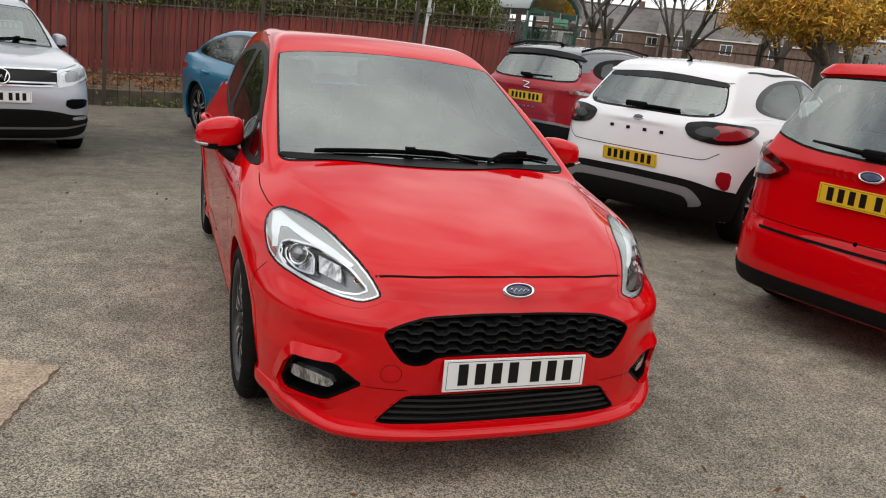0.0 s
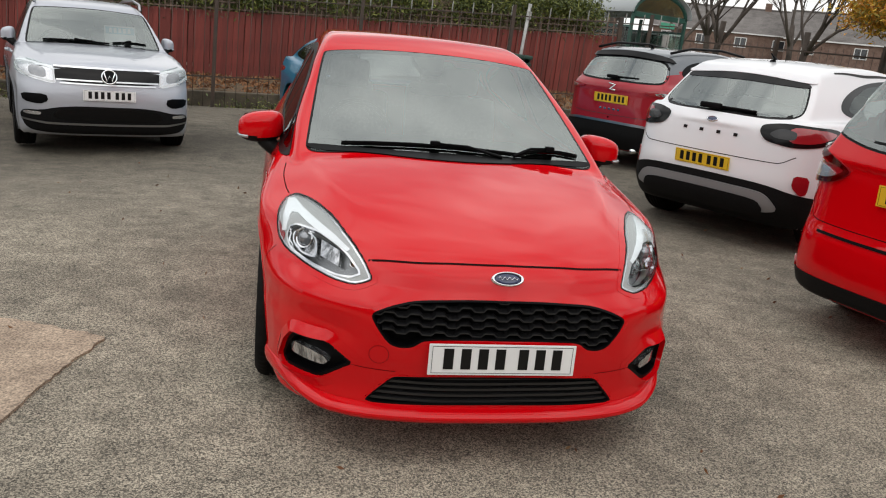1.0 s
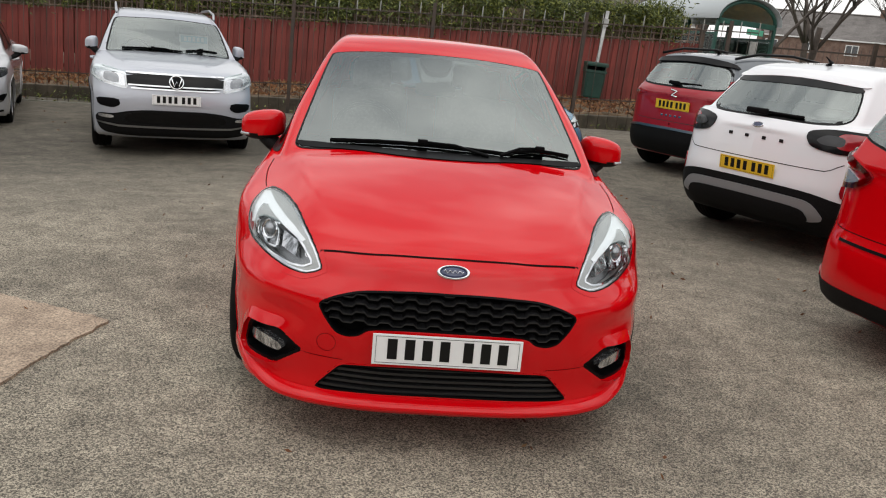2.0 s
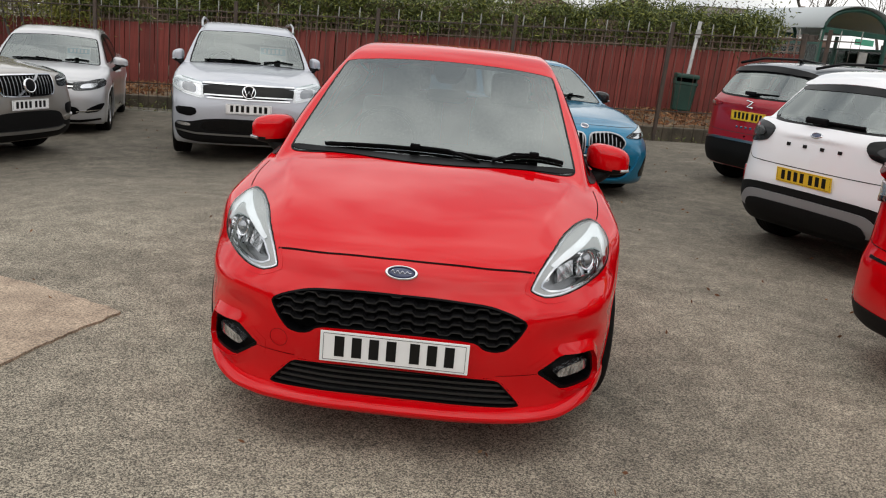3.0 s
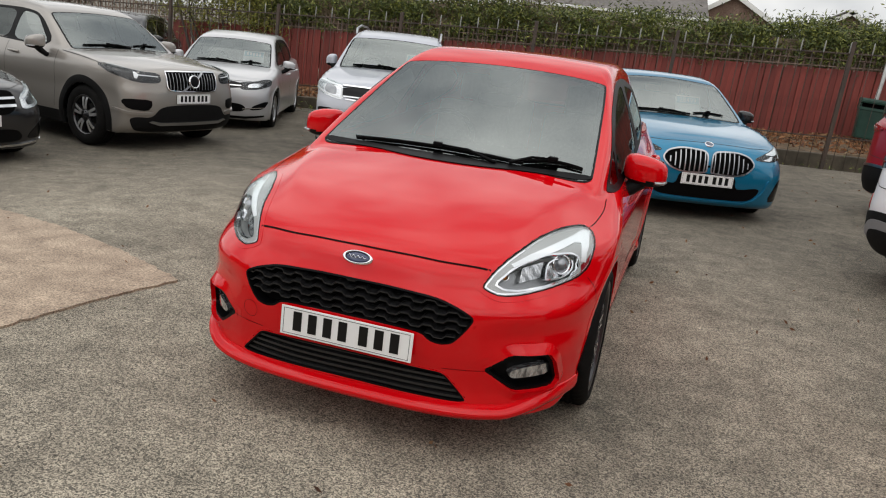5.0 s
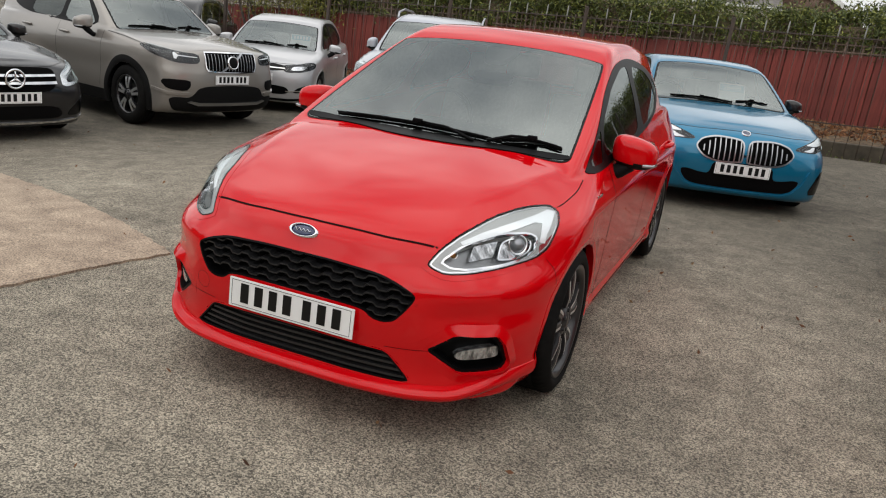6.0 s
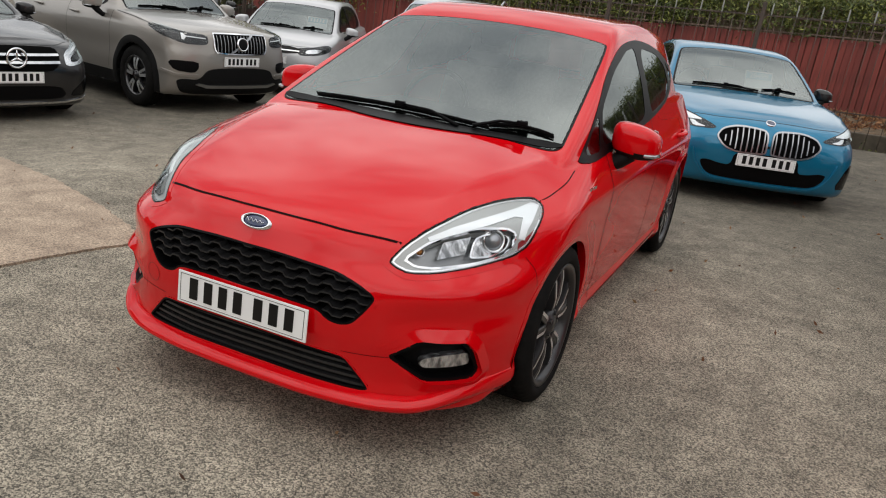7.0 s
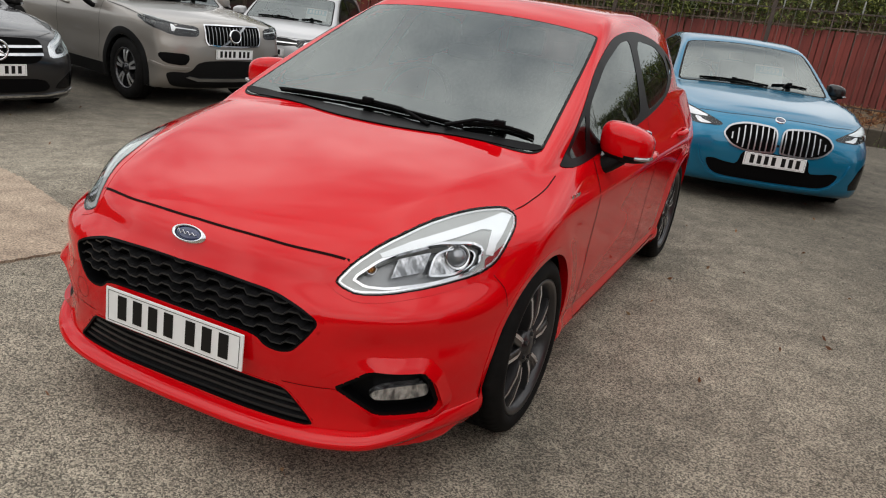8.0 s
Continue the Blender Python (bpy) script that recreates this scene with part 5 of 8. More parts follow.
    car.lay("scuttle_shade", halves([(0, 1.1, 0.930), (0.4, 1.1, 0.928), (0.60, 1.1, 0.920), (0.648, 1.12, 0.932), (0.642, 1.2, 0.968), (0.4, 1.2, 0.964), (0, 1.2, 0.962)]), FRONT, LINER, -0.004, 0, label="black printed band at the foot of the windscreen")
    car.cabin(1.55, 0.93, 0.62)
    for s in (1, -1):
        for k, wide in enumerate((0.020, 0.012, 0.034)):
            at = np.array([[1.5, 1.035 + 0.032 * k, 0.806]])
            hit, _ = trace(f, at, np.array([[-1.0, 0, 0]]), 0, 1.4, 120)
            part("wing_badge", box(s * (hit[0][0] + 0.001), hit[0][1], hit[0][2], 0.004, wide, 0.014, 0.001), CHROME, root, "small bright bar on the wing")
    # headlamp insides
    u, v, w = basis(dl)
    for s in (1, -1):
        h = [o for o in root.children if o.name.startswith("headlamp")][0 if s > 0 else 1]
        for at, r, mat in (((0.693, 0.424, 0.705), 0.031, BULB), ((0.526, 0.218, 0.676), 0.012, AMBER)):
            bm = bmesh.new()
            bmesh.ops.create_uvsphere(bm, u_segments=24, v_segments=16, radius=r)
            for q in bm.faces:
                q.smooth = True
            hit, _ = trace(f, np.array([np.array(at) - w * 0.5]), np.array([w]), 0, 1.0, 90)
            p = hit[0] + w * 0.042
            bulb = part("projector", bm, mat, h, "round glass projector")
            bulb.matrix_local = pose(s * p[0], p[1], p[2])
            ringv, ringf = lathe([(r * 0.98, 0.012), (r * 1.18, 0.018), (r * 1.3, 0.006), (r * 1.32, -0.03)], 32)
            rg = part("bezel", mesh_of("bezel", ringv, ringf), CHROME, h, "bright ring round the projector")
            rg.matrix_local = Matrix.Translation((s * p[0], p[1], p[2])) @ Vector((1, 0, 0)).rotation_difference(Vector((-w[0] * s, -w[1], -w[2]))).to_matrix().to_4x4()
    part("exhaust_shield", box(0, 0.9, 0.2, 1.2, 0.9, 0.03, 0.01), LINER, root)
    # flanges round the fog pockets, bumper and wing gaps, towing cover
    for flip in (lambda q: q, mirrored):
        part("pocket_flange", mesh_of("pocket_flange", *flip(flange)), RED, root)
    car.seam([(0.36, 0.05, 0.345), (0.45, 0.08, 0.348), (0.52, 0.12, 0.352)], FRONT, 0.0018, True, GAP)
    car.seam([(0.735, 0.53, 0.65), (0.79, 0.545, 0.60), (0.815, 0.545, 0.55)], (-1, 0.6, 0), 0.0022, True, GAP)
    # the lip: a crisp strip that follows the bumper's outline from arch to arch
    turn = np.linspace(-1.42, 1.42, 150)
    fan = np.stack([np.sin(turn), -np.cos(turn), 0 * turn], 1)
    foot, _ = trace(f, np.tile((0, 0.62, 0.216), (len(turn), 1)), fan, 0.0, 1.4, 60)
    foot = foot[foot[:, 1] < 0.485][:, :2]
    tn = np.gradient(foot, axis=0)
    tn /= np.linalg.norm(tn, axis=1, keepdims=True)
    outward = np.stack([tn[:, 1], -tn[:, 0]], 1)
    ease = 1 - 0.88 * smooth01((foot[:, 1] - 0.10) / 0.33)
    up = 0.045 * smooth01((np.abs(foot[:, 0]) - 0.56) / 0.2)
    rows = [(-0.030, 0.223), (0.004, 0.218), (0.020, 0.212), (0.032, 0.204), (0.039, 0.197), (0.041, 0.189), (0.038, 0.181), (0.026, 0.168), (-0.004, 0.157), (-0.06, 0.152)]
    lip_v = np.concatenate([np.column_stack([foot + outward * (o * ease if o > 0 else 0 * ease + o)[:, None], z + up]) for o, z in rows])
    n = len(foot)
    lip = mesh_of("front_lip", lip_v, [[j * n + i, (j + 1) * n + i, (j + 1) * n + i + 1, j * n + i + 1] for j in range(len(rows) - 1) for i in range(n - 1)])
    for e in lip.edges:
        a, b = e.vertices
        e.use_edge_sharp = a // n == b // n and a // n in (3, 6)
    part("front_lip", lip, RED, root)
    ring_pts = [(-0.42 + 0.033 * math.cos(a), 0.05, 0.405 + 0.033 * math.sin(a)) for a in np.linspace(0, 2 * math.pi, 20)]
    part("towing_cover", mesh_of("towing_cover", *seam(f, ring_pts, FRONT, 0.0012)), GAP, root)
    base_car(c, root, RED, 460, 420, cuts, f)
    fit_wheels(c, root, make_wheel(0.311, 0.236, 0.205, 5, RIM, RIM_CUT, 0.048, 0.032, cut_w=0.40, treads=60))
    number_plate(root, pose(0, 0.014, 0.413, -2, 0, 0))
    root.matrix_world = m
    return root


red_hatchback(pose(1.143, 2.16, 0.0))

# ---- the other cars ----
def parked(x, y, turn, reach=2.0):
    """The pose of a car whose nose stands at (x, y), turned from facing -y, lying on the slope of the ground."""
    t = radians(turn)
    bx, by = -math.sin(t), math.cos(t)
    g = lambda a, b: float(ground_z(a, b))
    z0, z1 = g(x + bx * 0.8, y + by * 0.8), g(x + bx * 3.4, y + by * 3.4)
    return pose(x, y, z0 - 0.8 * (z1 - z0) / 2.6, 0, 0, turn) @ pose(0, 0, 0, math.degrees(math.atan2(z1 - z0, 2.6)))


def tail_at(x, y, turn, L):
    """The pose of a car of length L whose tail stands at (x, y)."""
    t = radians(turn)
    nx, ny = x + math.sin(t) * L, y - math.cos(t) * L
    return pose(nx, ny, float(ground_z(x, y)), 0, 0, turn)


def pts(y, *xz):
    """A front or rear outline from (x, z) pairs at a depth near y."""
    return [(x, y, z) for x, z in xz]


def vertical_bars(car, x0, x1, z0, z1, n, mat, y, parent, lean_=0.0, thick=0.012, off=-0.004):
    for k in range(n):
        x = x0 + (x1 - x0) * (k + 0.5) / n
        car.lay("grille_bar", pts(y, (x - thick / 2 - lean_, z0), (x + thick / 2 - lean_, z0), (x + thick / 2 + lean_, z1), (x - thick / 2 + lean_, z1)), FRONT, mat, off, 0.02, soft=0, res=0.05, parent=parent)


def silver_suv():
    c = shape(4.486, 0.92, [(0.2, 0.14), (0.28, 0.05), (0.42, 0.015), (0.6, 0.0), (0.75, 0.012), (0.88, 0.04), (0.95, 0.09), (1.0, 0.2)],
              [(0.08, 0.955), (0.2, 0.99), (0.5, 1.04), (0.9, 1.085), (1.3, 1.115), (2.4, 1.13), (4.5, 1.12)],
              [(1.7, 1.42), (1.95, 1.545), (2.2, 1.60), (2.7, 1.635), (3.5, 1.625), (4.2, 1.56), (4.5, 1.45)], (1.30, 1.10), 1.42, (4.45, 1.05), 0.42, 0.35, (0.89, 3.567), 1.08, 0.2, 0.75, rcrown=0.04)
    k = Car("sport_utility_car", "silver-white compact SUV with black lower trim", SILVER, c)
    k.screen([(0, 1.115), (0.45, 1.108), (0.70, 1.09), (0.715, 1.13), (0.62, 1.515), (0.57, 1.54), (0, 1.56)])
    k.sides([(1.45, 1.075), (2.5, 1.11), (3.9, 1.17), (4.05, 1.27), (3.75, 1.46), (3.2, 1.52), (2.3, 1.525), (1.95, 1.44)], [[(1.62, 1.10), (2.42, 1.125), (2.40, 1.49), (2.05, 1.44)], [(2.52, 1.125), (3.3, 1.15), (3.25, 1.485), (2.50, 1.495)], [(3.38, 1.155), (3.88, 1.2), (3.7, 1.42), (3.34, 1.475)]], 2.5)
    up = k.lay("grille", pts(0, (-0.52, 0.765), (0.52, 0.765), (0.53, 0.925), (-0.53, 0.925)), FRONT, GLOSS_BLACK, 0.004, 0.02, soft=1, label="black slatted grille")
    for z, w in ((0.925, 0.52), (0.80, 0.50), (0.765, 0.47)):
        k.lay("chrome_strip", pts(0, (-w, z - 0.009), (w, z - 0.009), (w, z + 0.006), (-w, z + 0.006)), FRONT, CHROME, 0.012, 0.012, soft=0, parent=up)
    k.disc("badge", 0, 0.845, 0.078, 0.078, SATIN_BLACK, rim=CHROME, off=0.02, label="round chrome badge")
    bad = k.on(0, 0.845, FRONT, 0.03)
    part("badge_mark", tube([(bad[0] + x, bad[1] - 0.004, bad[2] + z) for x, z in ((-0.055, 0.045), (-0.026, -0.05), (0, 0.01), (0.026, -0.05), (0.055, 0.045))], 0.008, 6), CHROME, k.root)
    lamp = [(0.505, 0.05, 0.765), (0.56, 0.06, 0.755), (0.76, 0.2, 0.80), (0.86, 0.42, 0.855), (0.875, 0.5, 0.925), (0.85, 0.4, 0.985), (0.72, 0.15, 0.965), (0.54, 0.05, 0.93)]
    dl = (-0.45, 0.85, -0.1)
    h = k.lay("headlamp", lamp, dl, LAMP_SILVER, 0.002, 0.006, True, 1, label="clear wraparound headlamp")
    k.lay("lamp_strip", lamp, dl, LAMP_WHITE, 0.006, 0.01, True, 1, ring=0.028, grow=-0.008, parent=h)
    k.lay("lamp_bezel", [(0.60, 0.08, 0.80), (0.75, 0.2, 0.83), (0.76, 0.2, 0.93), (0.62, 0.08, 0.91)], dl, LAMP_GREY, 0.004, 0.01, True, parent=h)
    k.lay("lens", lamp, dl, LENS, 0.010, 0.010, True, 1, parent=h)
    k.lay("air_vent", [(0.58, 0.05, 0.575), (0.66, 0.08, 0.535), (0.80, 0.22, 0.56), (0.82, 0.25, 0.64), (0.60, 0.06, 0.645)], (-0.3, 1, 0), SATIN_BLACK, 0.004, 0.01, True, 1)
    k.lay("lower_bumper", halves(pts(0.05, (0, 0.24), (0.55, 0.24), (0.78, 0.27), (0.84, 0.42), (0.80, 0.475), (0.66, 0.475), (0.50, 0.515), (0.30, 0.535), (0, 0.535))), FRONT, PLASTIC, 0.008, 0.02, label="black grained lower bumper")
    k.lay("lower_intake", halves(pts(0.05, (0, 0.385), (0.42, 0.385), (0.56, 0.42), (0.47, 0.51), (0, 0.52))), FRONT, GLOSS_BLACK, 0.012, 0.01)
    k.lay("skid_strip", halves(pts(0.05, (0, 0.335), (0.60, 0.338), (0.82, 0.37), (0.82, 0.385), (0.60, 0.358), (0, 0.355))), FRONT, SATIN, 0.014, 0.01, soft=0)
    f = k.lay("fog_lamp", [(0.65, 0.08, 0.425), (0.80, 0.2, 0.43), (0.80, 0.2, 0.465), (0.65, 0.08, 0.46)], (-0.3, 1, 0), LAMP_SILVER, 0.014, 0.012, True)
    k.seam(halves(pts(0.1, (0, 0.95), (0.4, 0.945), (0.72, 0.985)))[::-1][:0] or [(-0.72, 0.15, 0.985), (-0.4, 0.06, 0.95), (0, 0.05, 0.955), (0.4, 0.06, 0.95), (0.72, 0.15, 0.985)], (0, 0.6, -0.8), 0.008)
    for s in (1, -1):
        part("roof_rail", tube([(s * 0.60, 1.95, 1.55), (s * 0.605, 2.05, 1.625), (s * 0.605, 2.6, 1.675), (s * 0.60, 3.5, 1.66), (s * 0.58, 4.0, 1.59)], 0.016, 8), SATIN, k.root, "silver roof rail")
    k.mirror(0.90, 1.70, 1.16, SILVER, 0.15, 0.16, 0.13)
    k.wipers(1.3, 1.13, 0.55)
    k.cabin(1.75, 1.10, 0.68)
    k.arches(PLASTIC, 0.05)
    k.card(0.33, 1.72, 1.25, 0.36, 0.22, 0)
    k.handle(2.3, 0.95, SILVER)
    number_plate(k.root, pose(0, -0.012, 0.655))
    return k.done(parked(-1.42, 8.72, 18), make_wheel(0.35, 0.225, 0.215, 5, RIM_SILVER))


def blue_saloon():
    c = shape(4.526, 0.90, [(0.15, 0.12), (0.2, 0.05), (0.3, 0.02), (0.45, 0.0), (0.58, 0.008), (0.68, 0.035), (0.74, 0.08), (0.78, 0.15), (0.82, 0.3)],
              [(0.05, 0.73), (0.12, 0.775), (0.3, 0.825), (0.6, 0.875), (1.0, 0.92), (1.35, 0.945), (2.4, 0.96), (3.6, 1.0), (4.2, 1.04), (4.53, 1.0)],
              [(1.7, 1.19), (2.0, 1.315), (2.25, 1.37), (2.6, 1.40), (3.0, 1.395), (3.5, 1.32), (3.9, 1.2), (4.3, 1.06)], (1.36, 0.945), 1.95, (4.32, 1.0), 1.9, 0.33, (0.86, 3.53), 0.93, 0.15, 0.95, rcrown=0.06, hbow=0.25)
    k = Car("coupe_saloon_car", "bright blue metallic four-door saloon car", BLUE, c)
    k.screen([(0, 0.95), (0.42, 0.945), (0.68, 0.935), (0.72, 0.955), (0.60, 1.285), (0.55, 1.31), (0.3, 1.33), (0, 1.34)])
    k.sides([(1.5, 0.93), (2.5, 0.965), (3.5, 1.01), (3.95, 1.07), (3.6, 1.21), (3.1, 1.315), (2.6, 1.335), (2.25, 1.31), (1.85, 1.16)], [[(1.68, 0.96), (2.5, 0.985), (2.48, 1.305), (2.25, 1.28), (1.95, 1.165)], [(2.58, 0.99), (3.4, 1.03), (3.42, 1.2), (3.1, 1.285), (2.56, 1.305)], [(3.48, 1.035), (3.82, 1.075), (3.5, 1.18)]], 2.5, GLOSS_BLACK)
    for s in (1, -1):
        kid = [(s * x, 0.0, z) for x, z in ((0.02, 0.515), (0.035, 0.495), (0.26, 0.485), (0.385, 0.52), (0.465, 0.605), (0.41, 0.68), (0.28, 0.715), (0.06, 0.705), (0.02, 0.67))]
        g = k.lay("kidney_grille", kid, FRONT, LINER, 0.002, 0.01, soft=2, label="black kidney grille with bright bars")
        k.lay("grille_frame", kid, FRONT, SATIN, 0.012, 0.02, ring=0.008, grow=0.005, parent=g, label="bright chrome frame")
        for n in range(8):
            x = s * (0.05 + 0.048 * n)
            hi, lo = 0.70 - 0.012 * max(0, n - 4) ** 1.7, 0.50 + 0.012 * max(0, n - 4) ** 1.6
            k.lay("grille_bar", [(x - 0.005, 0, lo), (x + 0.005, 0, lo), (x + 0.005, 0, hi), (x - 0.005, 0, hi)], FRONT, SATIN, 0.014, 0.016, soft=0, res=0.06, parent=g)
    k.disc("badge", 0, 0.765, 0.042, 0.042, BADGE_BLUE, rim=CHROME, label="small round blue and white badge")
    lamp = [(0.475, 0.07, 0.675), (0.50, 0.09, 0.655), (0.66, 0.2, 0.64), (0.80, 0.42, 0.67), (0.825, 0.55, 0.72), (0.80, 0.55, 0.79), (0.68, 0.28, 0.755), (0.55, 0.13, 0.71)]
    dl = (-0.5, 0.85, -0.1)
    h = k.lay("headlamp", lamp, dl, LAMP_DARK, 0.002, 0.006, True, 1, label="slim dark headlamp with white light strips")
    k.lay("lamp_strip", [(0.58, 0.14, 0.715), (0.68, 0.28, 0.748), (0.80, 0.5, 0.785), (0.815, 0.52, 0.73), (0.80, 0.45, 0.69), (0.77, 0.4, 0.715), (0.70, 0.25, 0.705)], dl, LAMP_WHITE, 0.006, 0.012, True, 1, parent=h)
    k.lay("lamp_strip", [(0.54, 0.12, 0.66), (0.65, 0.18, 0.65), (0.69, 0.24, 0.70), (0.65, 0.2, 0.70), (0.625, 0.18, 0.68)], dl, LAMP_WHITE, 0.006, 0.012, True, 1, parent=h)
    k.lay("lens", lamp, dl, LENS, 0.010, 0.010, True, 1, parent=h)
    k.lay("lower_intake", halves(pts(0, (0, 0.235), (0.42, 0.24), (0.50, 0.27), (0.55, 0.33), (0.56, 0.375), (0.50, 0.385), (0.40, 0.365), (0.30, 0.36), (0.28, 0.49), (0, 0.49))), FRONT, SATIN_BLACK, 0.004, 0.02, label="large black lower air intake")
    k.lay("intake_trim", halves(pts(0, (0, 0.205), (0.43, 0.21), (0.535, 0.25), (0.62, 0.36), (0.66, 0.475), (0.64, 0.475), (0.60, 0.36), (0.52, 0.265), (0.42, 0.228), (0, 0.222))), FRONT, BLUE, 0.016, 0.02, soft=0)
    k.lay("air_curtain", [(0.67, 0.12, 0.25), (0.80, 0.3, 0.25), (0.86, 0.45, 0.33), (0.85, 0.42, 0.50), (0.74, 0.2, 0.47)], (-0.5, 1, 0), GLOSS_BLACK, 0.004, 0.012, True, 1)
    k.seam([(-0.66, 0.26, 0.77), (-0.4, 0.15, 0.80), (0, 0.13, 0.81), (0.4, 0.15, 0.80), (0.66, 0.26, 0.77)], (0, 0.5, -0.9), 0.007)
    k.seam([(0.85, 2.56, 0.95), (0.88, 2.56, 0.7), (0.88, 2.55, 0.3)], RIGHT, 0.006, True)
    k.seam([(0.85, 3.45, 1.0), (0.88, 3.4, 0.8), (0.88, 3.2, 0.6), (0.88, 3.1, 0.3)], RIGHT, 0.006, True)
    k.lay("tail_lamp", [(0.80, 4.2, 0.80), (0.86, 3.95, 0.83), (0.86, 3.95, 0.88), (0.78, 4.25, 0.90)], (-0.8, -0.6, 0), RED_LAMP, 0.004, 0.01, True, 1)
    k.mirror(0.94, 1.74, 0.99, BLACK_PAINT, 0.19, 0.135, 0.14)
    k.handle(2.38, 0.80, BLUE)
    k.handle(3.25, 0.825, BLUE)
    k.wipers(1.36, 0.965, 0.52)
    k.cabin(1.85, 0.96, 0.66)
    k.arches(BLUE, 0.02)
    k.card(0.28, 1.95, 1.065, 0.30, 0.20, 0, "28499")
    number_plate(k.root, pose(0, -0.012, 0.425))
    return k.done(parked(2.42, 7.88, 18), make_wheel(0.33, 0.238, 0.215, 5, RIM_BLACK, RIM_CUT, 0.03, 0.03))


def beige_suv():
    c = shape(4.425, 0.93, [(0.22, 0.16), (0.3, 0.06), (0.42, 0.02), (0.6, 0.0), (0.8, 0.005), (0.92, 0.03), (0.98, 0.08), (1.03, 0.2)],
              [(0.06, 0.985), (0.2, 1.02), (0.5, 1.06), (0.9, 1.095), (1.3, 1.12), (2.4, 1.14), (4.4, 1.16)],
              [(1.7, 1.42), (1.95, 1.54), (2.2, 1.60), (2.7, 1.635), (3.5, 1.625), (4.1, 1.57), (4.42, 1.45)], (1.32, 1.11), 1.45, (4.38, 1.05), 0.38, 0.36, (0.87, 3.572), 1.1, 0.21, 0.7, rcrown=0.04)
    k = Car("sport_utility_car", "grey-beige metallic SUV with black wheel arch trim", BEIGE, c)
    k.screen([(0, 1.125), (0.45, 1.118), (0.70, 1.10), (0.715, 1.14), (0.62, 1.51), (0.57, 1.535), (0, 1.555)])
    k.sides([(1.5, 1.09), (2.5, 1.115), (3.5, 1.15), (4.0, 1.3), (3.7, 1.47), (3.2, 1.52), (2.3, 1.525), (1.95, 1.45)], [[(1.65, 1.11), (2.42, 1.13), (2.40, 1.49), (2.05, 1.45)], [(2.52, 1.13), (3.3, 1.155), (3.25, 1.485), (2.50, 1.495)]], 2.5)
    gp = pts(0, (-0.345, 0.735), (0.345, 0.735), (0.385, 0.79), (0.385, 0.945), (0.37, 0.965), (-0.37, 0.965), (-0.385, 0.945), (-0.385, 0.79))
    g = k.lay("grille", gp, FRONT, LINER, 0.002, 0.01, soft=1, label="black grille with upright bright bars")
    k.lay("grille_frame", gp, FRONT, CHROME, 0.014, 0.02, soft=1, ring=0.009, grow=0.004, parent=g, label="bright chrome frame")
    vertical_bars(k, -0.36, 0.36, 0.755, 0.945, 15, SATIN, 0, g, 0.0, 0.006, 0.010)
    k.lay("diagonal_bar", pts(0, (-0.19, 0.735), (-0.15, 0.735), (0.20, 0.965), (0.16, 0.965)), FRONT, SATIN, 0.022, 0.012, soft=0, parent=g)
    k.disc("badge", 0, 0.85, 0.078, 0.078, SATIN_BLACK, rim=CHROME, off=0.03, label="round bright ring badge")
    lamp = [(0.46, 0.04, 0.86), (0.50, 0.05, 0.825), (0.72, 0.16, 0.825), (0.87, 0.4, 0.90), (0.91, 0.62, 1.00), (0.86, 0.5, 1.02), (0.70, 0.15, 0.96), (0.48, 0.04, 0.945)]
    dl = (-0.5, 0.85, -0.1)
    h = k.lay("headlamp", lamp, dl, LAMP_DARK, 0.002, 0.006, True, 1, label="dark headlamp with a sideways T-shaped light")
    k.lay("lamp_strip", [(0.50, 0.04, 0.898), (0.70, 0.14, 0.908), (0.715, 0.15, 0.872), (0.735, 0.17, 0.876), (0.745, 0.18, 0.945), (0.725, 0.17, 0.945), (0.70, 0.14, 0.920), (0.50, 0.04, 0.909)], dl, LAMP_WHITE, 0.006, 0.012, True, 0, parent=h)
    k.lay("lens", lamp, dl, LENS, 0.010, 0.010, True, 1, parent=h)
    k.lay("lower_bumper", halves(pts(0.05, (0, 0.24), (0.55, 0.24), (0.74, 0.265), (0.80, 0.40), (0.74, 0.43), (0.56, 0.42), (0.46, 0.56), (0, 0.575))), FRONT, PLASTIC, 0.006, 0.02, label="black lower bumper and intake")
    k.lay("skid_plate", halves(pts(0.05, (0, 0.325), (0.46, 0.33), (0.60, 0.37), (0.56, 0.385), (0.45, 0.365), (0, 0.362))), FRONT, SATIN, 0.02, 0.02, soft=0, label="silver skid strip")
    k.lay("fog_pocket", [(0.57, 0.06, 0.56), (0.62, 0.08, 0.50), (0.80, 0.22, 0.52), (0.84, 0.3, 0.60), (0.82, 0.26, 0.64), (0.58, 0.06, 0.635)], (-0.4, 1, 0), SATIN_BLACK, 0.004, 0.012, True, 1, label="black fog lamp pocket")
    k.lay("bumper_edge", [(0.56, 0.07, 0.455), (0.80, 0.22, 0.46), (0.88, 0.4, 0.50), (0.87, 0.4, 0.53), (0.79, 0.22, 0.49), (0.56, 0.07, 0.485)], (-0.4, 1, 0), BEIGE, 0.02, 0.03, True, 0)
    k.seam([(0.87, 0.62, 1.02), (0.86, 0.95, 1.05), (0.84, 1.35, 1.075)], (-0.6, 0, -1), 0.007, True)
    k.seam([(0.89, 1.42, 1.08), (0.92, 1.42, 0.8), (0.92, 1.45, 0.4)], RIGHT, 0.006, True)
    k.seam([(0.89, 2.46, 1.1), (0.92, 2.46, 0.8), (0.92, 2.46, 0.4)], RIGHT, 0.006, True)
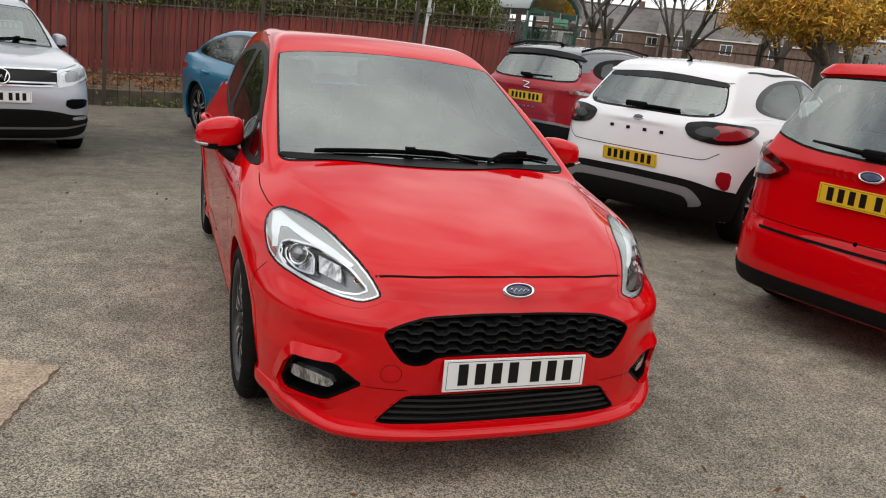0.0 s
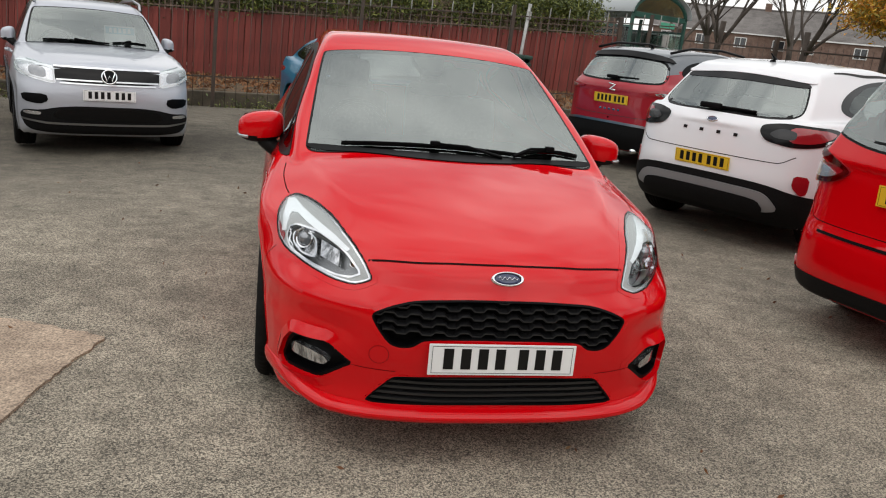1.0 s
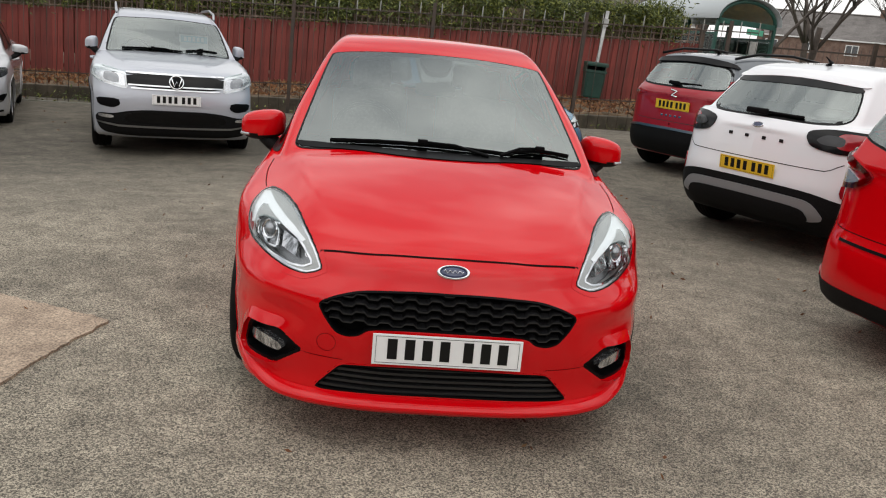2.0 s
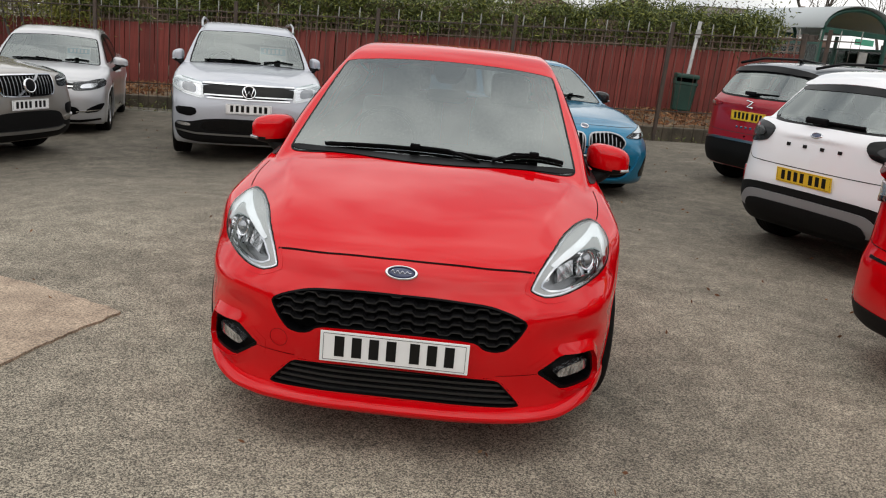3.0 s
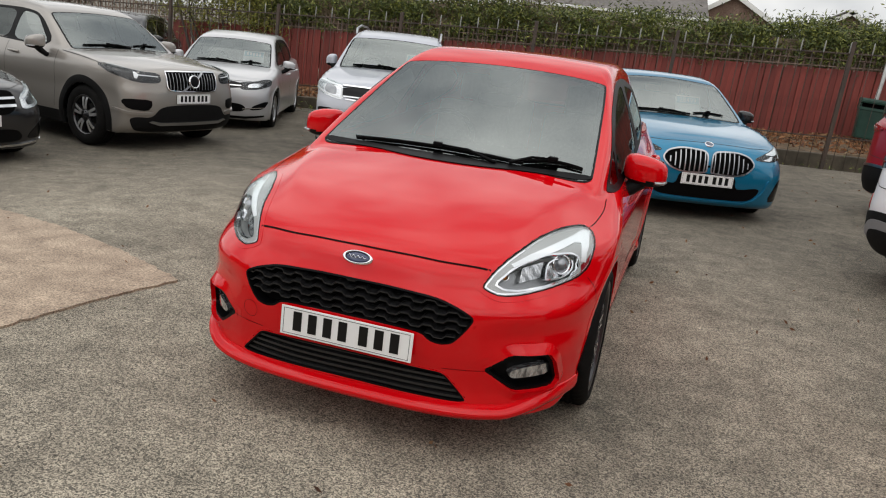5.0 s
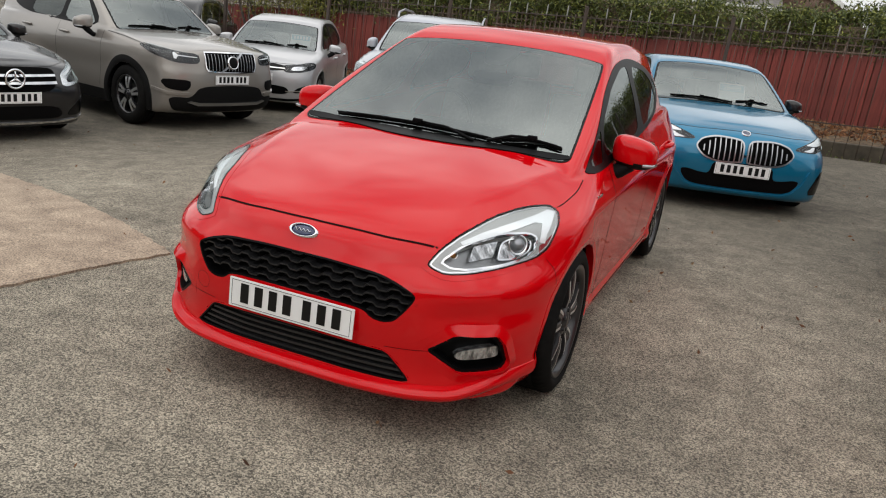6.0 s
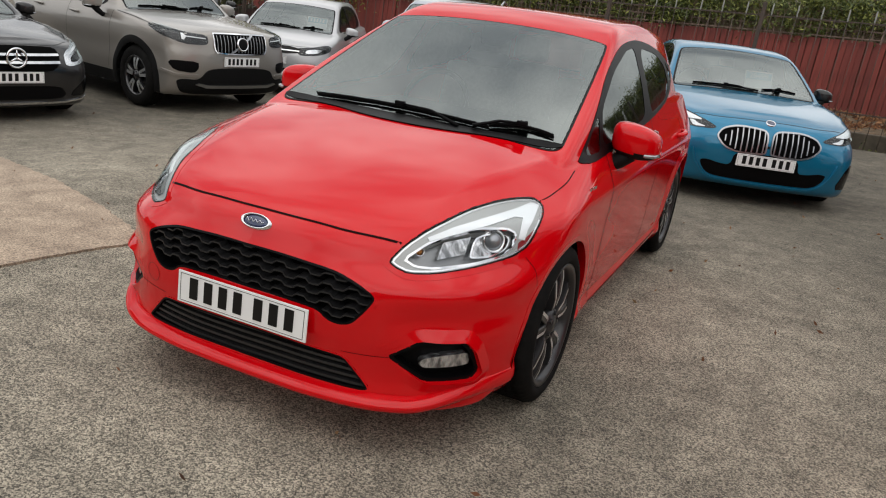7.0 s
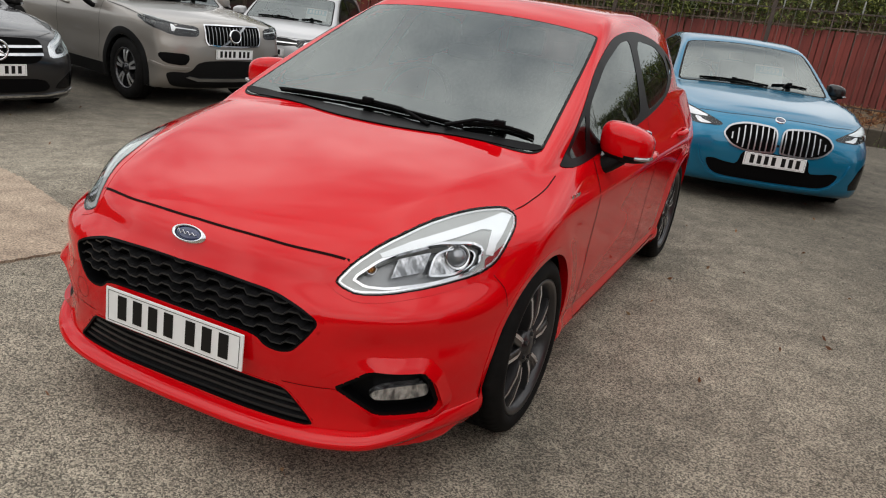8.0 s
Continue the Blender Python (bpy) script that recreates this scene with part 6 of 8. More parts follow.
    k.lay("sill_trim", [(0.9, 1.25, 0.22), (0.9, 3.2, 0.22), (0.9, 3.2, 0.36), (0.9, 1.25, 0.36)], RIGHT, PLASTIC, 0.008, 0.01, True, 0)
    k.mirror(1.0, 1.64, 1.15, BEIGE, 0.23, 0.17, 0.17)
    k.handle(2.28, 0.985, BEIGE)
    k.handle(3.2, 1.0, BEIGE)
    k.wipers(1.32, 1.14, 0.55)
    k.cabin(1.78, 1.11, 0.68)
    k.arches(PLASTIC, 0.075, 0.008)
    number_plate(k.root, pose(0, -0.012, 0.645))
    return k.done(parked(-3.72, 8.17, 77), make_wheel(0.36, 0.235, 0.225, 5, RIM_BLACK, RIM_CUT, 0.03, 0.055))


def dark_saloon():
    c = shape(4.69, 0.905, [(0.15, 0.12), (0.2, 0.05), (0.3, 0.02), (0.45, 0.0), (0.6, 0.005), (0.7, 0.03), (0.77, 0.08), (0.82, 0.2)],
              [(0.05, 0.775), (0.15, 0.815), (0.4, 0.865), (0.8, 0.91), (1.3, 0.945), (1.6, 0.955), (2.6, 0.97), (3.9, 1.02), (4.69, 1.0)],
              [(1.9, 1.17), (2.2, 1.31), (2.5, 1.40), (2.9, 1.435), (3.4, 1.40), (3.9, 1.26), (4.3, 1.1)], (1.52, 0.955), 1.9, (4.35, 1.0), 1.7, 0.335, (0.79, 3.63), 0.94, 0.15, 1.0, rcrown=0.06)
    k = Car("saloon_car", "dark grey metallic saloon with bright grille bars", GREY_DARK, c)
    k.screen([(0, 0.96), (0.42, 0.955), (0.66, 0.945), (0.69, 0.965), (0.575, 1.30), (0, 1.355)])
    k.sides([(1.7, 0.94), (2.7, 0.97), (3.9, 1.03), (4.1, 1.09), (3.4, 1.33), (2.7, 1.365), (2.4, 1.33), (2.0, 1.15)], [[(1.88, 0.97), (2.7, 0.99), (2.68, 1.33), (2.42, 1.3), (2.1, 1.165)], [(2.78, 1.0), (3.6, 1.03), (3.5, 1.25), (2.76, 1.33)]], 2.7)
    gp = halves(pts(0, (0, 0.53), (0.34, 0.53), (0.42, 0.57), (0.46, 0.66), (0.44, 0.74), (0.38, 0.765), (0, 0.775)))
    g = k.lay("grille", gp, FRONT, LINER, 0.003, 0.01, soft=1, label="black grille with two bright cross bars")
    for z in (0.69, 0.62):
        k.lay("cross_bar", pts(0, (-0.445, z - 0.014), (0.445, z - 0.014), (0.44, z + 0.010), (-0.44, z + 0.010)), FRONT, CHROME, 0.016, 0.015, soft=0, parent=g)
    st = k.on(0, 0.655, FRONT, 0.03)
    star = part("star_badge", tube([(st[0] + 0.092 * math.cos(a), st[1], st[2] + 0.092 * math.sin(a)) for a in np.linspace(0, 2 * math.pi, 28, endpoint=False)], 0.011, 8, True), CHROME, k.root, "large chrome ring badge with three spokes")
    for a in (90, 210, 330):
        part("spoke", tube([tuple(st), (st[0] + 0.09 * math.cos(radians(a)), st[1], st[2] + 0.09 * math.sin(radians(a)))], [0.014, 0.004], 6), CHROME, star)
    lamp = [(0.50, 0.06, 0.60), (0.56, 0.08, 0.575), (0.72, 0.22, 0.60), (0.82, 0.42, 0.66), (0.835, 0.6, 0.74), (0.80, 0.6, 0.81), (0.68, 0.3, 0.785), (0.54, 0.08, 0.715)]
    dl = (-0.5, 0.85, -0.1)
    h = k.lay("headlamp", lamp, dl, LAMP_SILVER, 0.002, 0.006, True, 1, label="clear headlamp with light strips")
    k.lay("lamp_strip", [(0.56, 0.1, 0.70), (0.70, 0.3, 0.765), (0.80, 0.55, 0.785), (0.78, 0.5, 0.755), (0.69, 0.27, 0.735), (0.57, 0.1, 0.675)], dl, LAMP_WHITE, 0.006, 0.012, True, 1, parent=h)
    k.lay("lamp_bezel", [(0.58, 0.1, 0.61), (0.70, 0.2, 0.625), (0.76, 0.3, 0.70), (0.70, 0.25, 0.71), (0.60, 0.1, 0.66)], dl, LAMP_DARK, 0.004, 0.01, True, parent=h)
    k.lay("lens", lamp, dl, LENS, 0.010, 0.010, True, 1, parent=h)
    k.lay("lower_intake", halves(pts(0, (0, 0.25), (0.46, 0.25), (0.52, 0.30), (0.44, 0.385), (0, 0.39))), FRONT, SATIN_BLACK, 0.004, 0.02)
    k.lay("side_intake", [(0.56, 0.1, 0.27), (0.72, 0.22, 0.27), (0.84, 0.45, 0.33), (0.84, 0.45, 0.43), (0.76, 0.26, 0.47), (0.60, 0.1, 0.34)], (-0.4, 1, 0), GLOSS_BLACK, 0.004, 0.012, True, 1, label="black side air intake")
    k.lay("chrome_lip", halves(pts(0, (0, 0.20), (0.5, 0.205), (0.74, 0.225), (0.86, 0.26), (0.86, 0.275), (0.74, 0.243), (0.5, 0.225), (0, 0.222))), FRONT, CHROME, 0.012, 0.012, soft=0, label="chrome strip along the lower bumper")
    k.seam([(-0.64, 0.3, 0.80), (-0.4, 0.12, 0.795), (0, 0.09, 0.80), (0.4, 0.12, 0.795), (0.64, 0.3, 0.80)], (0, 0.6, -0.8), 0.007)
    k.mirror(0.97, 1.85, 1.0, GREY_DARK, 0.21, 0.14, 0.16)
    k.cabin(2.0, 0.97, 0.66)
    k.arches(GREY_DARK, 0.02)
    number_plate(k.root, pose(0, -0.012, 0.475))
    return k.done(parked(-4.40, 5.62, 77), make_wheel(0.335, 0.235, 0.225, 5, RIM_SILVER))


def pale_hatchback():
    c = shape(4.053, 0.876, [(0.15, 0.12), (0.22, 0.05), (0.35, 0.015), (0.5, 0.0), (0.65, 0.01), (0.74, 0.04), (0.79, 0.1), (0.84, 0.22)],
              [(0.06, 0.78), (0.2, 0.83), (0.5, 0.89), (0.8, 0.93), (1.1, 0.955), (2.4, 0.98), (4.0, 1.02)],
              [(1.5, 1.22), (1.75, 1.345), (2.0, 1.40), (2.4, 1.44), (3.1, 1.435), (3.7, 1.37), (4.05, 1.25)], (1.08, 0.945), 1.65, (3.98, 1.0), 0.5, 0.315, (0.80, 3.36), 0.95, 0.16, 0.85)
    k = Car("hatchback_car", "pale silver five-door hatchback", PEARL, c)
    k.screen([(0, 0.955), (0.42, 0.95), (0.65, 0.935), (0.675, 0.965), (0.585, 1.325), (0.54, 1.345), (0, 1.365)])
    k.sides([(1.25, 0.925), (2.3, 0.965), (3.2, 1.0), (3.55, 1.1), (3.3, 1.3), (2.8, 1.365), (2.1, 1.365), (1.7, 1.22)], [[(1.42, 0.95), (2.25, 0.98), (2.23, 1.335), (2.05, 1.325), (1.78, 1.215)], [(2.34, 0.985), (3.1, 1.02), (3.15, 1.25), (2.32, 1.335)]], 2.3)
    g = k.lay("grille", pts(0, (-0.42, 0.645), (0.42, 0.645), (0.44, 0.755), (-0.44, 0.755)), FRONT, GLOSS_BLACK, 0.004, 0.02, soft=1, label="black grille with a chrome strip")
    k.lay("chrome_strip", pts(0, (-0.43, 0.685), (0.43, 0.685), (0.43, 0.70), (-0.43, 0.70)), FRONT, CHROME, 0.014, 0.012, soft=0, parent=g)
    k.disc("badge", 0, 0.715, 0.066, 0.066, SATIN_BLACK, rim=CHROME, off=0.02, label="round chrome badge")
    lamp = [(0.42, 0.03, 0.66), (0.47, 0.04, 0.635), (0.68, 0.16, 0.65), (0.80, 0.4, 0.70), (0.825, 0.5, 0.77), (0.78, 0.42, 0.80), (0.60, 0.1, 0.765), (0.43, 0.03, 0.745)]
    dl = (-0.5, 0.85, -0.1)
    h = k.lay("headlamp", lamp, dl, LAMP_DARK, 0.002, 0.006, True, 1, label="clear headlamp")
    k.lay("reflector", [(0.52, 0.06, 0.67), (0.68, 0.18, 0.68), (0.74, 0.3, 0.74), (0.56, 0.08, 0.735)], dl, LAMP_SILVER, 0.004, 0.01, True, parent=h)
    k.lay("lens", lamp, dl, LENS, 0.010, 0.010, True, 1, parent=h)
    k.lay("lower_intake", halves(pts(0, (0, 0.30), (0.44, 0.30), (0.52, 0.36), (0.44, 0.43), (0, 0.44))), FRONT, SATIN_BLACK, 0.004, 0.02, label="black lower intake")
    k.lay("fog_pocket", [(0.56, 0.08, 0.33), (0.74, 0.22, 0.36), (0.79, 0.35, 0.47), (0.74, 0.22, 0.47), (0.60, 0.1, 0.40)], (-0.4, 1, 0), SATIN_BLACK, 0.004, 0.012, True, 1)
    k.lay("chrome_line", [(0.46, 0.04, 0.345), (0.74, 0.22, 0.375), (0.74, 0.22, 0.39), (0.46, 0.04, 0.36)], (-0.4, 1, 0), CHROME, 0.012, 0.01, True, 0)
    k.lay("lip", halves(pts(0, (0, 0.20), (0.5, 0.205), (0.76, 0.24), (0.76, 0.262), (0.5, 0.235), (0, 0.23))), FRONT, SATIN_BLACK, 0.012, 0.012, soft=0)
    k.seam([(-0.6, 0.15, 0.785), (-0.3, 0.07, 0.785), (0, 0.06, 0.79), (0.3, 0.07, 0.785), (0.6, 0.15, 0.785)], (0, 0.6, -0.8), 0.007)
    k.seam([(0.82, 1.32, 0.93), (0.86, 1.32, 0.7), (0.86, 1.34, 0.3)], RIGHT, 0.006, True)
    k.seam([(0.82, 2.3, 0.96), (0.86, 2.3, 0.7), (0.86, 2.3, 0.3)], RIGHT, 0.006, True)
    k.mirror(0.94, 1.5, 0.985, PEARL, 0.22, 0.14, 0.16)
    k.handle(2.1, 0.81, PEARL)
    k.handle(3.0, 0.835, PEARL)
    k.wipers(1.1, 0.965, 0.5)
    k.cabin(1.5, 0.95, 0.64)
    k.arches(PEARL, 0.02)
    k.card(0.34, 1.5, 1.07, 0.34, 0.2, 0)
    number_plate(k.root, pose(0, -0.012, 0.55))
    return k.done(parked(-4.78, 10.12, 21), make_wheel(0.315, 0.205, 0.2, 5, RIM_SILVER), 140, 130)


def black_car():
    c = shape(4.4, 0.9, [(0.15, 0.12), (0.25, 0.04), (0.45, 0.0), (0.7, 0.02), (0.82, 0.08), (0.9, 0.25)], [(0.06, 0.82), (0.3, 0.92), (0.7, 0.99), (1.2, 1.04), (2.4, 1.05), (4.4, 1.08)],
              [(1.6, 1.3), (1.9, 1.45), (2.3, 1.53), (2.8, 1.55), (3.6, 1.52), (4.3, 1.38)], (1.2, 1.03), 1.55, (4.3, 1.05), 0.5, 0.335, (0.86, 3.5), 1.03, 0.18)
    k = Car("hatchback_car", "black car with bright window trim beside a silver hatchback", BLACK_PAINT, c)
    k.screen([(0, 1.04), (0.42, 1.035), (0.66, 1.02), (0.68, 1.05), (0.59, 1.42), (0, 1.46)])
    k.sides([(1.4, 1.01), (2.4, 1.04), (3.6, 1.08), (3.8, 1.2), (3.4, 1.42), (2.3, 1.46), (1.9, 1.38)], [[(1.55, 1.03), (2.35, 1.06), (2.33, 1.42), (1.98, 1.36)], [(2.45, 1.06), (3.3, 1.1), (3.2, 1.38), (2.43, 1.42)]], 2.4, CHROME)
    k.lay("headlamp", [(0.5, 0.05, 0.70), (0.76, 0.3, 0.74), (0.84, 0.5, 0.83), (0.6, 0.1, 0.80)], (-0.5, 0.85, -0.1), LAMP_SILVER, 0.004, 0.01, True, label="clear headlamp")
    k.mirror(0.97, 1.6, 1.07, BLACK_PAINT, 0.22, 0.15, 0.16)
    k.cabin(1.7, 1.03, 0.66)
    k.arches(BLACK_PAINT)
    number_plate(k.root, pose(0, -0.012, 0.5))
    return k.done(parked(-8.6, 11.6, 22), make_wheel(0.335, 0.22, 0.21, 5, RIM_SILVER), 110, 100)


def white_crossover():
    L = 4.186
    c = shape(L, 0.9, [(0.15, 0.12), (0.25, 0.04), (0.45, 0.0), (0.7, 0.03), (0.82, 0.1), (0.9, 0.25)], [(0.06, 0.82), (0.3, 0.92), (0.7, 0.98), (1.2, 1.03), (2.4, 1.05), (3.4, 1.10), (4.0, 1.08), (4.19, 1.04)],
              [(1.6, 1.28), (1.9, 1.42), (2.3, 1.51), (2.8, 1.535), (3.3, 1.51), (3.7, 1.45), (4.0, 1.38), (4.19, 1.3)], (1.15, 1.02), 1.6, (4.08, 1.06), 0.95, 0.34, (0.84, 3.428), 1.03, 0.2, 1.0, hbow=0.32,
              tail=((0.15, L - 0.25), (0.28, L - 0.08), (0.42, L - 0.01), (0.58, L), (0.70, L - 0.012), (0.85, L - 0.026), (0.98, L - 0.045), (1.06, L - 0.10), (1.2, L - 0.2)))
    k = Car("crossover_car", "glossy white crossover seen from its tail", WHITE, c)
    k.screen([(0, 1.03), (0.42, 1.025), (0.66, 1.01), (0.68, 1.04), (0.585, 1.40), (0, 1.44)])
    k.sides([(1.35, 1.0), (2.3, 1.04), (3.2, 1.10), (3.45, 1.16), (3.35, 1.28), (3.0, 1.39), (2.5, 1.435), (2.1, 1.43), (1.8, 1.31)], [[(1.5, 1.03), (2.27, 1.06), (2.25, 1.40), (2.08, 1.395), (1.88, 1.31)], [(2.36, 1.065), (3.1, 1.115), (3.32, 1.17), (3.2, 1.27), (2.9, 1.37), (2.34, 1.405)]], 2.3, GLOSS_BLACK)
    rear = halves(pts(3.95, (0, 1.075), (0.40, 1.07), (0.58, 1.085), (0.63, 1.13), (0.57, 1.30), (0.52, 1.355), (0, 1.385)))
    k.window("rear_window", rear, BACK, GLASS, 0.025, 0.012, label="wide rear window")
    k.lay("window_band", halves(pts(3.9, (0, 1.335), (0.55, 1.315), (0.575, 1.33), (0.52, 1.362), (0, 1.39))), BACK, GLOSS_BLACK, 0.009, 0.006, label="black band under the spoiler")
    k.lay("spoiler", halves(pts(3.75, (0, 1.385), (0.54, 1.36), (0.60, 1.385), (0.52, 1.43), (0, 1.455))), (0, -1, -0.3), WHITE, 0.014, 0.03, label="white roof spoiler")
    lamp = [(0.41, 4.1, 0.965), (0.47, 4.1, 0.895), (0.66, 4.0, 0.865), (0.80, 3.8, 0.895), (0.855, 3.6, 0.985), (0.82, 3.7, 1.035), (0.60, 4.05, 1.045), (0.43, 4.1, 1.015)]
    db = (-0.55, -0.85, 0)
    t = k.lay("tail_lamp", lamp, db, GLOSS_BLACK, 0.010, 0.02, True, 2, label="dark-edged red and clear tail lamp")
    k.lay("lamp_glass", [(0.60, 4.0, 0.900), (0.76, 3.85, 0.915), (0.83, 3.65, 0.985), (0.78, 3.8, 1.018), (0.60, 4.0, 1.022)], db, RED_LAMP, 0.014, 0.008, True, 2, parent=t, label="red lens")
    k.lay("lamp_loop", [(0.48, 4.08, 0.955), (0.54, 4.07, 0.925), (0.66, 4.0, 0.925), (0.67, 4.0, 0.99), (0.56, 4.07, 1.0)], db, LAMP_DARK, 0.017, 0.006, True, 2, parent=t, label="clear lens")
    k.lay("lamp_core", [(0.50, 4.08, 0.955), (0.55, 4.07, 0.94), (0.63, 4.02, 0.94), (0.64, 4.02, 0.975), (0.56, 4.07, 0.985)], db, LAMP_DARK, 0.020, 0.006, True, 2, parent=t)
    k.disc("badge", 0, 1.0, 0.052, 0.024, BADGE_BLUE, BACK, rim=CHROME, label="blue oval badge")
    for i, x in enumerate((-0.24, -0.085, 0.075, 0.235)):
        p = k.on(x, 0.905, BACK, 0.004)
        part("letter_bar", box(p[0], p[1], p[2], 0.034, 0.008, 0.026, 0.003), INK, k.root, "plain dark bar")
    k.seam([(-0.72, 3.9, 0.80), (-0.60, 4.05, 0.735), (-0.25, 4.14, 0.735), (0, 4.14, 0.735), (0.25, 4.14, 0.735), (0.60, 4.05, 0.735), (0.72, 3.9, 0.80), (0.76, 3.8, 0.88)], BACK, 0.007)
    k.lay("lower_bumper", halves(pts(4.1, (0, 0.21), (0.60, 0.21), (0.84, 0.24), (0.92, 0.46), (0.80, 0.50), (0.55, 0.565), (0, 0.575))), BACK, PLASTIC, 0.010, 0.03, res=0.02, label="black grained lower bumper")
    k.lay("diffuser", halves(pts(4.1, (0, 0.34), (0.56, 0.34), (0.68, 0.37), (0.60, 0.47), (0.52, 0.505), (0, 0.515))), BACK, DIFFUSER, 0.024, 0.03, res=0.02, label="silver diffuser panel")
    k.lay("diffuser_inset", halves(pts(4.1, (0, 0.31), (0.52, 0.31), (0.58, 0.36), (0.52, 0.44), (0, 0.45))), BACK, PLASTIC, 0.034, 0.02, res=0.02)
    k.lay("reflector", [(0.70, 4.0, 0.57), (0.76, 3.95, 0.50), (0.79, 3.9, 0.52), (0.79, 3.9, 0.65), (0.71, 4.0, 0.66)], db, RED_LAMP, 0.008, 0.01, True, 1, label="red bumper reflector")
    w = part("rear_wiper", tube([(0.0, 4.09, 1.10), (0.10, 4.075, 1.105), (-0.32, 4.04, 1.10)][1:] + [], 0.012, 6), SATIN_BLACK, k.root, "black rear wiper")
    part("wiper_hub", box(0.07, 4.085, 1.105, 0.2, 0.035, 0.05, 0.015), SATIN_BLACK, w)
    ant = part("roof_aerial", tube([(0, 3.35, 1.50), (0, 3.33, 1.53), (0, 3.38, 1.555), (0, 3.42, 1.575)], [0.035, 0.02, 0.007, 0.004], 8), SATIN_BLACK, k.root, "short black roof aerial")
    k.seam([(0.60, 2.2, 1.44), (0.60, 2.8, 1.47), (0.57, 3.4, 1.44)], TOP, 0.012, True)
    k.arches(PLASTIC, 0.06, 0.008)
    k.lay("sill_trim", [(0.88, 1.2, 0.22), (0.88, 3.05, 0.22), (0.88, 3.05, 0.34), (0.88, 1.2, 0.34)], RIGHT, PLASTIC, 0.008, 0.01, True, 0)
    k.handle(2.95, 0.93, WHITE)
    k.handle(2.1, 0.91, WHITE)
    k.mirror(0.96, 1.55, 1.06, WHITE, 0.22, 0.15, 0.16)
    k.cabin(1.6, 1.02, 0.66)
    number_plate(k.root, pose(0, L + 0.006, 0.665, 6, 0, 180), True)
    return k.done(tail_at(3.83, 5.79, 118, L), make_wheel(0.34, 0.22, 0.215, 5, RIM_BLACK, RIM_CUT, 0.035, 0.034), 280, 260)


def red_crossover():
    L = 4.138
    c = shape(L, 0.89, [(0.15, 0.12), (0.25, 0.04), (0.45, 0.0), (0.7, 0.03), (0.82, 0.1), (0.9, 0.25)], [(0.06, 0.82), (0.3, 0.92), (0.7, 0.98), (1.2, 1.03), (2.4, 1.06), (3.4, 1.10), (4.14, 1.08)],
              [(1.6, 1.30), (1.9, 1.44), (2.3, 1.52), (2.8, 1.545), (3.4, 1.525), (3.8, 1.475), (4.14, 1.38)], (1.15, 1.03), 1.55, (4.07, 1.08), 0.62, 0.34, (0.84, 3.4), 1.05, 0.2, 1.0, hbow=0.2,
              tail=((0.15, L - 0.25), (0.28, L - 0.06), (0.45, L), (0.65, L - 0.01), (0.85, L - 0.02), (1.02, L - 0.03), (1.1, L - 0.08), (1.25, L - 0.16)))
    k = Car("crossover_car", "deep red crossover with a dark grey roof", RED_DEEP, c)
    k.screen([(0, 1.04), (0.42, 1.035), (0.66, 1.02), (0.68, 1.05), (0.585, 1.42), (0, 1.45)])
    k.sides([(1.35, 1.02), (2.3, 1.06), (3.3, 1.11), (3.7, 1.22), (3.5, 1.37), (3.0, 1.43), (2.1, 1.44), (1.8, 1.33)], [[(1.5, 1.05), (2.27, 1.08), (2.25, 1.41), (1.9, 1.33)], [(2.36, 1.085), (3.05, 1.12), (3.0, 1.39), (2.34, 1.41)], [(3.13, 1.13), (3.5, 1.19), (3.4, 1.33), (3.1, 1.385)]], 2.3)
    k.window("rear_window", halves(pts(3.95, (0, 1.10), (0.42, 1.10), (0.60, 1.115), (0.63, 1.16), (0.555, 1.36), (0, 1.385))), BACK, GLASS, 0.03, 0.02, label="rear window")
    k.lay("spoiler", halves(pts(3.85, (0, 1.385), (0.54, 1.365), (0.60, 1.38), (0.54, 1.43), (0, 1.46))), (0, -1, -0.3), GLOSS_BLACK, 0.03, 0.05, label="black roof spoiler")
    db = (-0.55, -0.85, 0)
    t = k.lay("tail_lamp", [(0.46, 4.1, 0.995), (0.50, 4.1, 0.96), (0.72, 3.95, 0.93), (0.84, 3.7, 0.945), (0.85, 3.65, 1.02), (0.72, 3.95, 1.045)], db, RED_LAMP, 0.010, 0.02, True, 1, label="red wedge-shaped tail lamp")
    k.lay("lamp_glass", [(0.56, 4.07, 0.985), (0.74, 3.9, 0.955), (0.80, 3.8, 0.97), (0.72, 3.95, 1.005)], db, LAMP_SILVER, 0.015, 0.006, True, 1, parent=t)
    p = k.on(0, 1.005, BACK, 0.01)
    part("badge", tube([(p[0] - 0.05, p[1], p[2] - 0.04), (p[0] + 0.04, p[1], p[2] - 0.03), (p[0] - 0.04, p[1], p[2] + 0.03), (p[0] + 0.05, p[1], p[2] + 0.04)], 0.012, 6), CHROME, k.root, "chrome badge")
    for i in range(5):
        q = k.on((i - 2) * 0.07, 0.735, BACK, 0.004)
        part("letter_bar", box(q[0], q[1], q[2], 0.034, 0.006, 0.022, 0.002), CHROME, k.root, "plain bright bar")
    k.lay("lower_bumper", halves(pts(4.1, (0, 0.26), (0.60, 0.26), (0.84, 0.32), (0.90, 0.48), (0.84, 0.55), (0.5, 0.58), (0, 0.585))), BACK, PLASTIC, 0.006, 0.02, label="black lower bumper")
    k.lay("bumper_strip", halves(pts(4.1, (0, 0.565), (0.5, 0.56), (0.80, 0.535), (0.80, 0.56), (0.5, 0.59), (0, 0.595))), BACK, SATIN, 0.014, 0.012, soft=0, label="grey bumper strip")
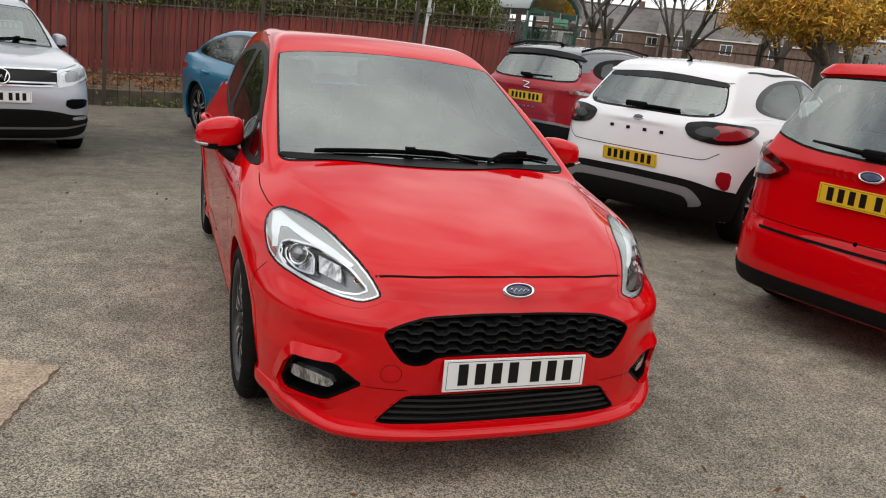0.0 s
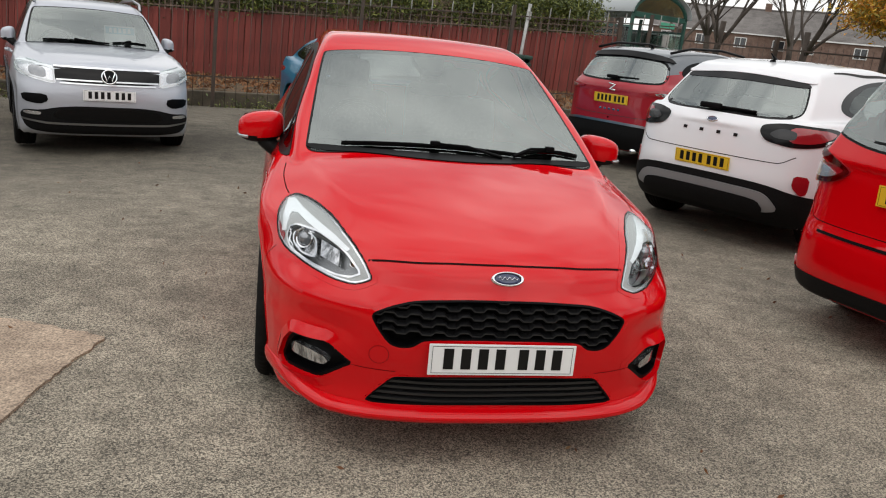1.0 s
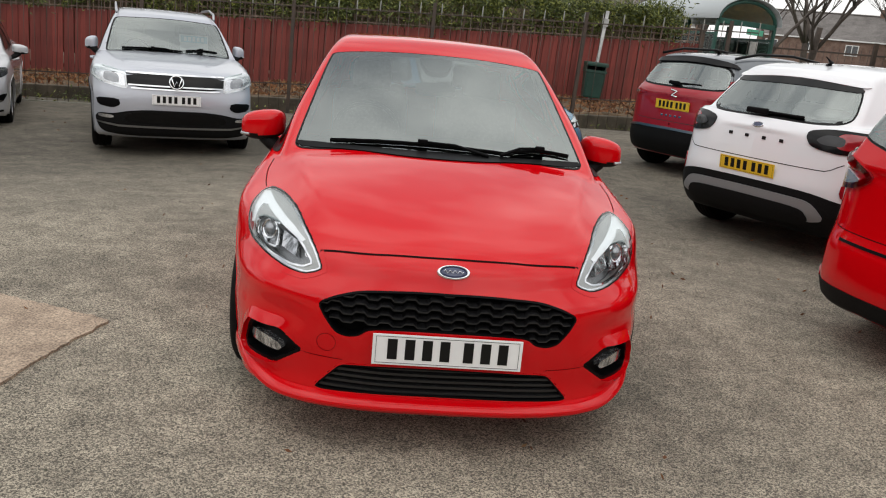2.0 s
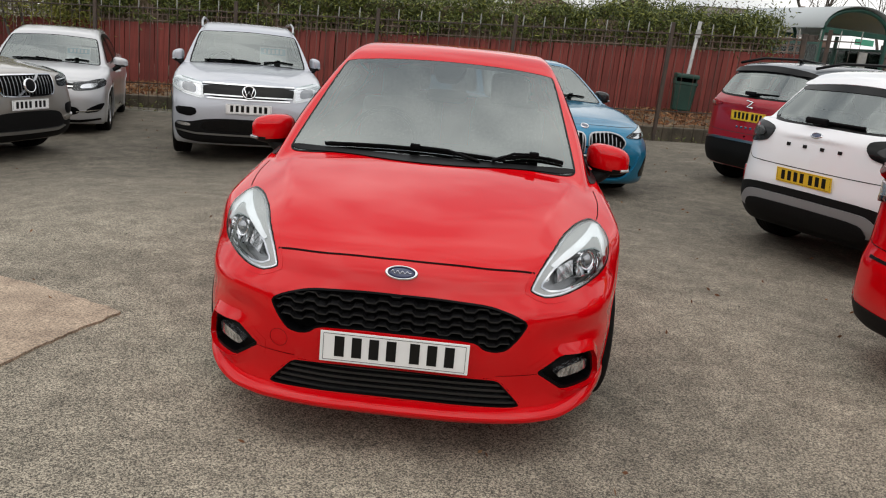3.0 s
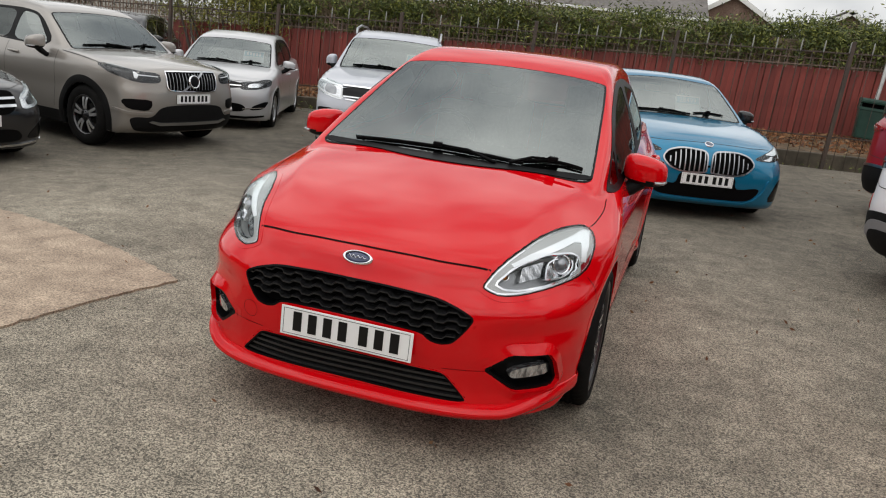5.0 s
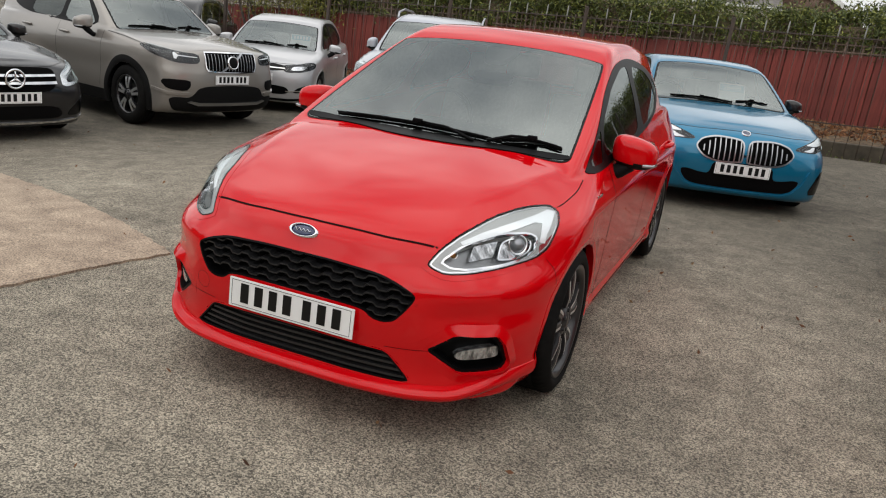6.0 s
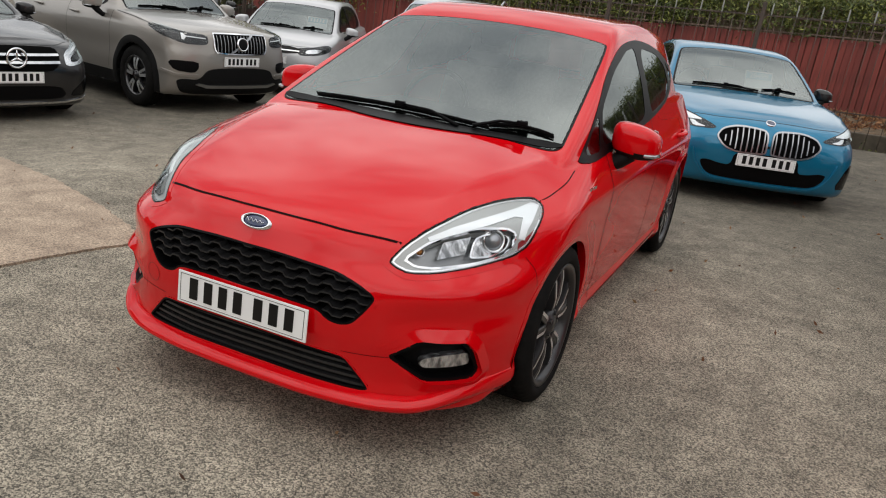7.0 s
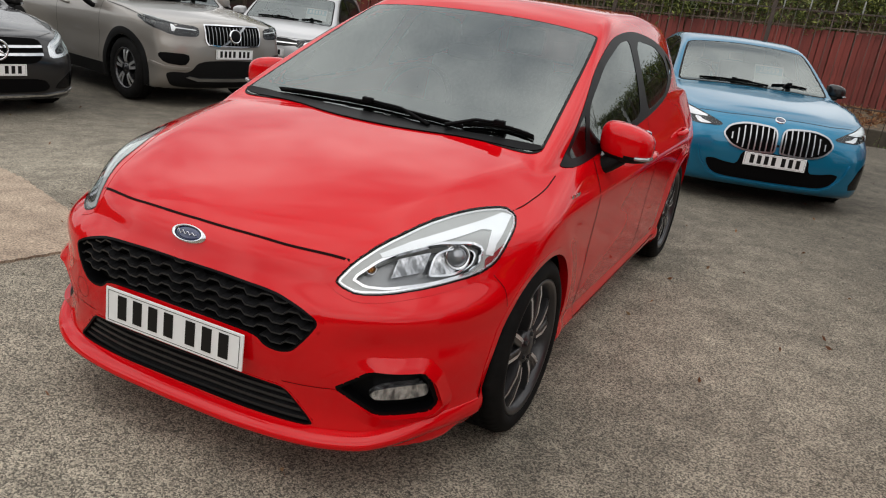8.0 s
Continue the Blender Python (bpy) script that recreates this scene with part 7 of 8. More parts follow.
    k.seam([(-0.66, 4.0, 0.92), (-0.6, 4.05, 0.68), (-0.3, 4.1, 0.665), (0.3, 4.1, 0.665), (0.6, 4.05, 0.68), (0.66, 4.0, 0.92)], BACK, 0.006)
    part("exhaust", tube([(-0.45, 4.0, 0.27), (-0.45, 4.16, 0.265)], 0.032, 12), CHROME, k.root, "bright exhaust pipe")
    w = part("rear_wiper", tube([(0.10, 4.06, 1.135), (-0.30, 4.02, 1.14)], 0.012, 6), SATIN_BLACK, k.root, "black rear wiper")
    part("wiper_hub", box(0.06, 4.08, 1.135, 0.16, 0.03, 0.045, 0.014), SATIN_BLACK, w)
    for s in (1, -1):
        part("roof_rail", tube([(s * 0.56, 2.0, 1.46), (s * 0.57, 2.1, 1.53), (s * 0.57, 2.7, 1.575), (s * 0.565, 3.4, 1.555), (s * 0.55, 3.8, 1.48)], 0.016, 8), SATIN_BLACK, k.root, "black roof rail")
    part("roof_aerial", tube([(0, 3.4, 1.52), (0, 3.42, 1.56), (0, 3.5, 1.57)], [0.03, 0.015, 0.004], 8), SATIN_BLACK, k.root, "black roof fin")
    k.arches(PLASTIC, 0.06, 0.008)
    k.handle(2.95, 0.95, RED_DEEP)
    k.cabin(1.6, 1.03, 0.66)
    number_plate(k.root, pose(0, L - 0.012, 0.865, 3, 0, 180), True)
    return k.done(tail_at(4.40, 9.22, 120, L), make_wheel(0.34, 0.215, 0.21, 5, RIM_SILVER), 170, 150, (ROOF_GREY, lambda m: (m[:, 2] > 1.30 - 0.12 * np.clip((m[:, 1] - 3.5) / 0.5, -1, 1)) & (m[:, 1] > 1.6)))


def red_carrier():
    L = 4.38
    c = shape(L, 0.914, [(0.15, 0.12), (0.25, 0.04), (0.45, 0.0), (0.7, 0.03), (0.82, 0.1), (0.9, 0.25)], [(0.06, 0.82), (0.3, 0.92), (0.7, 1.0), (1.1, 1.05), (2.4, 1.08), (3.6, 1.10), (4.38, 1.08)],
              [(1.5, 1.35), (1.9, 1.52), (2.3, 1.6), (2.8, 1.625), (3.5, 1.61), (4.0, 1.57), (4.38, 1.48)], (1.05, 1.04), 1.5, (4.33, 1.06), 0.42, 0.33, (0.88, 3.528), 1.07, 0.19, 1.0, hbow=0.16,
              tail=((0.15, L - 0.2), (0.26, L - 0.04), (0.4, L), (0.54, L - 0.005), (0.66, L - 0.035), (0.8, L - 0.045), (0.98, L - 0.05), (1.08, L - 0.08), (1.25, L - 0.15)))
    k = Car("people_carrier_car", "bright red people carrier seen from its tail", RED, c)
    k.screen([(0, 1.05), (0.42, 1.045), (0.66, 1.03), (0.69, 1.06), (0.6, 1.5), (0, 1.54)])
    k.sides([(1.3, 1.03), (2.4, 1.07), (3.6, 1.12), (3.95, 1.2), (3.8, 1.42), (3.2, 1.5), (2.2, 1.51), (1.8, 1.38)], [[(1.5, 1.06), (2.3, 1.09), (2.28, 1.47), (1.9, 1.38)], [(2.4, 1.095), (3.2, 1.13), (3.15, 1.46), (2.38, 1.475)], [(3.28, 1.135), (3.78, 1.2), (3.65, 1.38), (3.24, 1.45)]], 2.3)
    k.window("rear_window", halves(pts(4.25, (0, 1.085), (0.40, 1.095), (0.62, 1.14), (0.69, 1.19), (0.64, 1.40), (0.60, 1.475), (0, 1.495))), BACK, GLASS, 0.03, 0.012, label="large rear window")
    k.lay("spoiler", halves(pts(4.1, (0, 1.50), (0.60, 1.485), (0.66, 1.50), (0.58, 1.545), (0, 1.565))), (0, -1, -0.3), RED, 0.03, 0.05, label="red roof spoiler")
    db = (-0.35, -0.93, 0)
    lamp = [(0.44, 4.3, 0.965), (0.56, 4.25, 0.875), (0.76, 4.1, 0.85), (0.885, 3.9, 0.86), (0.90, 3.8, 0.95), (0.84, 3.95, 1.07), (0.76, 4.1, 1.09)]
    t = k.lay("tail_lamp", lamp, db, RED_LAMP, 0.012, 0.02, True, 2, label="red wraparound tail lamp with clear band")
    k.lay("lamp_glass", [(0.54, 4.25, 0.925), (0.62, 4.2, 0.89), (0.80, 4.05, 0.885), (0.86, 3.9, 0.93), (0.78, 4.1, 0.965), (0.64, 4.2, 0.96)], db, LAMP_SILVER, 0.017, 0.006, True, 1, parent=t, label="clear lens band")
    k.lay("lamp_cover", lamp, db, RED_LENS, 0.019, 0.004, True, 2, ring=0.03, parent=t)
    k.disc("badge", 0, 1.005, 0.066, 0.03, BADGE_BLUE, BACK, rim=CHROME, label="blue oval badge with a bright rim")
    k.lay("bumper_strip", halves(pts(4.37, (0, 0.588), (0.60, 0.588), (0.60, 0.604), (0, 0.604))), BACK, SATIN_BLACK, 0.006, 0.012, soft=0, label="dark bumper step strip")
    k.lay("lower_bumper", halves(pts(4.3, (0, 0.20), (0.65, 0.20), (0.88, 0.27), (0.90, 0.33), (0.6, 0.34), (0, 0.345))), BACK, PLASTIC, 0.006, 0.02, label="black lower bumper")
    k.lay("reflector", [(0.72, 4.15, 0.33), (0.84, 4.0, 0.345), (0.84, 4.0, 0.385), (0.76, 4.12, 0.39)], db, RED_LAMP, 0.008, 0.008, True, 1)
    k.seam([(-0.74, 4.2, 0.9), (-0.73, 4.2, 0.68), (-0.66, 4.25, 0.65), (-0.3, 4.3, 0.648), (0, 4.3, 0.648), (0.3, 4.3, 0.648), (0.66, 4.25, 0.65), (0.73, 4.2, 0.69), (0.74, 4.2, 0.9)], BACK, 0.005, mat=GAP)
    for i in range(5):
        q = k.on(-0.60 + i * 0.033, 0.70, BACK, 0.004)
        part("letter_bar", box(q[0], q[1], q[2], 0.022, 0.006, 0.018, 0.002), CHROME, k.root, "plain bright bar")
    w = part("rear_wiper", tube([(0.02, 4.33, 1.12), (0.40, 4.27, 1.13)], 0.012, 6), SATIN_BLACK, k.root, "black rear wiper")
    part("wiper_hub", box(0.02, 4.34, 1.12, 0.12, 0.03, 0.05, 0.014), SATIN_BLACK, w)
    k.arches(RED, 0.02)
    k.handle(3.0, 0.95, RED)
    k.cabin(1.5, 1.04, 0.68)
    k.mirror(0.97, 1.5, 1.08, RED, 0.22, 0.15, 0.16)
    number_plate(k.root, pose(0, L - 0.026, 0.875, 3, 0, 180), True)
    return k.done(tail_at(3.46, 3.03, 105, L), make_wheel(0.33, 0.21, 0.21, 5, RIM_SILVER), 260, 240)


silver_suv()
blue_saloon()
beige_suv()
dark_saloon()
pale_hatchback()
black_car()
white_crossover()
red_crossover()
red_carrier()

# ---- the boundary: kerb, railings, wooden fence, trellis, hedge ----
def island_colour(m, colours, rough=0.6, amount=0.5):
    """Gives each leaf or piece its own shade out of a few."""
    b = m.node_tree.nodes["Principled BSDF"]
    g = node(m, "ShaderNodeNewGeometry")
    r = node(m, "ShaderNodeValToRGB")
    e = r.color_ramp.elements
    e[0].position, e[0].color = 0.0, (*colours[0], 1)
    e[1].position, e[1].color = 1.0, (*colours[-1], 1)
    for k, col in enumerate(colours[1:-1], 1):
        n = e.new(k / (len(colours) - 1))
        n.color = (*col, 1)
    link(m, g.outputs["Random Per Island"], r.inputs["Fac"])
    link(m, r.outputs["Color"], b.inputs["Base Color"])
    b.inputs["Roughness"].default_value = rough
    return m


WOOD_RED = by_piece(grain(material("red_brown_fence_stain", (0.1, 0.02, 0.014), 0.7), [(0.125, 0.022, 0.016), (0.235, 0.043, 0.032)], 3.0, 8, stretch=(6, 6, 0.6), bump=0.3, distance=0.004, second=0.9, amount=0.25), 0.22)
LATH = by_piece(grain(material("weathered_lath", (0.2, 0.14, 0.1), 0.85), [(0.10, 0.06, 0.045), (0.27, 0.2, 0.16)], 5, 6), 0.25)
IRON = grain(material("dark_painted_iron", (0.03, 0.026, 0.022), 0.6), [(0.03, 0.026, 0.022), (0.08, 0.05, 0.034)], 4, 6)
PALE_IRON = grain(material("weathered_grey_iron", (0.3, 0.3, 0.28), 0.7), [(0.2, 0.2, 0.18), (0.4, 0.4, 0.37)], 5)
GALV = grain(material("galvanised_post", (0.42, 0.42, 0.41), 0.5, 0.3), [(0.3, 0.3, 0.3), (0.52, 0.52, 0.5)], 5, 6)
BIN_GREEN = grain(material("dark_green_bin_plastic", (0.012, 0.05, 0.035), 0.45), [(0.008, 0.035, 0.026), (0.02, 0.065, 0.048)], 3, 6)
SHELTER_GREEN = grain(material("green_painted_steel", (0.02, 0.085, 0.065), 0.4), [(0.014, 0.06, 0.048), (0.03, 0.11, 0.085)], 2, 6)
LEAF_HEDGE = island_colour(material("hedge_leaves", (0.06, 0.1, 0.02)), [(0.030, 0.042, 0.010), (0.065, 0.088, 0.018), (0.12, 0.145, 0.028), (0.23, 0.24, 0.045)])
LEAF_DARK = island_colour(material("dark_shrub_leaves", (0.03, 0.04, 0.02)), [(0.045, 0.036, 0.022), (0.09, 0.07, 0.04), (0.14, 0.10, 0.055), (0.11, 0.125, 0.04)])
LEAF_YELLOW = island_colour(material("yellow_green_leaves", (0.2, 0.2, 0.03)), [(0.06, 0.075, 0.014), (0.15, 0.16, 0.025), (0.27, 0.25, 0.04)])
LEAF_ORANGE = island_colour(material("autumn_leaves", (0.4, 0.17, 0.02)), [(0.34, 0.13, 0.012), (0.62, 0.26, 0.015), (0.74, 0.42, 0.025), (0.42, 0.30, 0.03), (0.18, 0.17, 0.03)])
LEAF_FALLEN = island_colour(material("fallen_leaves", (0.2, 0.08, 0.03)), [(0.07, 0.03, 0.015), (0.17, 0.07, 0.03), (0.3, 0.13, 0.05), (0.25, 0.17, 0.09)], 0.75)
BARK = grain(material("grey_brown_bark", (0.09, 0.075, 0.06), 0.9), [(0.05, 0.04, 0.032), (0.15, 0.125, 0.1)], 6, 8, stretch=(3, 3, 0.7), bump=0.7, distance=0.02)
TWIG = grain(material("bare_twigs", (0.07, 0.055, 0.045), 0.9), [(0.045, 0.035, 0.03), (0.11, 0.09, 0.075)], 3)
BRICK = grain(material("red_brown_brickwork", (0.2, 0.1, 0.07), 0.9), [(0.125, 0.075, 0.055), (0.22, 0.15, 0.12)], 2.0, 6, second=14, amount=0.25)
RENDER = grain(material("cream_render", (0.55, 0.5, 0.42), 0.9), [(0.46, 0.42, 0.35), (0.6, 0.56, 0.48)], 0.7, 6)
ROOF_TILE = grain(material("grey_roof_tiles", (0.1, 0.095, 0.095), 0.85), [(0.10, 0.09, 0.085), (0.19, 0.175, 0.165)], 1.4, 6, stretch=(0.6, 1, 4), second=9, amount=0.2)
FASCIA = material("white_upvc", (0.7, 0.7, 0.68), 0.4)
PANE = material("dark_house_window", (0.03, 0.035, 0.04), 0.08, 0, 0.5)
SHELTER_GLASS = glass("scratched_shelter_glass", (0.72, 0.78, 0.75), 1.4, 0.05)


RETAIN = grain(material("weathered_retaining_wall", (0.2, 0.17, 0.13), 0.9), [(0.035, 0.030, 0.02), (0.13, 0.105, 0.075)], 3, 8, bump=0.5, distance=0.01, second=0.8, amount=0.3)


def leaves(n, place, size, seed, up=0.3, squash=0.55):
    """A mesh of n small pointed leaves at the places that place(rng, n) gives."""
    rng = np.random.default_rng(seed)
    c = place(rng, n)
    n = len(c)
    a = rng.normal(size=(n, 3))
    a /= np.linalg.norm(a, axis=1, keepdims=True)
    b = rng.normal(size=(n, 3)) + np.array((0, 0, up))
    b -= a * (a * b).sum(1, keepdims=True)
    b /= np.linalg.norm(b, axis=1, keepdims=True)
    s = size * rng.uniform(0.6, 1.4, (n, 1))
    v = np.stack([c - a * s, c + b * s * squash * 0.5, c + a * s, c - b * s * squash * 0.5], 1).reshape(-1, 3)
    me = bpy.data.meshes.new("leaves")
    me.vertices.add(len(v))
    me.vertices.foreach_set("co", v.ravel())
    me.loops.add(len(v))
    me.loops.foreach_set("vertex_index", np.arange(len(v), dtype=np.int32))
    me.polygons.add(n)
    me.polygons.foreach_set("loop_start", np.arange(0, len(v), 4, dtype=np.int32))
    me.update(calc_edges=True)
    return me


def clumped(x0, x1, y0, y1, z0, z1, clumps, spread, seed):
    """Places for leaves, gathered in clumps inside a long block with an uneven top; z0 and z1 may depend on x."""
    r0 = np.random.default_rng(seed)
    cx, cy, ct = r0.uniform(x0, x1, clumps), r0.uniform(y0, y1, clumps), r0.uniform(0, 1, clumps) ** 0.8
    cs = spread * r0.uniform(0.6, 1.4, clumps)

    def place(rng, n):
        k = rng.integers(0, clumps, n)
        g = rng.normal(size=(n, 3)) * cs[k][:, None] * np.array((1.2, 0.8, 0.8))
        x = cx[k] + g[:, 0]
        return np.stack([x, cy[k] + g[:, 1], z0(x) + (z1(x) - z0(x)) * ct[k] + g[:, 2]], 1)
    return place


# kerb and edging
kerb = part("kerb", box(-6.5, 13.93, -0.29, 31, 0.10, 0.2, 0.015), KERB)
kerb.rotation_euler = (0, -0.018, 0)
tagged(kerb, "low mossy kerb along the edge of the tarmac", "kerb", kind="structure")

low_wall = part("low_wall", box(0, 0, 0, 24, 0.16, 0.44, 0.02), RETAIN)
low_wall.matrix_world = Matrix.Translation((-4.3, 14.68, -0.04 + lean(-4.3) * 0.8)) @ Matrix.Rotation(-math.atan(0.03), 4, "Y")
tagged(low_wall, "low weathered concrete retaining wall under the bank", "wall", kind="structure")

# wooden fence: boards, rails and an end post
FY, FX0, FX1 = 17.1, -16.0, 7.7
fence = tagged(new("wooden_fence"), "red-brown stained close-board wooden fence with trellis top", "fence")
board_meshes = []
rb = random.Random(3)
for k in range(5):
    w = 0.108 + rb.uniform(-0.006, 0.006)
    bmx = box(0, 0, 0.75, w, 0.018, 1.5 + rb.uniform(-0.012, 0.012), 0.003)
    for v in bmx.verts:
        v.co.y += 0.004 * math.sin(v.co.x * 60 + k)
    me = bpy.data.meshes.new("fence_board")
    bmx.to_mesh(me)
    bmx.free()
    me.materials.append(WOOD_RED)
    board_meshes.append(me)
x = FX0
while x < FX1:
    b = new("fence_board", board_meshes[rb.randrange(5)])
    b.parent = fence
    b.matrix_local = pose(x, FY + rb.choice((-0.008, 0.008)), 0.125 + lean(x), 0, 0, rb.uniform(-1.5, 1.5)) @ pose(0, 0, 0, 0, rb.uniform(-0.5, 0.5) + 1.2, 0)
    x += 0.112
for z in (0.45, 1.35):
    r = part("fence_rail", box(0, 0, 0, FX1 - FX0, 0.045, 0.08, 0.004), WOOD_RED, fence)
    xm = (FX0 + FX1) / 2
    r.matrix_local = Matrix.Translation((xm, FY + 0.045, z + lean(xm))) @ Matrix.Rotation(-math.atan(0.036), 4, "Y")
part("end_post", box(FX1 + 0.05, FY, 1.0 + lean(FX1), 0.1, 0.1, 2.1, 0.008), IRON, fence, "dark end post")
trellis = tagged(new("trellis"), "weathered wooden lattice along the top of the fence", "trellis")
lm = bpy.data.meshes.new("lath")
bl = box(0, 0, 0.2, 0.024, 0.012, 0.42, 0.002)
bl.to_mesh(lm)
bl.free()
lm.materials.append(LATH)
x = FX0
while x < FX1:
    b = new("lath", lm)
    b.parent = trellis
    b.matrix_local = pose(x, FY, 1.60 + lean(x), 0, 1.2 + rb.uniform(-1, 1), 0)
    x += 0.155 if x > -1 else 0.11
for z in (1.665, 1.80, 1.935):
    b = part("lath", box(0, 0, 0, FX1 - FX0, 0.012, 0.024, 0.002), LATH, trellis)
    xm = (FX0 + FX1) / 2
    b.matrix_local = Matrix.Translation((xm, FY - 0.014, z + lean(xm))) @ Matrix.Rotation(-math.atan(0.036), 4, "Y")

# railings in front of the bank
railings = tagged(new("railings"), "dark iron railings with upright bars and pale tips", "railings")
pick = tube([(0, 0, 0), (0, 0, 2.05)], 0.0048, 6)
pick_me = bpy.data.meshes.new("railing_bar")
pick.to_mesh(pick_me)
pick.free()
pick_me.materials.append(IRON)
tip = tube([(0, 0, 0), (0, 0, 0.02), (0, 0, 0.15), (0, 0, 0.19)], [0.0065, 0.011, 0.011, 0.002], 6)
tip_me = bpy.data.meshes.new("bar_tip")
tip.to_mesh(tip_me)
tip.free()
tip_me.materials.append(PALE_IRON)
RY = 14.05
x, k = -15.0, 0
while x < 7.6:
    b = new("railing_bar", pick_me)
    b.parent = railings
    b.matrix_local = pose(x, RY, -0.14 + lean(x), rb.uniform(-0.6, 0.6), 1.3 + rb.uniform(-0.7, 0.7), 0)
    if k % 2 == 0:
        t = new("bar_tip", tip_me)
        t.parent = b
        t.matrix_local = pose(0, 0, 2.0)
    x += 0.182
    k += 1
for px in (-13.6, -11.1, -8.5, -6.0, -3.4, -0.83, 1.61, 4.33, 7.0):
    p = part("railing_post", box(0, 0, 1.05, 0.06, 0.06, 2.6, 0.006), IRON, railings, "square iron post")
    p.matrix_local = pose(px, RY, -0.30 + lean(px), 0, 1.4, 0)
for z in (-0.02, 0.52, 1.86):
    r = part("railing_rail", box(0, 0, 0, 22.6, 0.010, 0.02, 0.002), IRON, railings)
    r.matrix_local = Matrix.Translation((-3.7, RY + 0.012, z + lean(-3.7))) @ Matrix.Rotation(-math.atan(0.036), 4, "Y")

# hedge behind and over the trellis
hedge = tagged(new("hedge"), "tall green hedge growing over the fence", "hedge")
part("foliage", leaves(52000, clumped(-8.5, 7.35, FY + 0.12, FY + 0.75, lambda x: 1.62 + lean(x), lambda x: 2.36 + 0.03 * x + 0.05 * np.sin(x * 1.7), 900, 0.12, 1), 0.046, 2), LEAF_HEDGE, hedge)
part("overhang", leaves(24000, clumped(-8, 7.2, FY - 0.14, FY + 0.1, lambda x: 1.72 + lean(x) + 0.14 * np.sin(x * 2.3), lambda x: 2.22 + 0.03 * x, 420, 0.09, 5), 0.044, 3), LEAF_HEDGE, hedge)
# dark box among the leaves, its colour standing for the hedge's inner shade
part("hedge_core", box(-0.6, FY + 0.50, 1.25, 15.6, 0.6, 1.8, 0.1), LEAF_DARK, hedge, "dark filler box inside the hedge, its shade put into the colour")


def bush(name, label, x0, x1, y0, y1, z0, z1, n, size, mat, seed, clumps=200, spread=0.3):
    root = tagged(new(name), label, "shrub")
    part("foliage", leaves(n, clumped(x0, x1, y0, y1, lambda x: z0 + 0 * x, lambda x: z1 + 0.25 * np.sin(x * 1.3 + seed), clumps, spread, seed), size, seed + 9), mat, root)
    rs = random.Random(seed)
    for k in range(9):
        bx, by = rs.uniform(x0, x1), rs.uniform(y0, y1)
        pts = [(bx, by, z0 - 1.2)]
        for j in range(5):
            p = pts[-1]
            pts.append((p[0] + rs.uniform(-0.25, 0.25), p[1] + rs.uniform(-0.2, 0.2), p[2] + (z1 - z0 + 1.2) / 5))
        part("stem", tube(pts, [0.045, 0.04, 0.03, 0.022, 0.014, 0.006], 6), TWIG, root)
    return root


bush("shrub", "dark brown leafless shrubs behind the fence", -16, -6.2, 17.6, 19.0, 1.2, 3.2, 22000, 0.05, LEAF_DARK, 11, 260, 0.3)
bush("shrub", "dark evergreen climbing shrub over the fence", -5.6, -1.2, 17.25, 18.0, 1.3, 3.0, 16000, 0.04, LEAF_DARK, 12, 200, 0.22)
bush("shrub", "bright yellow-green shrub by the fence", -10.6, -7.6, 16.2, 17.4, 0.9, 2.5, 9000, 0.045, LEAF_YELLOW, 13, 90, 0.2)

# fallen leaves on the bank
fallen = part("fallen_leaves", leaves(9000, lambda rng, n: (lambda x, y: np.stack([x, y, bank_z(x, y) + 0.012 + rng.uniform(0, 0.03, n)], 1))(rng.uniform(-12, 7.5, n), 14.85 + 2.15 * rng.beta(1.4, 1.3, n)), 0.05, 21, 3.0, 0.7), LEAF_FALLEN)
tagged(fallen, "brown and orange fallen leaves on the bank", "leaves", kind="stuff")
ivy = part("bank_ivy", leaves(9000, clumped(-12, 7.3, 14.1, 14.8, lambda x: -0.2 + lean(x) * 0.5, lambda x: -0.1 + lean(x) * 0.5, 220, 0.12, 31), 0.034, 32), LEAF_HEDGE)
litter_leaves = part("scattered_leaves", leaves(260, lambda rng, n: (lambda x, y: np.stack([x, y, ground_z(x, y) + 0.006 + rng.uniform(0, 0.008, n)], 1))(rng.uniform(-6, 6, n), rng.uniform(0.8, 13.5, n)), 0.016, 77, 6.0, 0.8), LEAF_FALLEN)
chips = leaves(900, lambda rng, n: (lambda x, y: np.stack([x, y, ground_z(x, y) + 0.003 + rng.uniform(0, 0.003, n)], 1))(rng.uniform(-3.5, 6, n), rng.uniform(0.6, 9.5, n)), 0.006, 78, 6.0, 1.2)
chips_ob = part("stone_chips", chips, KERB)
tagged(chips_ob, "small loose stone chips on the tarmac", "stones", kind="stuff")
tagged(litter_leaves, "small dead leaves scattered over the tarmac", "leaves", kind="stuff")
gutter_leaves = part("gutter_leaves", leaves(4200, lambda rng, n: (lambda x, y: np.stack([x, y, bank_z(x, y) + 0.012 + rng.uniform(0, 0.03, n)], 1))(rng.uniform(-12, 7.5, n), rng.uniform(13.98, 14.62, n)), 0.045, 23, 3.0, 0.7), LEAF_FALLEN)
tagged(gutter_leaves, "brown leaves drifted along the foot of the bank", "leaves", kind="stuff")
tagged(ivy, "low ivy and weeds along the kerb", "weeds", kind="stuff")

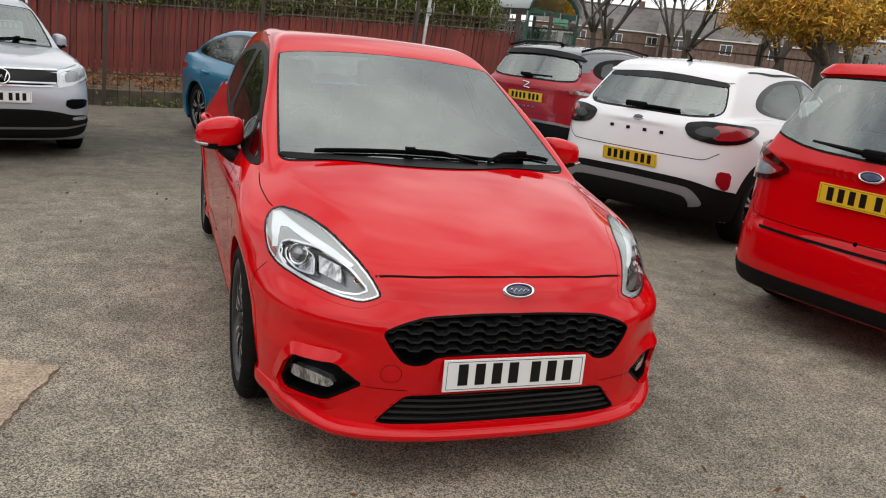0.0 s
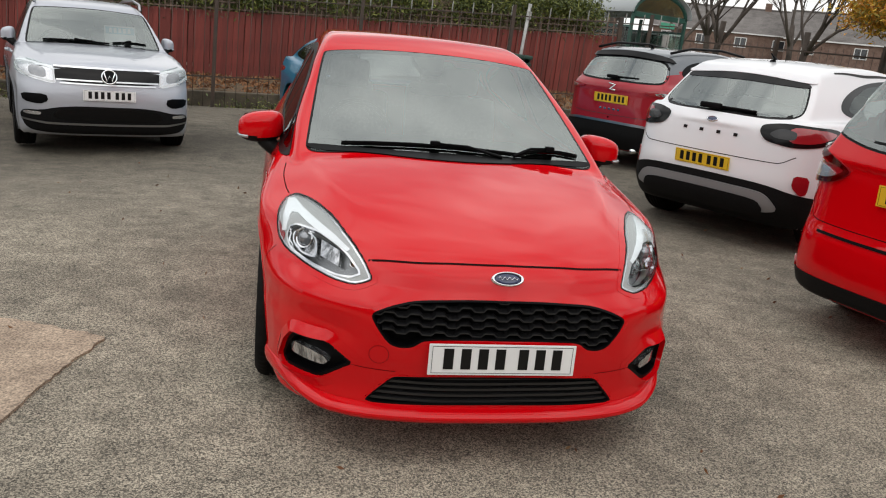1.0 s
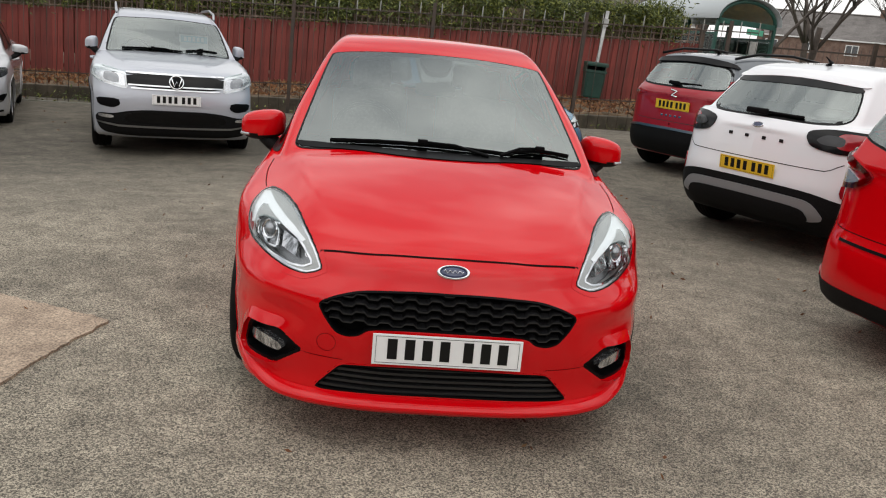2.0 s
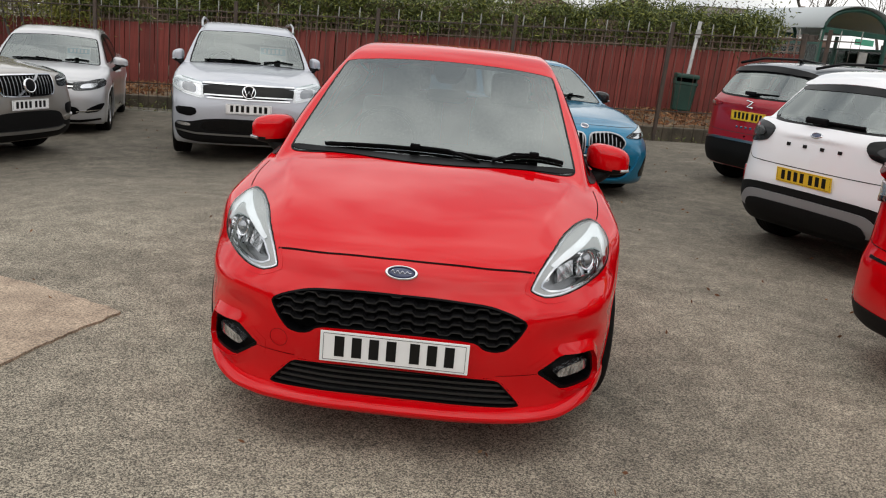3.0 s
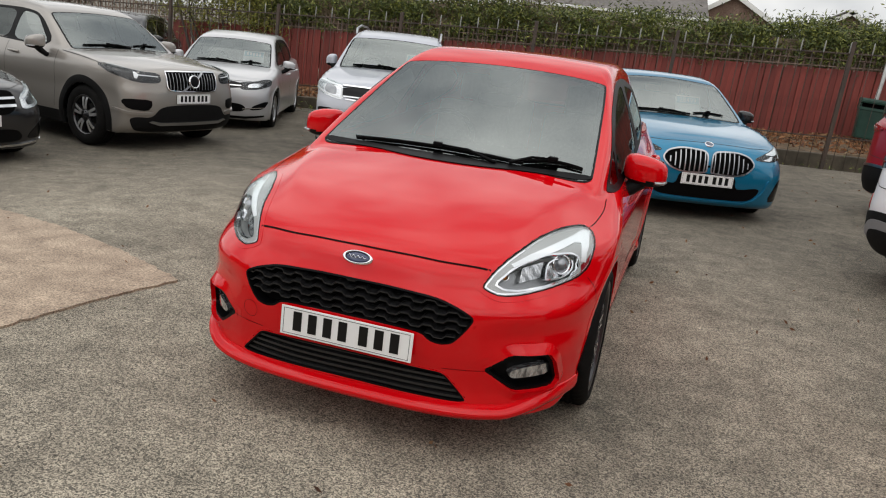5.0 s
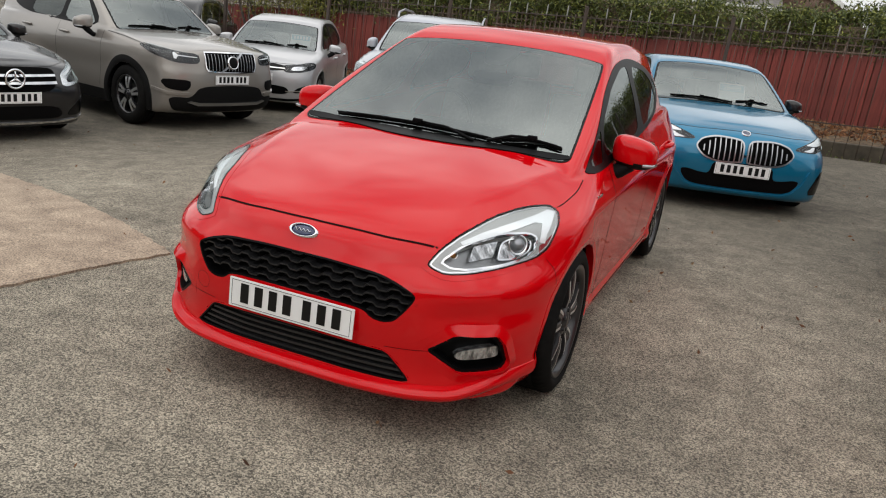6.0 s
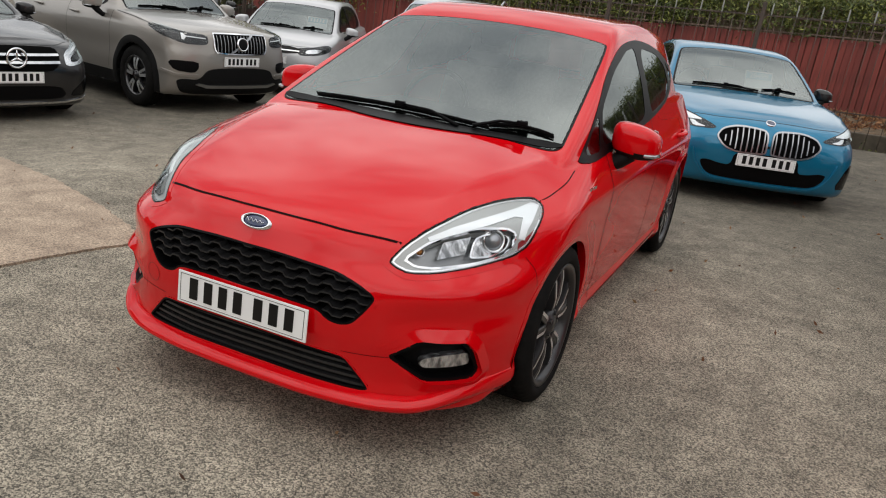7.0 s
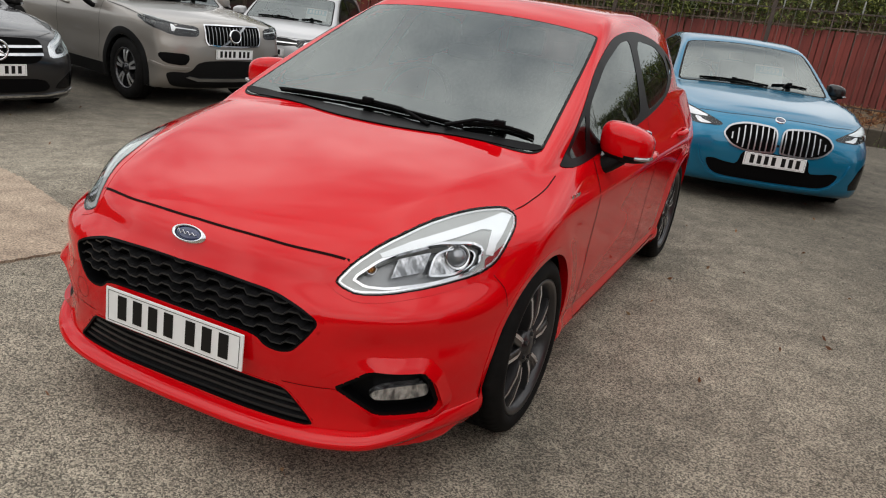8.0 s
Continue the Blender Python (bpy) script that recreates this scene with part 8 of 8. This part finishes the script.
# post with a litter bin
post = tagged(new("sign_post"), "leaning pale galvanised steel post", "post")
part("pole", tube([(0, 0, -0.2), (0, 0, 2.1)], 0.038, 12), GALV, post)
part("bracket", box(0, -0.045, 1.86, 0.11, 0.02, 0.16, 0.004), GALV, post, "pale fixing plate")
post.matrix_world = pose(5.33, 16.75, 0.15, 0, 4.2, 0)
litter = tagged(new("litter_bin"), "dark green plastic litter bin fixed to the post", "litter bin")
bb = bmesh.new()
rows = []
for z, w, d in ((0.0, 0.36, 0.26), (0.03, 0.38, 0.28), (0.52, 0.44, 0.33), (0.53, 0.47, 0.36), (0.58, 0.47, 0.36)):
    rows.append([bb.verts.new((w / 2 * sx * q, d / 2 * sy * p, z)) for sx, sy, q, p in ((-1, -1, 0.8, 1), (1, -1, 0.8, 1), (1, -1, 1, 0.7), (1, 1, 1, 0.7), (1, 1, 0.8, 1), (-1, 1, 0.8, 1), (-1, 1, 1, 0.7), (-1, -1, 1, 0.7))])
for a, b in zip(rows, rows[1:]):
    for i in range(8):
        bb.faces.new((a[i], a[(i + 1) % 8], b[(i + 1) % 8], b[i]))
bb.faces.new(rows[0][::-1])
bmesh.ops.recalc_face_normals(bb, faces=bb.faces[:])
part("bin_body", bb, BIN_GREEN, litter)
part("hood", box(0, 0.0, 0.70, 0.47, 0.36, 0.09, 0.03), BIN_GREEN, litter, "dark green hood")
for sx in (-1, 1):
    part("hood_support", box(sx * 0.21, 0.05, 0.62, 0.035, 0.22, 0.14, 0.005), BIN_GREEN, litter)
part("back_panel", box(0, 0.16, 0.62, 0.42, 0.02, 0.14, 0.003), SATIN_BLACK, litter)
litter.matrix_world = pose(5.30, 16.52, 0.44, 0, 2.5, 0)

# ---- bus shelter, trees and houses beyond the fence ----


def bus_shelter(m):
    root = tagged(new("bus_shelter"), "green steel bus shelter with arched roof and glass sides", "bus shelter")
    W, D, H = 1.75, 3.2, 2.15
    for x in (-W / 2, W / 2):
        for y in (0, D / 2, D):
            part("post", box(x, y, H / 2, 0.07, 0.07, H, 0.008), SHELTER_GREEN, root)
        for z in (0.45, 1.85):
            part("side_rail", box(x, D / 2, z, 0.04, D - 0.07, 0.05, 0.005), SHELTER_GREEN, root)
        for k in range(2):
            part("glass_panel", box(x, D * (0.25 + 0.5 * k), 1.15, 0.01, D / 2 - 0.09, 1.36), SHELTER_GLASS, root)
    for y in (0, D):
        arc = [(-(W / 2) * math.cos(a), y, H + 0.5 * math.sin(a)) for a in np.linspace(0, math.pi, 17)]
        part("roof_hoop", tube(arc, 0.045, 8), SHELTER_GREEN, root)
        part("cross_rail", box(0, y, H, W, 0.06, 0.12, 0.006), SHELTER_GREEN, root)
        tv = [(x, y, z) for x, _, z in arc] + [(0, y, H)]
        part("tympanum", mesh_of("tympanum", tv, [[i, i + 1, 17] for i in range(16)], False), SHELTER_GLASS, root)
    gv = [(-(W / 2 + 0.1) * math.cos(a), y, H + 0.54 * math.sin(a) + 0.03 + dz) for dz in (0, 0.02) for y in (-0.12, D + 0.12) for a in np.linspace(0, math.pi, 17)]
    gf = [[i, i + 1, 17 + i + 1, 17 + i] for i in range(16)] + [[34 + i, 51 + i, 51 + i + 1, 34 + i + 1] for i in range(16)]
    gf += [[i, 34 + i, 34 + i + 1, i + 1] for i in range(16)] + [[17 + i, 17 + i + 1, 51 + i + 1, 51 + i] for i in range(16)]
    part("roof", mesh_of("roof", gv, gf), FROST, root, "pale translucent barrel roof")
    part("back_glass", box(0, D, 1.15, W - 0.1, 0.01, 1.36), SHELTER_GLASS, root)
    part("sign", box(0.25, -0.045, 1.98, 0.5, 0.02, 0.13, 0.004), SIGN_GREEN, root, "green route sign")
    part("timetable", box(0.42, 0.1, 1.5, 0.22, 0.03, 0.55, 0.006), GALV, root)
    part("bench", box(0, D - 0.4, 0.5, W - 0.2, 0.25, 0.05, 0.01), SHELTER_GREEN, root)
    root.matrix_world = m
    return root


FROST = material("pale_polycarbonate", (0.4, 0.43, 0.44), 0.5)
SIGN_GREEN = material("sign_green", (0.1, 0.42, 0.28), 0.4)
bus_shelter(pose(9.35, 18.6, 0.2, 0, 1.4, 18))


def tree(name, label, m, height, trunk, seed, spread=0.5, levels=4, leaf=None, n=0, size=0.06, first=0.3, droop=0.0, kids=(3, 4), clump=0.36):
    """A tapered trunk that forks into limbs and twigs, with leaves in clumps at their ends."""
    rs = random.Random(seed)
    root = tagged(new(name), label, "tree")
    vs, fs, ends = [], [], []

    def limb(p, d, length, r, level):
        pts, rr = [p], [r]
        steps = 4 if level < 2 else 3
        for k in range(steps):
            d = (d + Vector((rs.uniform(-1, 1), rs.uniform(-1, 1), rs.uniform(-0.5, 0.8) - droop * level * 0.3)) * 0.16).normalized()
            p = p + d * length / steps
            pts.append(p)
            rr.append(r * (1 - 0.45 * (k + 1) / steps))
        bm = tube([tuple(q) for q in pts], rr, 8 if level == 0 else (6 if level == 1 else 4))
        base = len(vs)
        bm.verts.index_update()
        vs.extend(tuple(v.co) for v in bm.verts)
        fs.extend([base + v.index for v in q.verts] for q in bm.faces)
        bm.free()
        if level >= levels:
            ends.append(p)
            return
        for k in range(rs.randint(*kids)):
            t = rs.uniform(0.55 if level else 0.75, 1.0)
            q = pts[min(int(t * steps) + 0, steps)]
            ang = rs.uniform(0, 2 * math.pi)
            out = Vector((math.cos(ang), math.sin(ang), 0))
            nd = (d * (1 - spread * 0.5) + out * spread * rs.uniform(0.7, 1.3) + Vector((0, 0, 0.15))).normalized()
            limb(q, nd, length * rs.uniform(0.55, 0.8), rr[-1] * rs.uniform(0.55, 0.8), level + 1)
            if level >= levels - 1:
                ends.append(q)

    limb(Vector((0, 0, -0.3)), Vector((0, 0, 1)), height * first, trunk, 0)
    part("trunk", mesh_of("trunk", vs, fs), BARK if leaf else TWIG, root)
    if leaf:
        e = np.array([tuple(q) for q in ends])

        def place(rng, k):
            i = rng.integers(0, len(e), k)
            return e[i] + rng.normal(size=(k, 3)) * np.array((clump, clump, clump * 0.75)) * height / 7
        part("crown", leaves(n, place, size, seed), leaf, root, "leaves in turning autumn colours")
    root.matrix_world = m
    return root


tree("autumn_tree", "broad tree with orange and yellow autumn leaves", pose(14.2, 14.2, 0.1), 8.5, 0.40, 5, 0.8, 4, LEAF_ORANGE, 80000, 0.066, 0.30, 0.40, (4, 5), 0.22)
tree("autumn_tree", "smaller tree with russet autumn leaves", pose(21.5, 15.5, 0.1), 7.5, 0.25, 8, 0.8, 4, LEAF_ORANGE, 30000, 0.06, 0.3, 0.4, (3, 4))
for k, (tx, ty, h) in enumerate(((11.3, 21.5, 7.0), (13.0, 22.5, 8.0), (14.6, 20.5, 7.5), (17.2, 24.5, 8.5), (11.6, 26, 8.5), (19.0, 21, 7), (16.2, 18.6, 7.5), (20.5, 24, 9), (15.5, 27, 9), (22.5, 21.5, 8.5))):
    tree("bare_tree", "leafless grey-brown tree with many thin twigs", pose(tx, ty, 0.1, 0, 0, 40 * k), h * 1.5, 0.15, 30 + k, 0.5, 5, None, 0, 0, 0.24, 0.0, (3, 4))
tree("leafy_tree", "far tree with thin dark leaves above the hedge", pose(6.6, 31, 0.1), 6.2, 0.14, 61, 0.6, 4, LEAF_DARK, 2600, 0.08, 0.3, 0, (3, 4))
tree("leafy_tree", "far tree with thin dark leaves above the hedge", pose(9.4, 33, 0.1), 6.6, 0.15, 62, 0.6, 4, LEAF_DARK, 2600, 0.08, 0.3, 0, (3, 4))
tree("leafy_tree", "dark tree behind the parked cars", pose(-9.5, 20, 0.1), 6.5, 0.16, 63, 0.6, 4, LEAF_DARK, 6000, 0.08, 0.25, 0, (3, 4))


def house(m, w, d, eaves, ridge, wall, seed=0, gable_front=False, windows=((-0.25, 0.3), (0.25, 0.3), (-0.25, 0.75), (0.25, 0.75)), label="brick house with a pitched tiled roof"):
    """A pitched-roof house facing -y; windows as fractions across the front and up the wall."""
    root = tagged(new("house"), label, "house")
    bm = bmesh.new()
    if gable_front:
        prof = [(-w / 2, 0), (w / 2, 0), (w / 2, eaves), (0, ridge), (-w / 2, eaves)]
        a = [bm.verts.new((x, 0, z)) for x, z in prof]
        b = [bm.verts.new((x, d, z)) for x, z in prof]
    else:
        prof = [(0, 0), (d, 0), (d, eaves), (d / 2, ridge), (0, eaves)]
        a = [bm.verts.new((-w / 2, y, z)) for y, z in prof]
        b = [bm.verts.new((w / 2, y, z)) for y, z in prof]
    bm.faces.new(a)
    bm.faces.new(b[::-1])
    for i in range(5):
        bm.faces.new((a[i], b[i], b[(i + 1) % 5], a[(i + 1) % 5]))
    bmesh.ops.recalc_face_normals(bm, faces=bm.faces[:])
    part("wall", bm, wall, root)
    run, rise = (w / 2, ridge - eaves) if gable_front else (d / 2, ridge - eaves)
    sl, an = math.hypot(run, rise) + 0.4, math.atan2(rise, run)
    for s in (-1, 1):
        if gable_front:
            rm = Matrix.Translation((s * run / 2, d / 2, (eaves + ridge) / 2 + 0.08)) @ Matrix.Rotation(s * an, 4, "Y")
            part("roof", box(0, 0, 0, sl, d + 0.6, 0.12, 0.02), ROOF_TILE, root).matrix_local = rm
            part("fascia", box(0, -d / 2 - 0.28, -0.06, sl, 0.06, 0.22, 0.01), FASCIA, root, "white verge board").matrix_local = rm
        else:
            rm = Matrix.Translation((0, d / 2 + s * run / 2, (eaves + ridge) / 2 + 0.08)) @ Matrix.Rotation(-s * an, 4, "X")
            part("roof", box(0, 0, 0, w + 0.5, sl, 0.12, 0.02), ROOF_TILE, root).matrix_local = rm
    if not gable_front:
        part("gutter", box(0, -0.18, eaves - 0.05, w + 0.5, 0.12, 0.14, 0.02), FASCIA, root, "white gutter board")
        part("chimney", box(w * 0.3, d / 2, ridge + 0.3, 0.7, 0.5, 1.2, 0.02), BRICK, root)
    for fx, fz in windows:
        win = part("window", box(fx * w, -0.02, fz * eaves, 1.35, 0.1, 1.15, 0.01), FASCIA, root, "white framed window")
        for s in (-1, 1):
            part("pane", box(fx * w + s * 0.31, -0.076, fz * eaves, 0.54, 0.01, 0.98), PANE, win)
    root.matrix_world = m
    return root


house(pose(50, 86, 0, 0, 0, -25), 16, 8, 4.8, 7.6, BRICK, windows=((-0.4, 0.3), (-0.15, 0.3), (0.12, 0.3), (0.38, 0.3), (-0.4, 0.78), (-0.15, 0.78), (0.12, 0.78), (0.38, 0.78)))
house(pose(74, 66, 0, 0, 0, -45), 20, 8, 3.0, 6.0, RENDER, windows=((-0.35, 0.5), (-0.1, 0.5), (0.15, 0.5), (0.4, 0.5)), label="long cream rendered bungalow with grey roof")
house(pose(66, 40, 0, 0, 0, -58), 14, 8, 2.7, 5.4, BRICK, windows=((-0.35, 0.5), (0.0, 0.5), (0.35, 0.5)))
house(pose(62, 74, 0, 0, 0, -38), 20, 8, 4.6, 7.6, BRICK, windows=((-0.38, 0.3), (-0.12, 0.3), (0.14, 0.3), (0.4, 0.3), (-0.38, 0.78), (-0.12, 0.78), (0.14, 0.78), (0.4, 0.78)), label="brown brick terrace with a grey tiled roof")
house(pose(30, 92, 0, 0, 0, -15), 14, 8, 4.8, 7.4, BRICK)
house(pose(3.1, 46, 0, 0, 0, 0), 5.4, 9, 3.5, 5.1, BRICK, gable_front=True, windows=((0.0, 0.3),), label="brick house with white gable boards behind the hedge")
house(pose(9.4, 50, 0, 0, 0, 0), 5.2, 9, 3.6, 5.0, BRICK, gable_front=True, windows=((0.0, 0.3),), label="brick house with white gable boards behind the hedge")
house(pose(-2.5, 40, 0, 0, 0, 8), 8.5, 8, 3.5, 5.6, RENDER, windows=((-0.25, 0.7), (0.25, 0.7)), label="pale rendered house with white gutter behind the hedge")

# railings and a low hedge beyond the car park
far_rail = tagged(new("far_railings"), "dark iron railings beyond the car park", "railings")
for k in range(90):
    u = k * 0.17
    b = new("railing_bar", pick_me)
    b.parent = far_rail
    b.matrix_local = pose(10.8 + u * 0.78, 20.2 - u * 0.62, 0.2) @ Matrix.Diagonal((1.3, 1.3, 0.9, 1))
for z in (0.45, 1.9):
    r = part("railing_rail", box(7.65, 0, 0, 15.3, 0.02, 0.04, 0.002), IRON, far_rail)
    r.matrix_local = pose(10.8, 20.2, z, 0, 0, -38.5)
for k in range(7):
    u = k * 2.5
    p = part("railing_post", box(0, 0, 1.05, 0.09, 0.09, 2.1, 0.006), IRON, far_rail)
    p.matrix_local = pose(10.8 + u * 0.78, 20.2 - u * 0.62, 0.1)
verge = sheet("verge", np.arange(9, 60, 1.0), np.arange(10, 60, 1.0), lambda x, y: np.where((x - 11.4) * 0.62 + (y - 20.6) * 0.78 > 0, 0.13 + 0 * x, -0.3), GRASS)
tagged(verge, "rough grass beyond the railings", "grass", kind="structure")
bush("shrub", "low green hedge beyond the railings", 17.5, 26, 15.0, 17.5, 0.0, 1.5, 12000, 0.07, LEAF_HEDGE, 41, 160, 0.35)


# unseen plain walls added behind the way: close the car park, darken reflections
for name, x, y, w, d in (("wall_south", 1.0, -8.5, 31.0, 0.3), ("wall_east", 16.65, -1.5, 0.3, 14.3), ("wall_west", -14.65, -2.5, 0.3, 12.3)):
    closing = part(name, box(x, y, 1.7, w, d, 3.8, 0.02), BRICK)
    tagged(closing, "plain brown brick wall added out of view to darken reflections", "wall", kind="structure")
